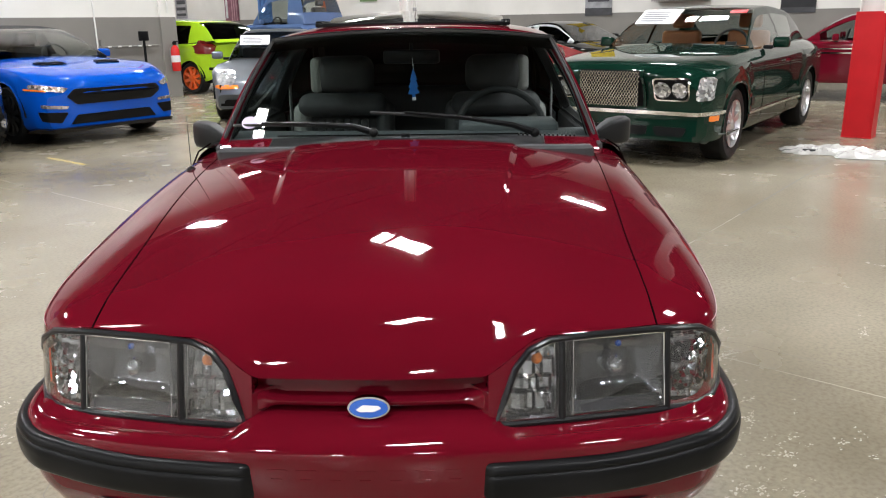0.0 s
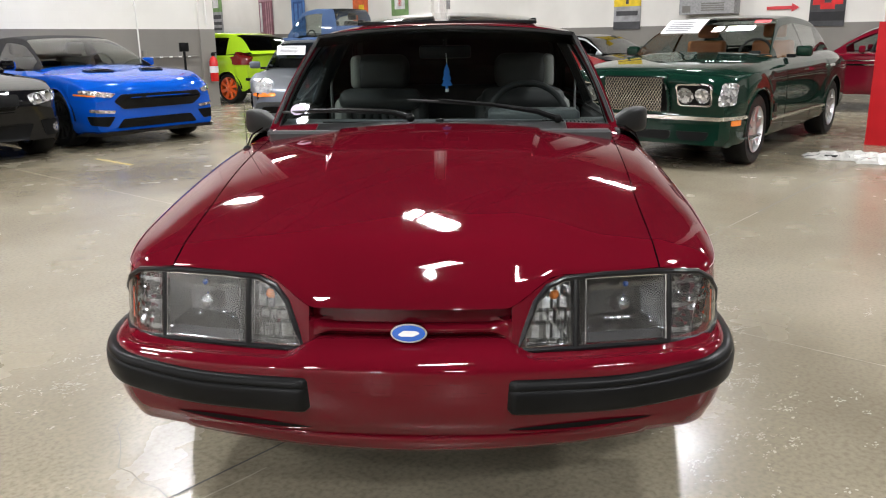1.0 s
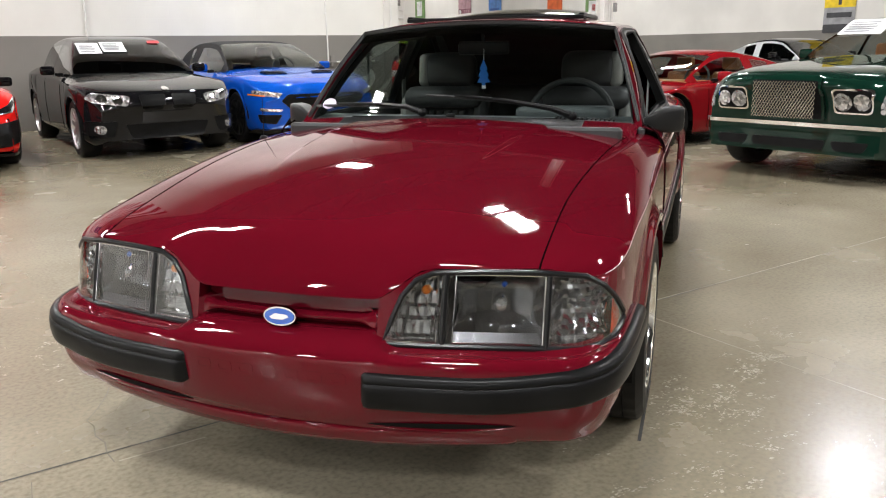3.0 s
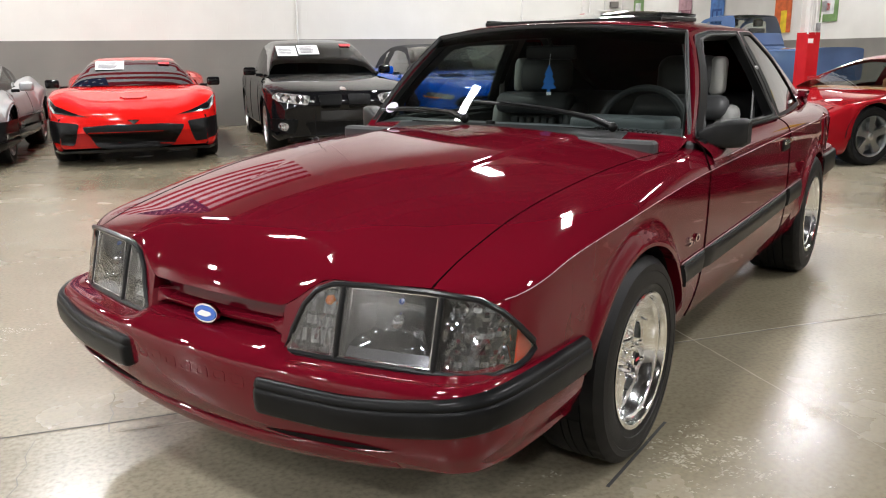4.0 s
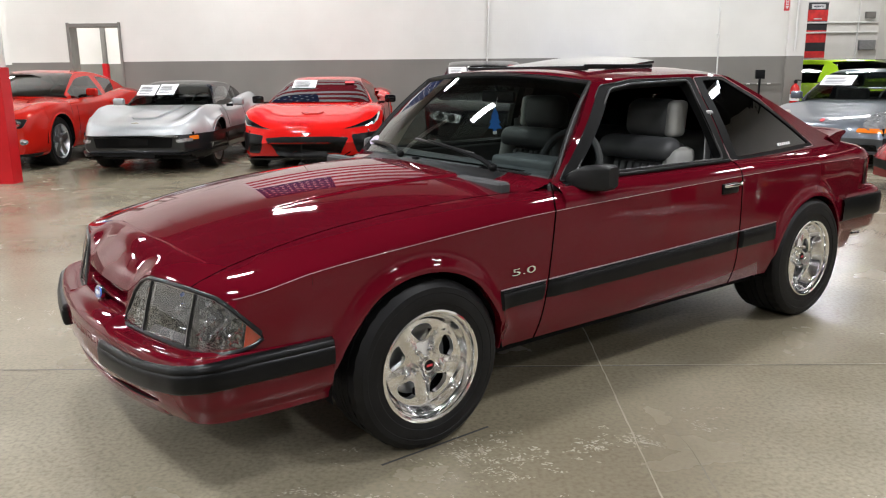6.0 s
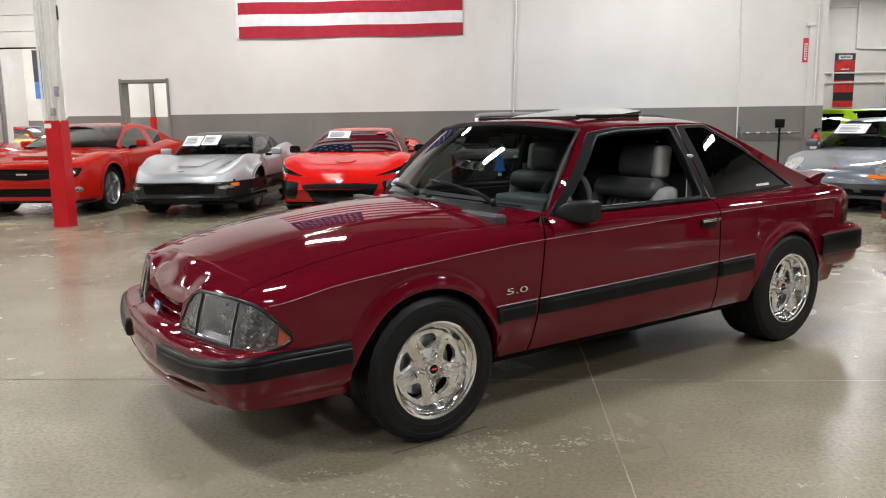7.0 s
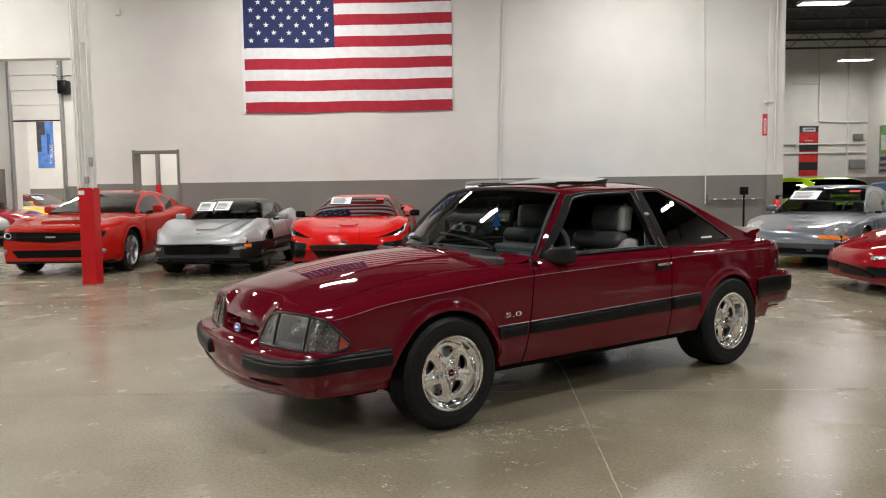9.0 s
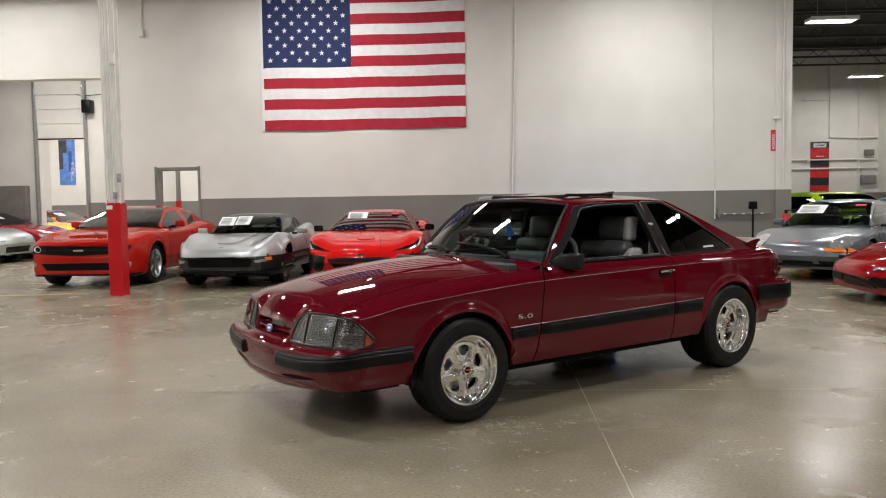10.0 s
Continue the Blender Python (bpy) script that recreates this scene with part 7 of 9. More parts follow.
        deck.append([tuple(a), tuple(a.lerp(inner, 0.5)), tuple(inner), tuple(top)])
    v, f = grid(deck)
    part("tail_deck", (v, [tuple(reversed(q)) for q in f]), red, car, "maroon tailgate lip", sharp=60)
    part("tail_panel", tail_sweep([(-0.125, 0.886), (-0.065, 0.874), (-0.022, 0.852), (0.0, 0.82), (0.0, 0.66), (-0.02, 0.60)], TAIL, TAIL_END), red, car, "maroon tail panel", sharp=60)
    part("rear_bumper", tail_sweep([(-0.09, 0.640), (-0.03, 0.636), (-0.006, 0.620), (0.0, 0.58), (-0.004, 0.50), (-0.018, 0.42), (-0.05, 0.385), (-0.2, 0.38)], RBUMP, RBUMP_END), red, car, "maroon rear bumper cover", sharp=60)
    part("rear_strip", tail_sweep([(-0.014, 0.490), (0.006, 0.493), (0.015, 0.508), (0.017, 0.585), (0.012, 0.603), (-0.004, 0.606)], RBUMP, RBUMP_END), M["trim"], car, "black rear bumper strip", sharp=50)
    ta = TAIL_LEN(0.42)
    tl_pts = [[tuple((lambda q, n: Vector((q.x - n.x * 0.004, q.y - n.y * 0.004, z)))(*TAIL(lerp(ta, TAIL_END - 0.06, i / 14)))) for z in (0.665, 0.73, 0.805)] for i in range(15)]
    v, f = grid(tl_pts)
    both("tail_lamp", (v, [tuple(reversed(q)) for q in f]), M["tail_dark"], car, "dark louvred tail lamp")
    wing = curve2([(-0.655, 3.17), (-0.50, 3.30), (0.0, 3.36), (0.50, 3.30), (0.655, 3.17)], 8)
    rws = []
    for p in wing:
        rws.append([(p.x, p.y - 0.19, 0.930), (p.x, p.y - 0.10, 0.953), (p.x, p.y - 0.02, 0.962), (p.x, p.y + 0.014, 0.957), (p.x, p.y + 0.010, 0.944), (p.x, p.y - 0.03, 0.925), (p.x, p.y - 0.05, 0.87)])
    part("spoiler", grid(rws), red, car, "small maroon tail spoiler", sharp=50)
    both("spoiler_end", (rws[-1], [tuple(range(7))]), red, car)
    both("exhaust_tip", tube([(0.60, 2.96, 0.352), (0.63, 3.15, 0.352), (0.67, 3.40, 0.345)], 0.030, 14), M["chrome"], car, "chrome exhaust tip")

    # side rubbing strips, badge, handle
    def strip_at(y, z, lift=0.0):
        zc = along(CREASE, y)
        low = 0.305
        for yc, z0, r in (ARCH_F, ARCH_R):
            if abs(y - yc) <= r:
                low = max(low, z0 + math.sqrt(max(0.0, r * r - (y - yc) ** 2)))
        p = lower_side(y, (z - low) / max(1e-6, zc - low))
        return Vector((p.x + lift, p.y, z))

    for y0, y1 in ((0.315, 0.548), (0.562, 1.880), (1.893, 2.208)):
        rws = []
        for i in range(29):
            y = lerp(y0, y1, i / 28)
            e = min(1.0, min(i, 28 - i) / 1.0)
            z0, z1 = 0.473 + 0.010 * y, 0.543 + 0.014 * y
            rws.append([tuple(strip_at(y, lerp(z0, z1, t), l * e)) for t, l in ((0, -0.002), (0.03, 0.010), (0.5, 0.014), (0.80, 0.013), (0.86, 0.009), (0.92, 0.012), (0.98, 0.009), (1, -0.002))])
        v, f = grid(rws)
        both("rubbing_strip", (v, [tuple(reversed(q)) for q in f]), M["trim"], car, "black side rubbing strip", sharp=50)
        # pale thread along the strip's top edge, drawn in as its highlight
        both("strip_highlight", tube([strip_at(lerp(y0, y1, i / 28), 0.5445 + 0.014 * lerp(y0, y1, i / 28), 0.004) for i in range(29)], 0.0022, 5), M["pinstripe"], car)
    for sgn in (1, -1):
        t = text_mesh("5.0", 0.058, 0.003)
        p = strip_at(0.425, 0.596)
        b = part("engine_badge", t, M["chrome"], car, "raised bright 5.0 badge", smooth=False)
        b.matrix_basis = Matrix.Translation((sgn * (p.x + 0.004), p.y, p.z)) @ Matrix.Rotation(radians(90 * sgn), 4, "Z") @ Matrix.Rotation(radians(90), 4, "X") @ Matrix.Diagonal((1.85, 0.66, 1, 1))
        hp = strip_at(1.775, 0.775)
        hd = part("door_handle", boxes([(sgn * hp.x - 0.010, sgn * hp.x + 0.010, 1.715, 1.850, 0.752, 0.800)], 0.008, 2), M["trim"], car, "black door handle with a bright lift bar")
        part("handle_bar", boxes([(sgn * (hp.x + 0.011) - 0.004, sgn * (hp.x + 0.011) + 0.004, 1.722, 1.842, 0.782, 0.797)], 0.003, 2), M["chrome"], hd)
        part("key_lock", lathe_at((sgn * (hp.x + 0.004), 1.868, 0.792), 0.011), M["chrome"], hd)
    # door mirrors
    for sgn in (1, -1):
        sec = []
        for x, y0, y1, z0, z1 in ((0.712, 0.725, 0.79, 0.868, 0.912), (0.740, 0.728, 0.83, 0.862, 0.932), (0.772, 0.738, 0.862, 0.855, 0.950), (0.815, 0.760, 0.880, 0.852, 0.957), (0.846, 0.79, 0.884, 0.855, 0.955), (0.860, 0.82, 0.878, 0.866, 0.945)):
            o = oval((y0 + y1) / 2, (z0 + z1) / 2, (y1 - y0) / 2, (z1 - z0) / 2, 24, 5.0)
            sec.append([(sgn * x, a, b) for a, b in o] + [(sgn * x, o[0][0], o[0][1])])
        v, f = grid(sec)
        f = f + [tuple(range(len(sec[0]) - 1)), tuple(len(v) - 2 - i for i in range(len(sec[0]) - 1))]
        mm = part("door_mirror", (v, f), M["mirror_shell"], car, "dark grey plastic door mirror", sharp=60)
        part("mirror_foot", boxes([(min(sgn * 0.70, sgn * 0.75), max(sgn * 0.70, sgn * 0.75), 0.70, 0.86, 0.855, 0.885)], 0.01, 2), M["trim"], mm)
        part("mirror_glass", boxes([(min(sgn * 0.765, sgn * 0.85), max(sgn * 0.765, sgn * 0.85), 0.874, 0.882, 0.868, 0.944)], 0.003), M["chrome"], mm)
    # aerial on the right wing
    base = Vector((-0.715, 0.33, 0.838))
    aer = part("aerial", tube([base + Vector((0, 0, 0.0)), base + Vector((-0.003, 0.012, 0.19))], [0.0017, 0.0010], 6), M["trim"], car, "thin black aerial")
    part("aerial_base", lathe_at(tuple(base + Vector((0, 0, 0.006))), 0.018), M["trim"], aer)

    # wheel wells, floor and inner shell
    part("underbody", boxes([(-0.70, 0.70, -0.62, -0.40, 0.27, 0.50), (-0.42, 0.42, -0.40, 0.36, 0.24, 0.60), (-0.72, 0.72, 0.36, 2.18, 0.26, 0.34), (-0.40, 0.40, 2.18, 2.92, 0.30, 0.55), (-0.70, 0.70, 2.92, 3.30, 0.36, 0.60)]), M["dark"], car, "dark underbody", smooth=False)
    for yc, z0, r in (ARCH_F, ARCH_R):
        for sgn in (1, -1):
            arc = [[(sgn * x, yc + (r + 0.004) * math.cos(math.pi * k / 20), z0 + (r + 0.004) * math.sin(math.pi * k / 20)) for k in range(21)] + [(sgn * x, yc - r, 0.28)] for x in (0.795, 0.42)]
            part("wheel_well", grid(arc), M["dark"], car)
            part("well_back", boxes([(min(sgn * 0.42, sgn * 0.43), max(sgn * 0.42, sgn * 0.43), yc - r, yc + r, 0.26, z0 + r)]), M["dark"], car, smooth=False)
    part("engine_bay", boxes([(-0.58, 0.58, -0.70, 0.44, 0.40, 0.62)]), M["dark"], car, smooth=False)
    hero_cabin(car)
    for ob in car.children_recursive:
        if ob.matrix_basis == Matrix.Identity(4):
            for v in ob.data.vertices:
                v.co = true_size(v.co)
        else:
            ob.matrix_basis.translation = true_size(ob.matrix_basis.translation)
    hero_wheels(car)
    return car


def outline_cut(outline, a0, a1):
    """The part of a closed outline between two values of its first coordinate."""
    def clip(pts, keep, at):
        out = []
        for i in range(len(pts)):
            p, q = pts[i - 1], pts[i]
            if keep(p) != keep(q):
                t = (at - p[0]) / (q[0] - p[0])
                out.append((at, lerp(p[1], q[1], t)))
            if keep(q):
                out.append(q)
        return out

    pts = clip(outline, lambda p: p[0] >= a0, a0)
    return clip(pts, lambda p: p[0] <= a1, a1) if pts else pts


def lathe_at(c, r):
    v, f = [], []
    n, m = 12, 7
    for j in range(m):
        b = math.pi * j / (m - 1)
        for i in range(n):
            a = 2 * math.pi * i / n
            v.append((c[0] + r * math.sin(b) * math.cos(a), c[1] + r * math.sin(b) * math.sin(a), c[2] + r * math.cos(b)))
    for j in range(m - 1):
        for i in range(n):
            f.append((j * n + i, (j + 1) * n + i, (j + 1) * n + (i + 1) % n, j * n + (i + 1) % n))
    return v, f


def pad(x0, x1, y0, y1, z0, z1, b=0.04, lean=0.0, n=3):
    """A padded block, leaned back with height."""
    bm = boxes([(x0, x1, y0, y1, z0, z1)], b, n)
    for v in bm.verts:
        v.co.y += lean * (v.co.z - z0)
    return bm


def hero_cabin(car):
    lea, cab = M["leather"], M["cabin"]
    part("cabin_floor", boxes([(-0.70, 0.70, 0.46, 2.75, 0.33, 0.37), (-0.12, 0.12, 0.70, 2.2, 0.36, 0.58), (-0.69, 0.69, 2.18, 2.98, 0.36, 0.76), (-0.66, 0.66, 0.44, 0.50, 0.36, 0.90)], 0.01), cab, car, "dark cabin floor and console", smooth=False)
    dash = curve2([(0.60, 0.885), (0.72, 0.905), (0.86, 0.905), (0.955, 0.885), (0.985, 0.84), (0.96, 0.74), (0.90, 0.62)], 4)
    rws = [[(x, p.x - 0.05 * (abs(x) / 0.68) ** 2 * -1.0, p.y) for p in dash] for x in [-0.69 + 1.38 * i / 16 for i in range(17)]]
    db = part("dashboard", grid(rws), M["dash"], car, "dark grey dashboard", sharp=60)
    part("binnacle", boxes([(0.19, 0.58, 0.80, 0.99, 0.885, 0.945)], 0.02, 3), M["dash"], db)
    part("defroster_slot", boxes([(-0.5, 0.5, 0.70, 0.715, 0.906, 0.910)]), M["dark"], db, smooth=False)
    sw = steering_wheel(car, 0.37, 1.13, 0.868, 0.185)
    for sx in (0.37, -0.37):
        s = part("front_seat", pad(sx - 0.25, sx + 0.25, 1.30, 1.78, 0.40, 0.56, 0.05), lea, car, "grey leather bucket seat with pale bolsters")
        part("backrest", pad(sx - 0.18, sx + 0.18, 1.58, 1.72, 0.52, 0.97, 0.05, 0.28), lea, s)
        for i in range(6):
            x = sx - 0.105 + 0.042 * i
            part("pleat", pad(x - 0.018, x + 0.018, 1.555, 1.59, 0.60, 0.87, 0.012, 0.28, 2), M["leather"], s)
        part("top_roll", pad(sx - 0.215, sx + 0.215, 1.575, 1.72, 0.885, 0.995, 0.05, 0.28), lea, s)
        for sg in (1, -1):
            part("bolster", pad(min(sx + sg * 0.16, sx + sg * 0.245), max(sx + sg * 0.16, sx + sg * 0.245), 1.52, 1.71, 0.53, 0.95, 0.045, 0.28), M["pale_leather"] if sg * sx > 0 else lea, s, "padded side bolster")
            part("seat_bolster", pad(min(sx + sg * 0.17, sx + sg * 0.27), max(sx + sg * 0.17, sx + sg * 0.27), 1.28, 1.72, 0.44, 0.60, 0.045), lea, s)
        hr = part("headrest", pad(sx - 0.145, sx + 0.145, 1.705, 1.835, 0.985, 1.175, 0.06, 0.12, 4), lea, s)
        part("headrest_side", pad(min(sx + math.copysign(0.10, sx), sx + math.copysign(0.165, sx)), max(sx + math.copysign(0.10, sx), sx + math.copysign(0.165, sx)), 1.710, 1.830, 0.99, 1.17, 0.03, 0.12), M["pale_leather"], hr)
        belt = part("seat_belt", boxes([(math.copysign(0.655, sx) - 0.004, math.copysign(0.655, sx) + 0.004, 1.800, 1.850, 0.55, 1.12)], 0.002), M["belt"], car, "pale grey seat belt")
        part("belt_guide", boxes([(math.copysign(0.645, sx) - 0.012, math.copysign(0.645, sx) + 0.012, 1.795, 1.845, 1.075, 1.125)], 0.006, 2), M["white_plastic"], belt, "chrome belt guide")
    part("rear_seat", pad(-0.60, 0.60, 2.10, 2.26, 0.62, 0.98, 0.05, 0.35), lea, car, "dark grey rear bench")
    for sgn in (1, -1):
        dp = part("door_card", boxes([(min(sgn * 0.695, sgn * 0.725), max(sgn * 0.695, sgn * 0.725), 0.64, 1.87, 0.36, 0.885)], 0.01), cab, car, "dark inner door panel", smooth=False)
        part("armrest", pad(min(sgn * 0.64, sgn * 0.70), max(sgn * 0.64, sgn * 0.70), 1.15, 1.70, 0.60, 0.68, 0.02), cab, dp)
        part("quarter_trim", boxes([(min(sgn * 0.66, sgn * 0.69), max(sgn * 0.66, sgn * 0.69), 1.89, 2.95, 0.40, 0.875)], 0.01), cab, car, smooth=False)
    rv = part("rear_view_mirror", boxes([(-0.115, 0.115, 1.02, 1.045, 1.165, 1.225)], 0.012, 2), M["trim"], car, "black rear-view mirror")
    part("mirror_stem", tube([(0, 1.03, 1.22), (0, 1.0, 1.27)], 0.008, 8), M["trim"], rv)
    # paper tree hung from the mirror
    tree = [(-0.008, -0.058), (0.008, -0.058), (0.008, -0.045), (0.034, -0.042), (0.018, -0.018), (0.028, -0.015), (0.013, 0.012), (0.020, 0.016), (0.0, 0.060), (-0.020, 0.016), (-0.013, 0.012), (-0.028, -0.015), (-0.018, -0.018), (-0.034, -0.042), (-0.008, -0.045)]
    ca, sa = math.cos(radians(48)), math.sin(radians(48))
    fr = part("air_freshener", plate(tree, lambda a, b: Vector((0.008 + a * ca, 1.0 + a * sa, 1.085 + b)), lambda a, b: Vector((sa, -ca, 0)), 0.002), M["tree_blue"], car, "blue paper tree air freshener", smooth=False)
    part("string", tube([(0.008, 1.0, 1.143), (0.004, 1.02, 1.19)], 0.0012, 5), M["white_plastic"], fr)
    part("freshener_tag", plate([(-0.010, -0.056), (0.010, -0.056), (0.010, -0.070), (-0.010, -0.070)], lambda a, b: Vector((0.009 + a * ca, 0.999 + a * sa, 1.085 + b)), lambda a, b: Vector((sa, -ca, 0)), 0.002), M["white_plastic"], fr, smooth=False)
    # round permit sticker low on the screen
    c = glass_base(-0.60) + Vector((0, 0.035, 0.055))
    part("round_sticker", plate(oval(0, 0, 0.030, 0.030, 20), lambda a, b: c + Vector((a, b * 0.70, b * 0.72)), lambda a, b: Vector((0, -0.7, 0.7)), 0.001), M["sticker"], car, "pale lilac round sticker", smooth=False)


def hero_wheels(car):
    for sgn in (1, -1):
        for y, r, w, rim_r, dish, xf in ((0.0, 0.317, 0.225, 0.204, 0.060, 0.868), (2.556, 0.328, 0.285, 0.204, 0.085, 0.876)):
            h = w / 2
            n = 96
            prof = [(rim_r * 0.97, -h + 0.01), (rim_r * 1.03, -h + 0.004), (r * 0.80, -h - 0.004), (r * 0.92, -h), (r * 0.972, -h + 0.014)]
            lanes = [-0.86, -0.50, -0.46, -0.14, -0.10, 0.10, 0.14, 0.46, 0.50, 0.86]
            tread = []
            for i, q in enumerate(lanes):
                tread.append((r - 0.002 * abs(q) ** 3, q * h * 0.94))
                if i in (1, 3, 5, 7) and i + 1 < len(lanes):
                    tread += [(r - 0.008, q * h * 0.94 + 0.0005), (r - 0.008, lanes[i + 1] * h * 0.94 - 0.0005)]
            prof += tread + [(r * 0.972, h - 0.014), (r * 0.92, h), (r * 0.86, h + 0.003), (r * 0.855, h + 0.0015), (r * 0.80, h + 0.004), (r * 0.74, h + 0.003), (r * 0.735, h + 0.0005), (rim_r * 1.03, h - 0.004), (rim_r * 0.97, h - 0.012)]
            vs, fs = lathe(prof, n)
            k = len(prof)
            for i in range(n):
                if i % 3 == 0:
                    for j in range(k):
                        if abs(prof[j][1]) > h * 0.45 and abs(prof[j][1]) < h * 0.9 and prof[j][0] > r * 0.975:
                            q = vs[i * k + j]
                            s_ = (r - 0.0045) / math.hypot(q[1], q[2])
                            vs[i * k + j] = (q[0], q[1] * s_, q[2] * s_)
            wh = part("wheel", (vs, fs), M["rubber"], car, "black tyre on a polished five-spoke drag wheel", sharp=25, m=pose(sgn * (xf - h), y, r, 0 if sgn > 0 else 0, 0, 0 if sgn > 0 else 180))
            f = h - 0.004
            rp = [(rim_r * 0.985, f - 0.006), (rim_r * 1.025, f - 0.001), (rim_r * 1.03, f + 0.004), (rim_r * 1.0, f + 0.006), (rim_r * 0.965, f + 0.003), (rim_r * 0.945, f - 0.004), (rim_r * 0.935, f - 0.016), (rim_r * 0.90, f - 0.020), (rim_r * 0.885, f - 0.026), (rim_r * 0.845, f - dish * 0.80), (rim_r * 0.79, f - dish - 0.002), (rim_r * 0.785, f - dish - 0.03), (rim_r * 0.85, -h + 0.02)]
            part("rim", lathe(rp, 72), M["alloy"], wh, "polished rim lip", sharp=35)
            # face with five windows
            fd = f - dish
            R = rim_r * 0.80
            holes = []
            for i in range(5):
                a = 2 * math.pi * i / 5 + math.pi / 2
                t = [(0.50, -0.14), (0.50, 0.14), (0.80, 0.385), (0.885, 0.22), (0.90, 0.0), (0.885, -0.22), (0.80, -0.385)]
                pts = []
                for rr, da in t:
                    pts.append((R * rr * math.cos(a + da), R * rr * math.sin(a + da)))
                holes.append(rounded(pts, 0.008, 3))
            def face(a, b, fd=fd, R=R):
                q = math.hypot(a, b) / R
                ang = math.atan2(b, a) - math.pi / 2
                ridge = max(0.0, -math.cos(5 * ang)) ** 2 * 0.013 * (1 - abs(q - 0.5) * 1.2 if abs(q - 0.5) < 0.8 else 0)
                return Vector((fd + 0.022 * (1 - smooth01(q / 0.62)) + ridge + 0.004 * smooth01((q - 0.8) / 0.2), a, b))
            disc = [(R * math.cos(2 * math.pi * i / 60), R * math.sin(2 * math.pi * i / 60)) for i in range(60)]
            part("spokes", plate(disc, face, lambda a, b: Vector((1, 0, 0)), 0.022, holes, 0.018), M["spun_alloy"], wh, "polished five-spoke centre", sharp=35)
            cap = part("centre_cap", lathe([(0.0, fd + 0.045), (0.022, fd + 0.045), (0.024, fd + 0.040), (0.027, fd + 0.041), (0.029, fd + 0.036), (0.031, fd + 0.010)], 28), M["alloy"], wh)
            part("cap_face", lathe([(0.0, fd + 0.0465), (0.020, fd + 0.0460), (0.021, fd + 0.044)], 24), M["dark"], cap, "black cap insert")
            part("cap_mark", boxes([(fd + 0.046, fd + 0.0475, -0.012, 0.012, -0.004, 0.004)]), M["tag_red"], cap, smooth=False)
            for i in range(5):
                a = 2 * math.pi * (i + 0.5) / 5 + math.pi / 2
                c, s_ = 0.056 * math.cos(a), 0.056 * math.sin(a)
                v, fc = lathe([(0.0, fd + 0.046), (0.006, fd + 0.046), (0.0095, fd + 0.040), (0.0095, fd + 0.012), (0.013, fd + 0.010)], 12)
                part("lug_nut", ([(p[0], p[1] + c, p[2] + s_) for p in v], fc), M["chrome"], wh)
            part("brake_disc", lathe([(0.0, fd - 0.05), (0.135, fd - 0.05), (0.135, fd - 0.065)], 32), M["dull_alloy"], wh, "dull brake disc")
            part("drum", lathe([(0.0, fd - 0.075), (rim_r * 0.86, fd - 0.075)], 32), M["dark"], wh)
            part("valve", tube([(fd + 0.012, R * 0.90 * math.cos(0.7), R * 0.90 * math.sin(0.7)), (fd + 0.034, R * 0.86 * math.cos(0.7), R * 0.86 * math.sin(0.7))], 0.0035, 6), M["chrome"], wh)


M["pinstripe"] = material("bright_moulding", (0.38, 0.26, 0.27), 0.3, 0.2)
M["bezel"] = material("lamp_bezel", (0.006, 0.006, 0.007), 0.30, spec=0.3)
M["cowl"] = mottled(material("satin_black_paint", rough=0.35, spec=0.2), (0.007, 0.0073, 0.0077), (0.012, 0.0125, 0.013), 5, bump=0.05, bump_scale=300, rough=(0.45, 0.6))
M["dash"] = mottled(material("grey_dash_vinyl", rough=0.55), (0.085, 0.093, 0.097), (0.110, 0.119, 0.123), 10, bump=0.15, bump_scale=350)
M["mirror_shell"] = mottled(material("grey_mirror_plastic", rough=0.45, spec=0.25), (0.007, 0.0073, 0.0077), (0.011, 0.0115, 0.012), 10, bump=0.06, bump_scale=350, rough=(0.36, 0.5))
M["marker"] = material("orange_red_reflector", (0.70, 0.06, 0.015), 0.2, coat=1.0)
M["tail_dark"] = material("dark_tail_lens", (0.03, 0.004, 0.005), 0.15, coat=1.0)
M["sunroof"] = material("sunroof_glass", (0.010, 0.011, 0.012), 0.04, coat=1.0)
M["lamp_shelf"] = material("lamp_shelf", (0.06, 0.06, 0.065), 0.25, 0.4)
M["belt"] = material("grey_webbing", (0.30, 0.30, 0.30), 0.8)
M["sticker"] = material("lilac_sticker", (0.55, 0.48, 0.62), 0.5)


M["lamp_bowl"] = mottled(material("silvered_reflector", rough=0.12, metal=1.0), (0.17, 0.175, 0.185), (0.34, 0.35, 0.365), 18, rough=(0.02, 0.09))
M["lamp_facets"] = mottled(material("faceted_silver", rough=0.08, metal=1.0), (0.60, 0.61, 0.62), (0.80, 0.81, 0.82), 60, rough=(0.04, 0.12))
hero_car()


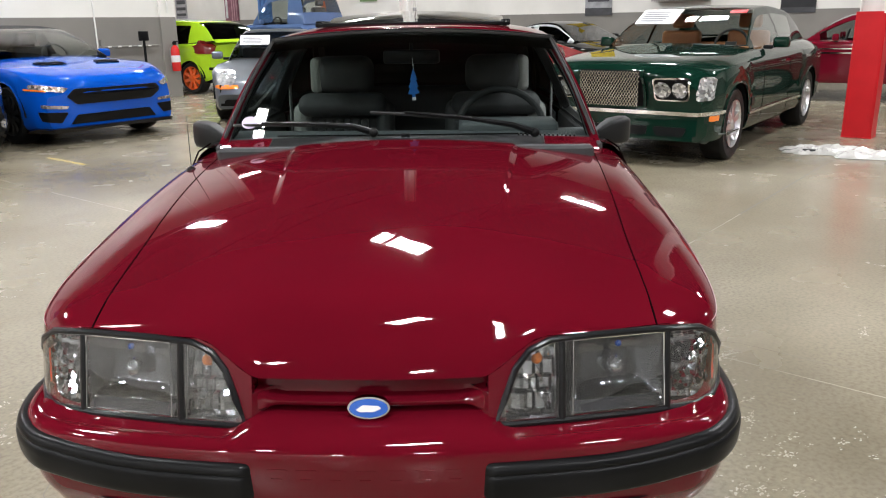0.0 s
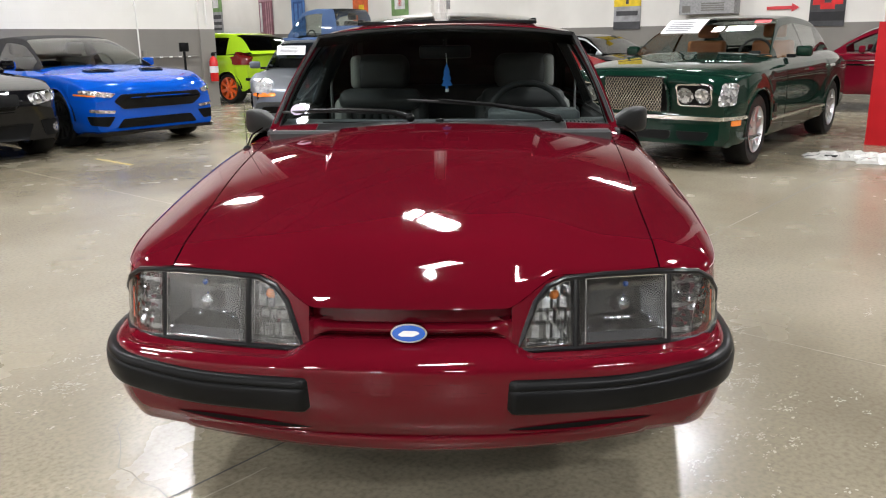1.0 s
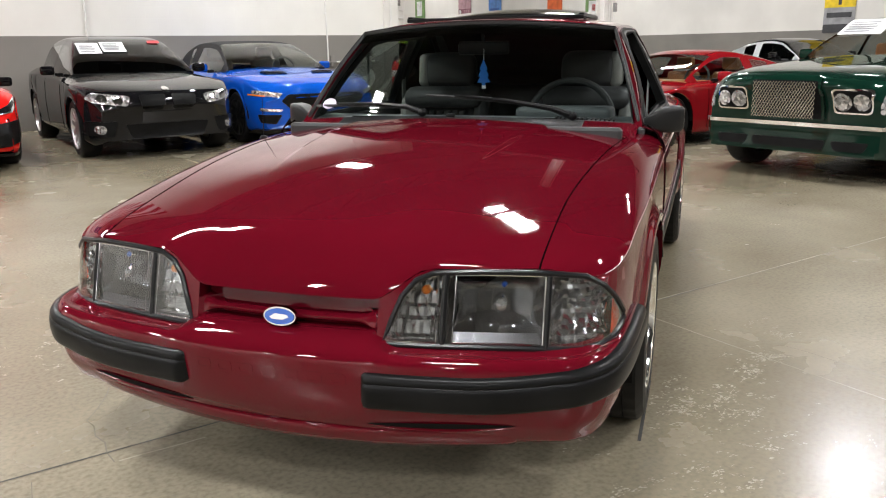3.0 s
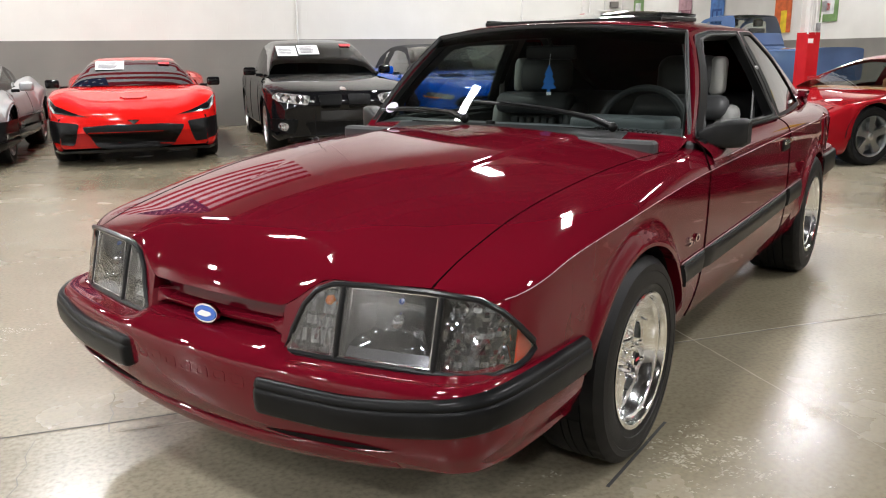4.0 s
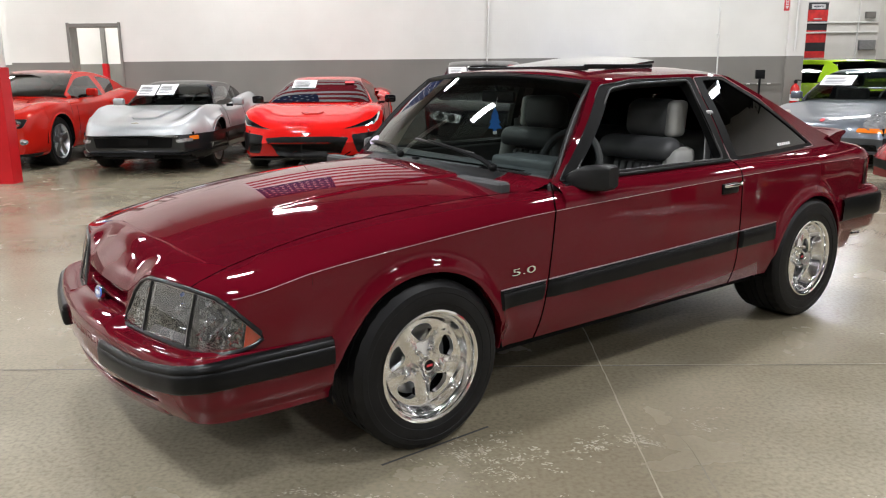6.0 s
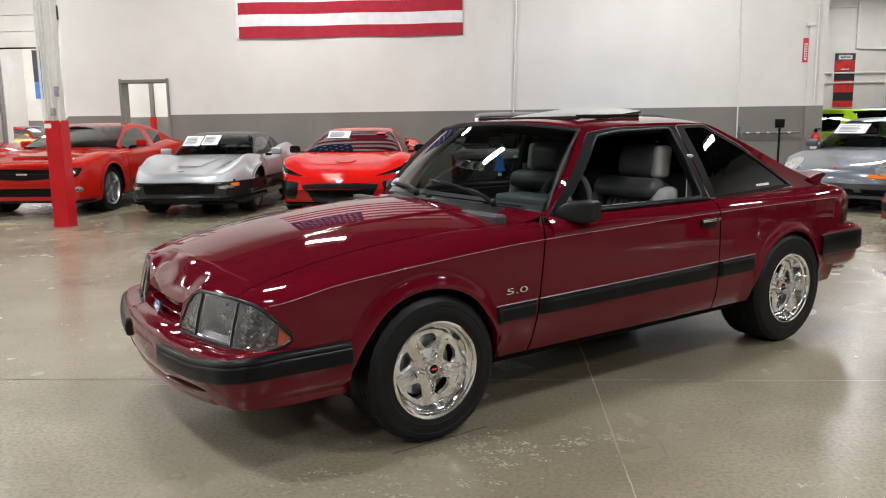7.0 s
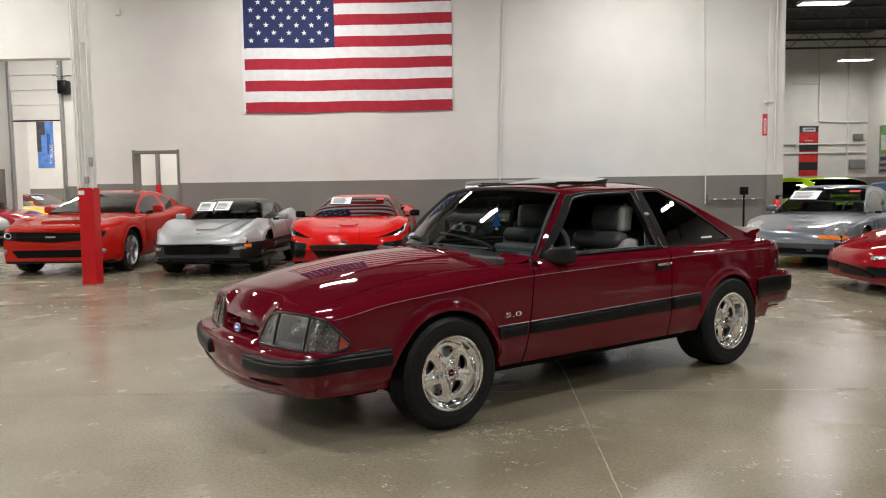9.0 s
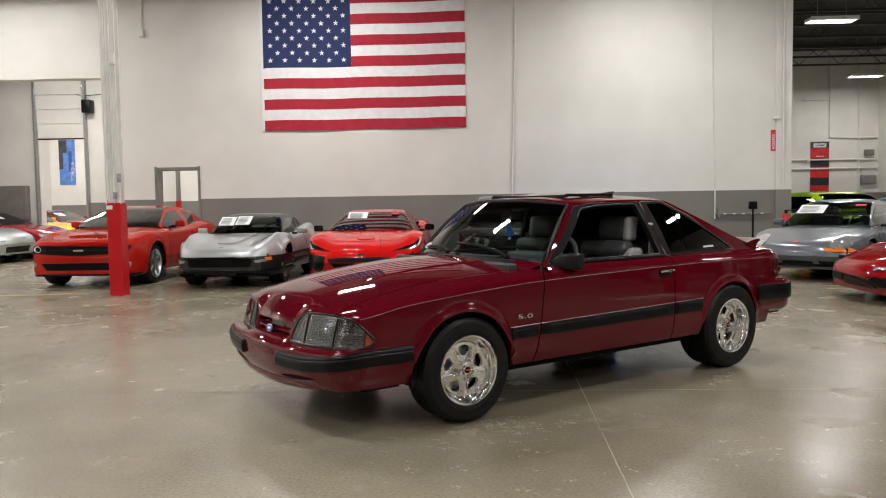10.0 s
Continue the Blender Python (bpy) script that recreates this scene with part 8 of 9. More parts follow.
# ---- on the flag wall ----
def flag():
    """Large flag hung flat on the wall: stripes, canton and fifty stars, each a part, with soft sag waves."""
    w, h, z0 = 4.55, 3.05, 3.03
    ob = thing("flag", HALL @ pose(-w, -0.03, z0), "large United States flag hung flat on the white wall", "flag")

    def wave(x, z):
        return -0.010 * math.sin(2.1 * x + 0.8 * z) - 0.006 * math.sin(5.0 * z + 1.3 * x) * (0.3 + x / w), -0.020 * math.sin(math.pi * x / w) * (z / h) + 0.006 * math.sin(3.3 * x)

    def sheet(x0, x1, za, zb, lift, nx=34, nz=3):
        rows = []
        for j in range(nz + 1):
            z = lerp(za, zb, j / nz)
            row = []
            for i in range(nx + 1):
                x = lerp(x0, x1, i / nx)
                d, dz = wave(x, z)
                row.append((x, d - lift, z + dz))
            rows.append(row)
        return grid(rows)

    sh = h / 13
    cw = 0.437 * w
    for i in range(13):
        part("stripe", sheet(0 if i < 6 else cw, w, i * sh, (i + 1) * sh, 0.0), M["flag_red"] if i % 2 == 0 else M["flag_white"], ob, "red stripe" if i % 2 == 0 else "white stripe")
    canton = part("canton", sheet(0, cw, 6 * sh, h, 0.002, 16, 10), M["flag_blue"], ob, "dark blue canton")
    part("hem", sheet(-0.06, 0.0, 0, h, 0.0, 1, 12), M["flag_white"], ob, "white header hem")
    star = [((0.066 if k % 2 == 0 else 0.0255) * math.sin(math.pi * k / 5), (0.066 if k % 2 == 0 else 0.0255) * math.cos(math.pi * k / 5)) for k in range(10)]
    for r in range(9):
        n = 6 if r % 2 == 0 else 5
        for i in range(n):
            cx = cw * ((2 * i + 1 if r % 2 == 0 else 2 * i + 2) / 12)
            cz = 6 * sh + (7 * sh) * (r + 1) / 10
            d, dz = wave(cx, cz)
            v = [(cx + a, d - 0.006, cz + dz + b) for a, b in star] + [(cx, d - 0.0065, cz + dz)]
            part("star", (v, [(10, (k + 1) % 10, k)[::-1] for k in range(10)]), M["flag_white"], canton, smooth=False)
    for x in (0.02, w - 0.03):
        for z in (0.05, h * 0.46, h - 0.05):
            part("grommet", moved(lathe([(0.008, 0), (0.016, 0.003), (0.02, 0)], 12, "Z"), Matrix.Translation((x, -0.028, z)) @ Matrix.Rotation(radians(90), 4, "X")), M["chrome"], ob)


flag()


def wall_pipe(name, pts, r, mat, label):
    ob = thing(name, HALL, label, "conduit", "wall conduits")
    part("pipe", tube(pts, r, 8), mat, ob)
    for k in range(1, 6):
        p = Vector(pts[0]).lerp(Vector(pts[-1]), k / 6)
        part("clip", boxes([(p.x - r * 2, p.x + r * 2, p.y - r, 0.0, p.z - 0.012, p.z + 0.012)], 0.003), M["steel_white"], ob)
    return ob


wall_pipe("wall_conduit", [(1.14, -0.030, TOP), (1.10, -0.030, 4.5), (1.05, -0.030, 3.0), (0.99, -0.030, 0.4)], 0.014, M["steel_white"], "thin white painted conduit running down the wall")
wall_pipe("wall_conduit", [(5.43, -0.032, TOP), (5.47, -0.032, 4.0), (5.52, -0.032, 1.50), (5.52, -0.032, 0.9)], 0.014, M["steel_white"], "thin pale conduit running down the wall")
wall_pipe("wall_conduit", [(-7.30, -0.03, TOP), (-7.31, -0.03, 5.4)], 0.014, M["steel_white"], "short white conduit drop")
wall_pipe("wall_pipe", [(5.52, -0.06, 1.0), (6.1, -0.06, 1.0), (6.75, -0.06, 1.0)], 0.018, M["frame_taupe"], "grey pipe along the foot of the wall")
wall_pipe("wall_conduit", [(7.0, -0.075, TOP), (7.0, -0.075, 1.6)], 0.02, M["steel_white"], "white conduit beside the pier")
for s, z, w, h in ((-7.31, 5.28, 0.11, 0.16), (6.86, 3.10, 0.16, 0.06), (5.60, 1.02, 0.07, 0.22)):
    b = thing("junction_box", HALL @ pose(s, 0, z), "small painted junction box on the wall", "junction box", "junction boxes")
    part("box", boxes([(-w / 2, w / 2, -0.075, 0.0, -h / 2, h / 2)], 0.006, 2), M["steel_white"] if z > 2 else M["frame_taupe"], b)
    part("cover", boxes([(-w / 2 + 0.01, w / 2 - 0.01, -0.081, -0.075, -h / 2 + 0.01, h / 2 - 0.01)], 0.002), M["steel_white"] if z > 2 else M["frame_taupe"], b)

# red extinguisher sign
sg = thing("wall_sign", HALL @ pose(6.80, 0, 2.61), "narrow red vertical sign with a white arrow panel", "sign")
part("plate", boxes([(-0.055, 0.055, -0.012, -0.002, -0.235, 0.235)], 0.003), M["tag_red"], sg)
part("panel", boxes([(-0.028, 0.028, -0.016, -0.012, -0.13, 0.13)], 0.001), M["white_plastic"], sg, "white inner panel", smooth=False)
for i in range(5):
    part("mark", boxes([(-0.018, 0.018, -0.019, -0.016, -0.11 + 0.047 * i, -0.085 + 0.047 * i)]), M["tag_red"], sg, smooth=False)
part("arrow", ([(-0.035, -0.018, -0.15), (0.035, -0.018, -0.15), (0.0, -0.018, -0.205)], [(0, 2, 1), (0, 1, 2)]), M["white_plastic"], sg, "white arrow", smooth=False)
# extinguisher on the pier
ex = thing("fire_extinguisher", HALL @ pose(7.03, -0.16, 0.50), "red fire extinguisher hung on the wall pier", "fire extinguisher")
part("cylinder", lathe([(0.0, 0.0), (0.075, 0.0), (0.085, 0.02), (0.085, 0.40), (0.06, 0.46), (0.025, 0.49), (0.025, 0.52), (0.0, 0.52)], 24, "Z"), M["extinguisher"], ex)
part("valve_head", boxes([(-0.03, 0.03, -0.03, 0.03, 0.50, 0.56), (-0.02, 0.10, -0.015, 0.015, 0.55, 0.575)], 0.006), M["trim"], ex)
part("label_band", lathe([(0.0865, 0.17), (0.0865, 0.30)], 24, "Z"), M["white_plastic"], ex, "pale label band")
part("bracket", boxes([(-0.05, 0.05, 0.08, 0.112, 0.1, 0.42)]), M["galv"], ex, smooth=False)
# black sensor stand by the wall
st = thing("sign_stand", HALL @ pose(6.22, -0.42, 0), "small black box on a thin black pole", "stand")
part("pole", boxes([(-0.018, 0.018, -0.018, 0.018, 0.0, 1.12)], 0.003), M["trim"], st)
part("box", boxes([(-0.085, 0.085, -0.04, 0.04, 1.10, 1.27)], 0.01, 2), M["trim"], st, "dark grey box head")
part("foot", boxes([(-0.14, 0.14, -0.14, 0.14, 0.0, 0.02)], 0.006), M["trim"], st)

# doorway with the view through
df = thing("door_frame", HALL @ pose(0, 0, 0), "taupe painted steel door frame of an open doorway", "door frame", kind="structure")
a, b, hgt = DOOR
part("jamb", boxes([(a - 0.01, a + 0.045, -0.02, THICK + 0.02, 0, hgt + 0.04)], 0.004), M["frame_taupe"], df)
part("jamb", boxes([(b - 0.045, b + 0.01, -0.02, THICK + 0.02, 0, hgt + 0.04)], 0.004), M["frame_taupe"], df)
part("head", boxes([(a - 0.01, b + 0.01, -0.022, THICK + 0.022, hgt - 0.045, hgt + 0.022)], 0.004), M["frame_taupe"], df)


def column(m, foot_h=1.41, label="white steel column with a red painted guard round its foot", pipes=True):
    ob = thing("column", m, label, "column", "steel columns")
    part("shaft", boxes([(-0.11, 0.11, -0.125, -0.113, foot_h - 0.2, TOP), (-0.11, 0.11, 0.113, 0.125, foot_h - 0.2, TOP), (-0.006, 0.006, -0.113, 0.113, foot_h - 0.2, TOP)]), M["steel_white"] if pipes else M["frame_taupe"], ob, "white flanged shaft" if pipes else "taupe flanged shaft", smooth=False)
    g = part("guard", boxes([(-0.145, 0.145, -0.165, -0.150, 0, foot_h), (-0.145, -0.130, -0.150, 0.15, 0, foot_h), (0.130, 0.145, -0.150, 0.15, 0, foot_h), (-0.130, 0.130, 0.135, 0.15, 0, foot_h)], 0.004), M["post_red"], ob, "red painted steel guard", smooth=False)
    part("guard_top", boxes([(-0.13, 0.13, -0.15, 0.135, foot_h - 0.03, foot_h - 0.01)]), M["post_red"], ob, smooth=False)
    part("base_plate", boxes([(-0.15, 0.15, -0.172, 0.156, 0.0, 0.012)], 0.003), M["post_red"], ob)
    if pipes:
        for x, r, top in ((-0.15, 0.020, TOP), (-0.098, 0.015, TOP), (-0.05, 0.012, TOP), (0.02, 0.016, TOP), (0.145, 0.015, TOP)):
            part("conduit", tube([(x, -0.15, foot_h - 0.02), (x * 0.96 - 0.004, -0.152, 3.0), (x * 1.05, -0.15, top)], r, 8), M["steel_white"], ob)
        for x, z, w, h in ((0.17, 4.52, 0.10, 0.11), (0.10, 3.55, 0.09, 0.16), (0.15, 1.78, 0.07, 0.13), (0.05, 1.52, 0.07, 0.10)):
            part("outlet_box", boxes([(x - w / 2, x + w / 2, -0.215, -0.155, z - h / 2, z + h / 2)], 0.006, 2), M["steel_white"] if z > 2 else M["galv"], ob)
        part("label_plate", boxes([(-0.15, -0.02, -0.172, -0.1655, 1.31, 1.37)], 0.003), M["steel_white"], g, "pale plate on the guard")
    return ob


column(HALL @ pose(-5.28, -6.02, 0) @ Matrix.Diagonal((0.72, 0.72, 1, 1)))
column(pose(4.90, 6.90, 0, 0, 0, 53), 1.41)
column(HALL @ pose(-8.20, 4.2, 0) @ Matrix.Diagonal((0.42, 0.42, 1, 1)), 1.53, "grey steel column with a red foot seen through the doorway", False)
column(HALL @ pose(7.02, -6.16, 0) @ Matrix.Diagonal((0.68, 0.68, 1, 1)), 1.45)
column(HALL @ pose(8.28, -24.0, 0), 1.41)

# back room: raised loading door with its track, heater
ld = thing("loading_door", HALL @ pose(0, 0, 0), "cream sectional loading door raised above head height", "loading door")
for i in range(4):
    z0 = 3.42 + 0.42 * i
    part("door_panel", boxes([(-12.60, -11.22, 4.93 - 0.03 * i, 4.98 - 0.03 * i, z0, z0 + 0.405)], 0.008), M["panel_white"], ld, "cream door panel")
part("seal_strip", boxes([(-12.60, -11.22, 4.935, 4.975, 3.385, 3.42)]), M["trim"], ld, smooth=False)
for s in (-12.66, -11.16):
    part("track", boxes([(s - 0.03, s + 0.03, 4.84, 4.99, 0.0, 5.1)], 0.004), M["galv"], ld)
    part("rail", tube([(s, 4.9, 5.1), (s, 4.4, 5.25), (s, 2.4, 5.25)], 0.025, 8), M["galv"], ld)
part("lift_cable", tube([(-12.6, 4.88, 5.1), (-11.0, 4.86, 4.55)], 0.008, 6), M["trim"], ld)
ht = thing("camera_box", HALL @ pose(-11.03, 4.80, 4.33), "black box heater on the back-room wall", "heater")
part("body", boxes([(-0.12, 0.12, -0.12, 0.2, -0.2, 0.17)], 0.015, 2), M["trim"], ht)
part("bracket", tube([(-0.05, 0.1, 0.16), (-0.15, 0.1, 0.30), (0.5, 0.18, 0.36)], 0.012, 6), M["trim"], ht)
pn = thing("wall_cabinet", HALL @ pose(-13.4, 4.9, 1.55), "grey steel cabinet on the back-room wall", "cabinet")
part("body", boxes([(-0.45, 0.45, -0.08, 0.1, -0.5, 0.5)], 0.01), M["frame_taupe"], pn)
part("door", boxes([(-0.42, 0.42, -0.092, -0.08, -0.47, 0.47)], 0.004), M["frame_taupe"], pn)


# ---- banners and signs on the far walls ----
def banner(m, w, h, bands, label, extra=()):
    ob = thing("banner", m, label, "banner", "hanging banners")
    for z0, z1, mat in bands:
        part("panel", boxes([(-w / 2, w / 2, -0.012, 0.0, z0 * h, z1 * h)]), mat, ob, smooth=False)
    for x0, x1, z0, z1, mat in extra:
        part("shape", boxes([(x0 * w, x1 * w, -0.018, -0.012, z0 * h, z1 * h)]), mat, ob, smooth=False)
    part("rod", tube([(-w / 2 - 0.02, -0.01, h + 0.005), (w / 2 + 0.02, -0.01, h + 0.005)], 0.012, 8), M["galv"], ob)
    return ob


def ink(name, c):
    return mottled(material(name, c, 0.7), tuple(q * 0.75 for q in c), tuple(min(1, q * 1.2) for q in c), 5.0)


I = {k: ink("banner_" + k, c) for k, c in dict(red=(0.55, 0.02, 0.02), black=(0.015, 0.015, 0.017), green=(0.16, 0.27, 0.10), grey=(0.30, 0.30, 0.31), pale=(0.60, 0.60, 0.60), mauve=(0.22, 0.09, 0.12), pink=(0.42, 0.25, 0.28),
                                               blue=(0.09, 0.22, 0.55), deep=(0.03, 0.09, 0.30), orange=(0.60, 0.12, 0.03), yellow=(0.72, 0.52, 0.02), charcoal=(0.05, 0.05, 0.055)).items()}
far = lambda s, z: HALL @ pose(s, FAR_B - 0.02, z)
east = lambda b, z: HALL @ pose(POSTER_S - 0.02, b, z, 0, 0, -90)
banner(far(14.08, 1.60), 0.74, 1.98, [(0, 0.12, I["red"]), (0.12, 0.28, I["black"]), (0.28, 0.50, I["red"]), (0.50, 0.67, I["black"]), (0.67, 0.87, I["red"]), (0.87, 1.0, I["charcoal"])], "red and black banded hanging banner",
       [(-0.34, 0.34, 0.89, 0.97, I["pale"]), (-0.25, 0.25, 0.915, 0.945, I["charcoal"]), (-0.2, 0.2, 0.70, 0.72, I["pale"])])
bb = banner(HALL @ pose(-16.75, FAR_B - 0.02, 2.37), 0.68, 1.86, [(0, 1.0, I["blue"])], "blue and black banner seen through the loading door", [(-0.5, -0.25, 0.35, 1.0, I["charcoal"]), (-0.25, 0.0, 0.72, 1.0, I["charcoal"]), (0.1, 0.3, 0.3, 0.75, I["deep"])])
t = text_mesh("TORQUE", 0.20, 0.002)
part("lettering", moved(t, Matrix.Translation((0.24, -0.022, 0.55)) @ Matrix.Rotation(radians(90), 4, "X") @ Matrix.Rotation(radians(90), 4, "Z")), I["pale"], bb, "pale vertical lettering", smooth=False)
banner(east(13.17, 1.62), 0.72, 1.86, [(0, 0.42, I["grey"]), (0.42, 1.0, I["green"])], "green and grey banner on the poster wall", [(-0.4, 0.4, 0.05, 0.10, I["charcoal"]), (-0.4, 0.4, 0.16, 0.22, I["charcoal"]), (-0.35, 0.4, 0.28, 0.36, I["charcoal"]), (-0.3, 0.2, 0.5, 0.8, I["pale"])])
banner(east(10.1, 1.50), 0.78, 1.90, [(0, 0.62, I["mauve"]), (0.62, 1.0, I["pink"])], "mauve banner with pale vertical bars", [(-0.42, -0.28, 0.05, 0.6, I["pale"]), (0.0, 0.06, 0.0, 0.6, I["pink"]), (0.16, 0.22, 0.0, 0.6, I["pink"]), (0.32, 0.38, 0.0, 0.6, I["pink"])])
banner(east(8.27, 1.40), 0.72, 1.90, [(0, 1.0, I["blue"])], "blue banner on the poster wall", [(-0.06, 0.06, 0.25, 0.6, I["deep"]), (-0.35, -0.28, 0.3, 0.62, I["deep"]), (0.28, 0.35, 0.3, 0.62, I["deep"]), (-0.35, 0.35, 0.6, 0.64, I["deep"])])
banner(east(5.13, 1.75), 0.70, 1.60, [(0, 1.0, I["orange"])], "orange-red banner on the poster wall", [(-0.1, 0.25, 0.0, 0.4, I["yellow"])])
banner(east(3.36, 2.0), 0.72, 1.0, [(0, 1.0, I["green"])], "round green sign board on the poster wall", [(-0.3, 0.3, 0.2, 0.6, I["pale"]), (-0.1, 0.1, 0.3, 0.5, I["red"])])
banner(east(-4.49, 1.46), 0.74, 1.86, [(0, 0.10, I["charcoal"]), (0.10, 0.30, I["grey"]), (0.30, 0.52, I["yellow"]), (0.52, 0.62, I["charcoal"]), (0.62, 1.0, I["yellow"])], "yellow poster of a car front", [(-0.05, 0.05, 0.33, 0.62, I["charcoal"]), (-0.4, 0.4, 0.18, 0.24, I["charcoal"])])
banner(east(-9.23, 1.45), 0.72, 1.86, [(0, 0.06, I["charcoal"]), (0.06, 0.16, I["black"]), (0.16, 1.0, I["charcoal"])], "dark poster with a red car front", [(-0.42, -0.1, 0.24, 0.31, I["red"]), (0.1, 0.42, 0.24, 0.31, I["red"]), (-0.2, 0.2, 0.19, 0.26, I["red"]), (-0.3, 0.3, 0.40, 0.55, I["grey"])])
ar = thing("arrow_sign", east(-8.29, 1.86), "red direction arrow on the poster wall", "sign")
part("shaft", boxes([(-0.34, 0.22, -0.012, 0.0, -0.035, 0.035)]), M["tag_red"], ar, smooth=False)
part("head", ([(0.20, -0.012, -0.09), (0.20, -0.012, 0.09), (0.36, -0.012, 0.0), (0.20, 0.0, -0.09), (0.20, 0.0, 0.09), (0.36, 0.0, 0.0)], [(0, 2, 1), (3, 4, 5), (0, 1, 4, 3), (1, 2, 5, 4), (2, 0, 3, 5)]), M["tag_red"], ar, smooth=False)
ac = thing("wall_heater", east(-6.68, 1.76), "grey steel air handler on the poster wall", "air handler")
part("case", boxes([(-0.66, 0.66, -0.35, 0.0, 0.0, 1.0)], 0.01), M["galv"], ac)
for i in range(4):
    part("slat", boxes([(-0.12, 0.42, -0.365, -0.35, 0.08 + 0.05 * i, 0.105 + 0.05 * i)], 0.003), M["frame_taupe"], ac)
part("panel", boxes([(-0.58, -0.38, -0.36, -0.35, 0.05, 0.20)], 0.003), M["frame_taupe"], ac)
# pipes, ledges and boxes on the far wall
for pts, lab in (([(14.45, -0.05, TOP), (14.45, -0.05, 3.75), (15.2, -0.05, 3.72), (16.3, -0.05, 3.72)], "white pipe on the far wall"), ([(15.60, -0.05, TOP), (15.60, -0.05, 1.6)], "white downpipe on the far wall"),
                 ([(12.0, -0.05, 2.87), (16.3, -0.05, 2.86)], "white ledge pipe on the far wall"), ([(12.0, -0.05, 2.50), (16.3, -0.05, 2.52)], "white ledge pipe on the far wall"), ([(13.4, -0.05, 5.25), (14.4, -0.05, 5.25)], "grey pipe on the far wall")):
    ob = thing("wall_pipe", HALL @ pose(0, FAR_B, 0), lab, "pipe", "far wall pipes")
    part("pipe", tube(pts, 0.035, 8), M["steel_white"], ob)
for s, z, w, h, mat in ((16.0, 3.12, 0.36, 0.24, M["frame_taupe"]), (15.98, 2.05, 0.60, 0.36, M["galv"]), (13.6, 2.85, 0.10, 0.14, M["steel_white"])):
    ob = thing("wall_box", far(s, z), "small box on the far wall", "wall box", "far wall boxes")
    part("case", boxes([(-w / 2, w / 2, -0.12, 0.0, -h / 2, h / 2)], 0.01), mat, ob)
    part("cover", boxes([(-w / 2 + 0.02, w / 2 - 0.02, -0.128, -0.12, -h / 2 + 0.02, h / 2 - 0.02)], 0.003), mat, ob)


# ---- on the floor ----
def strip(points, width, z, mat, name, label, wobble=0.0, m=Matrix.Identity(4)):
    rng = random.Random(len(points) * 7 + int(abs(points[0][0]) * 100))
    pts = [Vector((p[0], p[1], 0)) for p in points]
    if wobble:
        fine = []
        for i in range(len(pts) - 1):
            n = max(2, int((pts[i + 1] - pts[i]).length / 0.06))
            for k in range(n):
                q = pts[i].lerp(pts[i + 1], k / n)
                fine.append(q + Vector((rng.uniform(-1, 1), rng.uniform(-1, 1), 0)) * wobble)
        pts = fine + [pts[-1]]
    v, f = [], []
    for i, p in enumerate(pts):
        d = (pts[min(i + 1, len(pts) - 1)] - pts[max(i - 1, 0)]).normalized()
        nrm = Vector((-d.y, d.x, 0)) * width / 2 * (rng.uniform(0.6, 1.3) if wobble else 1)
        v += [(p.x + nrm.x, p.y + nrm.y, z), (p.x - nrm.x, p.y - nrm.y, z)]
    for i in range(len(pts) - 1):
        f.append((2 * i, 2 * i + 1, 2 * i + 3, 2 * i + 2))
    f = [tuple(reversed(q)) for q in f] if (Vector(v[1]) - Vector(v[0])).cross(Vector(v[2]) - Vector(v[0])).z < 0 else f
    return tagged(part(name, (v, f), mat, None, "", False, 40, m), label, kind="structure")


strip([(-18, -12.34), (-3.3, -12.34), (2.8, -12.36), (16, -12.36)], 0.008, 0.0012, M["joint"], "floor_joint", "sawn joint in the concrete floor", 0, HALL)
strip([(0.89, -2.0), (0.88, -11.98), (0.82, -14.32), (0.78, -30)], 0.007, 0.0016, M["pale_joint"], "floor_joint", "pale filled joint in the concrete floor", 0.002, HALL)
strip([(-0.5, -12.347), (1.2, -12.350), (2.8, -12.361), (3.4, -12.361)], 0.008, 0.0024, M["pale_joint"], "floor_joint", "pale filler in the sawn floor joint", 0.0015, HALL)
strip([(7.0, -0.5), (7.0, -30)], 0.010, 0.0012, M["joint"], "floor_joint", "sawn joint in the concrete floor", 0.002, HALL)
strip([(-5.3, -0.5), (-5.3, -30)], 0.008, 0.0012, M["joint"], "floor_joint", "sawn joint in the concrete floor", 0.002, HALL)
strip([(-18, -6.15), (16, -6.15)], 0.008, 0.0012, M["joint"], "floor_joint", "sawn joint in the concrete floor", 0.002, HALL)
strip([(-2.18, -14.17), (-1.95, -13.6), (-1.72, -13.06), (-1.70, -12.4)], 0.003, 0.0014, M["crack"], "floor_crack", "hairline crack in the concrete", 0.012, HALL)
strip([(-1.085, -0.307), (-1.006, -0.47), (-0.952, -0.608), (-0.781, -0.733), (-0.659, -0.817)], 0.004, 0.0014, M["crack"], "floor_crack", "hairline crack in the concrete", 0.009)
strip([(1.245, 0.870), (1.52, 0.68), (1.80, 0.463)], 0.0035, 0.0016, M["crack"], "floor_crack", "hairline crack in the concrete", 0.004)
strip([(0.862, -0.222), (0.861, 0.05), (0.860, 0.270)], 0.011, 0.0020, M["skid"], "floor_mark", "dark straight tyre mark beside the front wheel", 0)
strip([(0.372, -2.414), (0.375, -2.233), (0.21, -2.093), (0.044, -1.896), (-0.295, -1.622), (-0.764, -1.232)], 0.004, 0.0014, M["crack"], "floor_crack", "hairline crack in the concrete", 0.010)
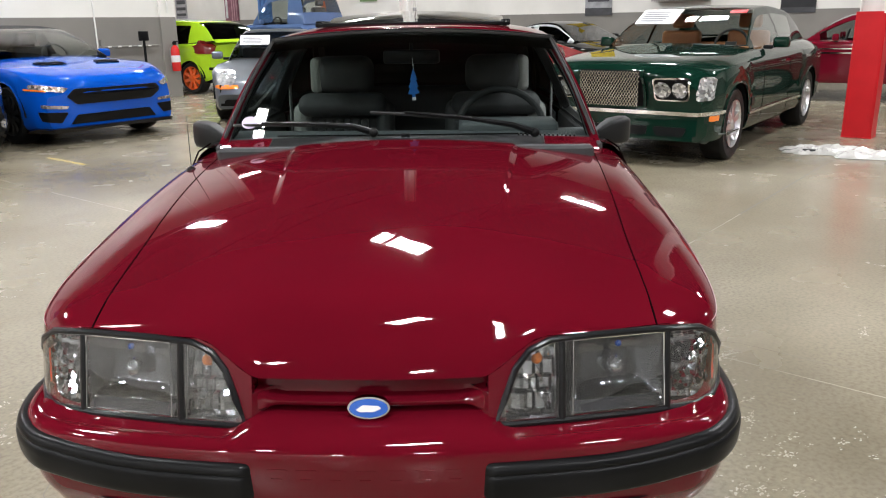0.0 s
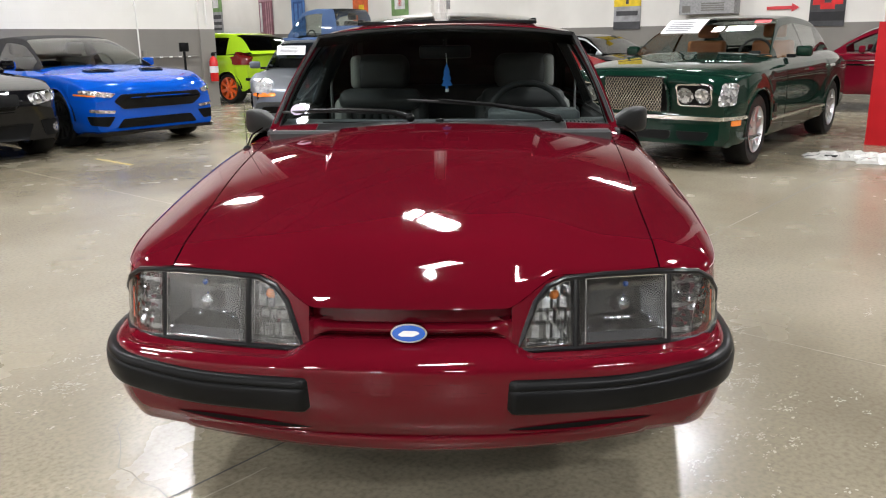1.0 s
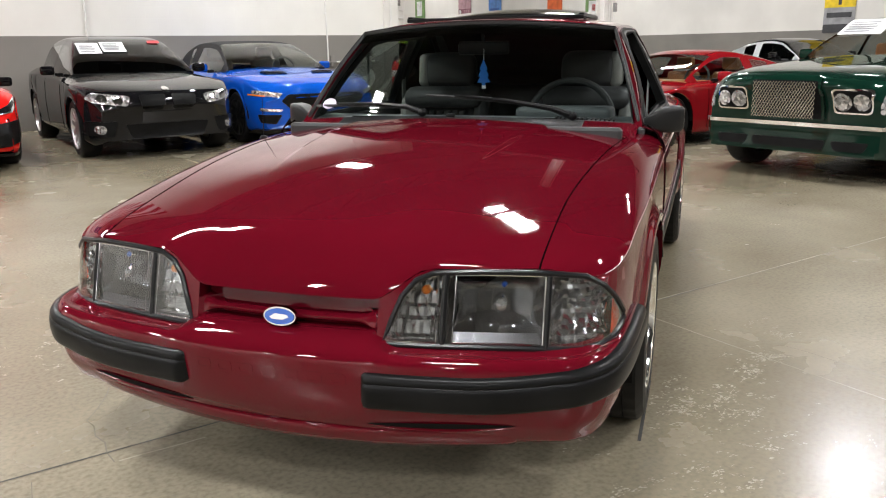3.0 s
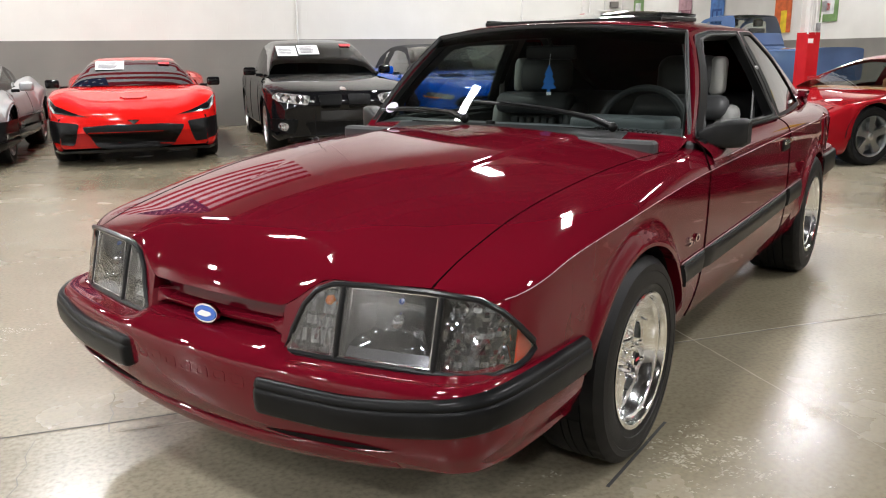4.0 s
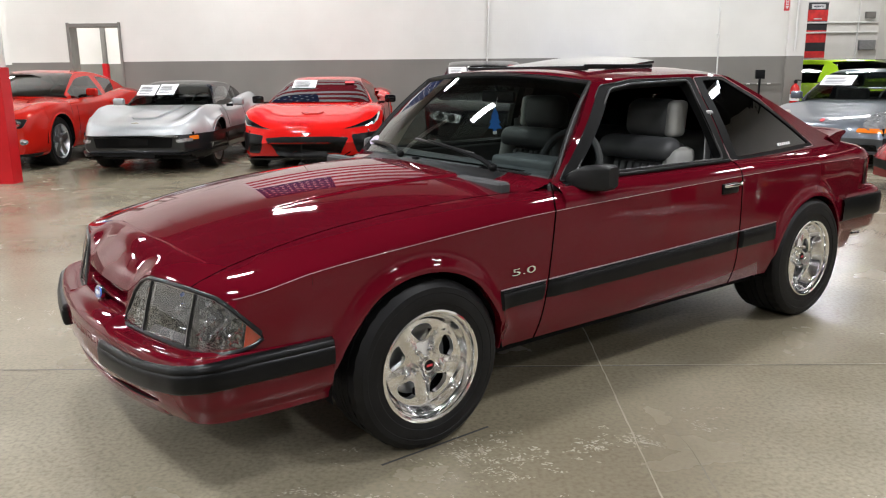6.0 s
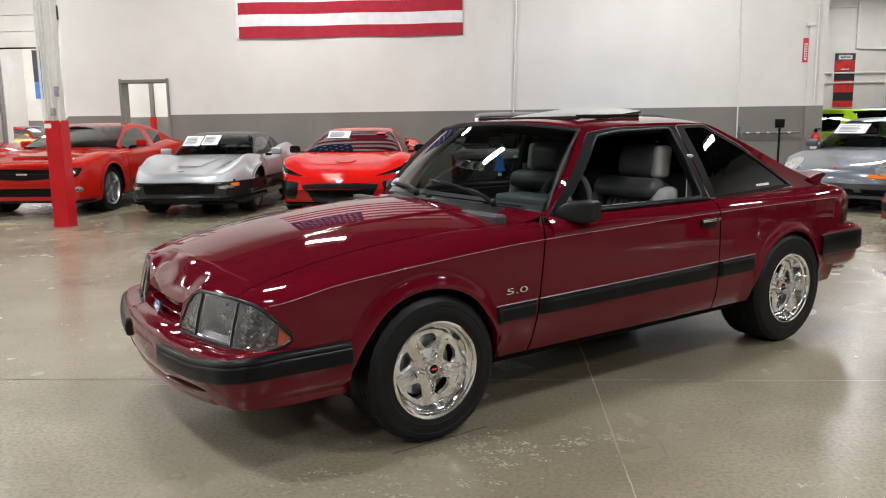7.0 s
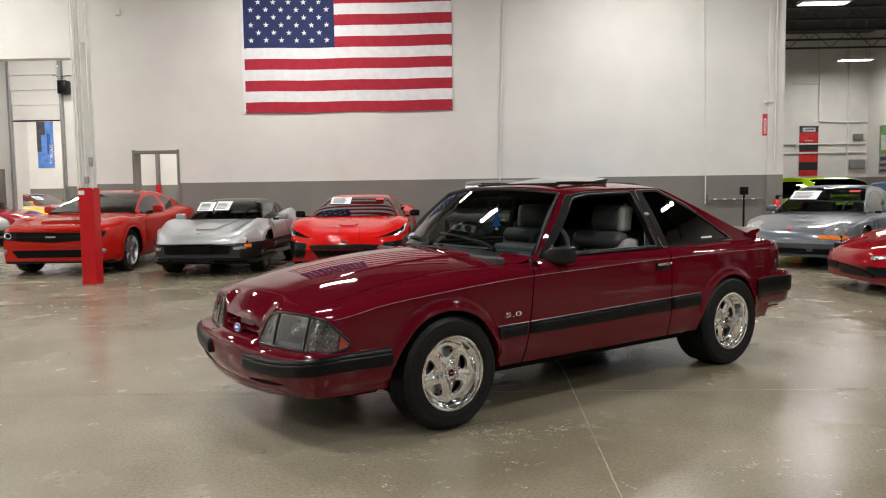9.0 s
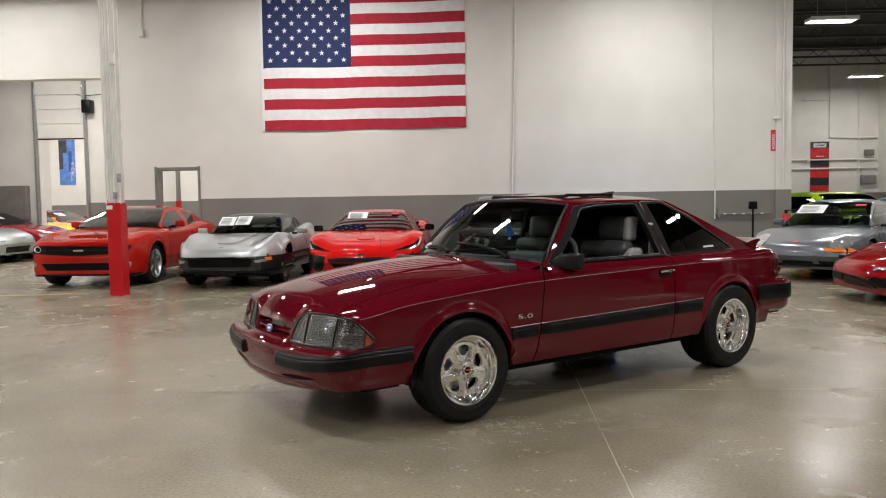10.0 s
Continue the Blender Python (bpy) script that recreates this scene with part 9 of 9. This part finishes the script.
strip([(-0.646, -0.808), (-0.56, -0.70), (-0.483, -0.598)], 0.006, 0.0016, M["pale_joint"], "floor_crack", "pale scratch in the concrete", 0.004)
strip([(1.78, -5.45), (1.78, -6.25)], 0.06, 0.0014, M["yellow_line"], "floor_line", "worn yellow parking line", 0.006, HALL)
strip([(-7.6, -5.96), (-6.6, -5.86), (-5.9, -5.78)], 0.07, 0.0014, M["yellow_line"], "floor_line", "worn yellow parking line", 0.006, HALL)
strip([(4.0, -5.45), (4.0, -6.3)], 0.06, 0.0014, M["yellow_line"], "floor_line", "worn yellow parking line", 0.006, HALL)


def flakes():
    """Pale worn patches of floor coating, scattered in clusters."""
    rng = random.Random(11)
    v, f = [], []
    clusters = [(1.00, 0.05, 0.07, 26), (1.13, 0.18, 0.07, 20), (1.11, 0.05, 0.09, 18), (1.05, -0.35, 0.17, 34), (0.97, 0.20, 0.10, 14), (1.31, 0.63, 0.07, 26), (1.24, 0.48, 0.05, 16), (1.36, 0.91, 0.09, 8), (2.18, 0.80, 0.14, 20), (-1.43, -0.02, 0.16, 34), (-1.97, -0.59, 0.22, 30), (1.30, -0.1, 0.3, 22), (-1.55, 0.15, 0.35, 16), (-1.9, -0.5, 0.4, 10),
                (-1.40, -0.10, 0.18, 10), (1.45, -0.5, 0.35, 24), (2.2, 0.8, 0.4, 16), (4.3, 4.2, 0.5, 18), (0.9, -0.62, 0.2, 14), (3.9, 3.6, 0.6, 16), (-2.6, 0.8, 0.6, 24), (2.9, -0.4, 0.5, 14)]
    for cx, cy, spread, n in clusters:
        for _ in range(n):
            a, d = rng.uniform(0, 2 * math.pi), abs(rng.gauss(0, spread))
            x, y = cx + d * math.cos(a), cy + d * math.sin(a) * 1.3
            size = rng.choice([0.4, 0.6, 0.8, 1.1, 1.7])
            turn = rng.gauss(0.6, 0.5)
            # each worn spot is a ragged smear of small scraps
            for _ in range(int(4 + 5 * size)):
                sx, sy = rng.gauss(0, 0.016 * size), rng.gauss(0, 0.007 * size)
                r = rng.uniform(0.002, 0.0065) * (0.6 + 0.5 * size)
                k = rng.randint(5, 8)
                st = rng.uniform(0.3, 0.8)
                o, zf = len(v), rng.uniform(0.0009, 0.0022)
                for i in range(k):
                    b = 2 * math.pi * i / k
                    q = r * rng.uniform(0.35, 1.25)
                    px, py = sx + q * math.cos(b), sy + q * math.sin(b) * st
                    v.append((x + px * math.cos(turn) - py * math.sin(turn), y + px * math.sin(turn) + py * math.cos(turn), zf))
                f.append(tuple(range(o, o + k)))
    tagged(part("floor_flakes", (v, f), M["flake"], None, "", False), "pale worn flecks of old floor coating", kind="stuff")


flakes()


def plastic_heap():
    """Crumpled clear sheeting left on the floor by the red column."""
    rng = random.Random(5)
    ob = thing("plastic_sheet", pose(4.08, 5.82, 0.0, 0, 0, -18), "crumpled clear plastic sheeting lying on the floor", "plastic sheet")
    for dx, dy, w, h, name in ((0.0, 0.0, 0.95, 0.34, "sheet"), (0.42, -0.30, 0.80, 0.30, "sheet"), (-0.15, -0.16, 0.40, 0.22, "sheet")):
        rows = []
        for j in range(13):
            row = []
            for i in range(25):
                u, t = -1 + 2 * i / 24, -1 + 2 * j / 12
                p = Vector((u * 3 + dx * 5, t * 3, dy * 7))
                e = max(0.0, 1 - max(abs(u), abs(t)) ** 4)
                z = 0.004 + e * (0.035 + 0.055 * noise.noise(p * 1.1) + 0.045 * abs(noise.noise(p * 2.7)))
                row.append((dx + u * w / 2 * (1 + 0.12 * noise.noise(p * 0.9)), dy + t * h / 2 * (1 + 0.3 * noise.noise(p * 0.8 + Vector((4, 0, 0)))), max(0.003, z)))
            rows.append(row)
        part(name, grid(rows), M["sheeting"], ob, "crumpled clear sheet", sharp=20)
    part("strap", boxes([(-0.28, -0.10, -0.22, -0.17, 0.002, 0.05)], 0.01), M["trim"], ob, "dark strap under the sheet")


M["sheeting"] = mottled(material("clear_sheeting", rough=0.2, coat=1.0), (0.42, 0.41, 0.39), (0.62, 0.61, 0.58), 5)
plastic_heap()
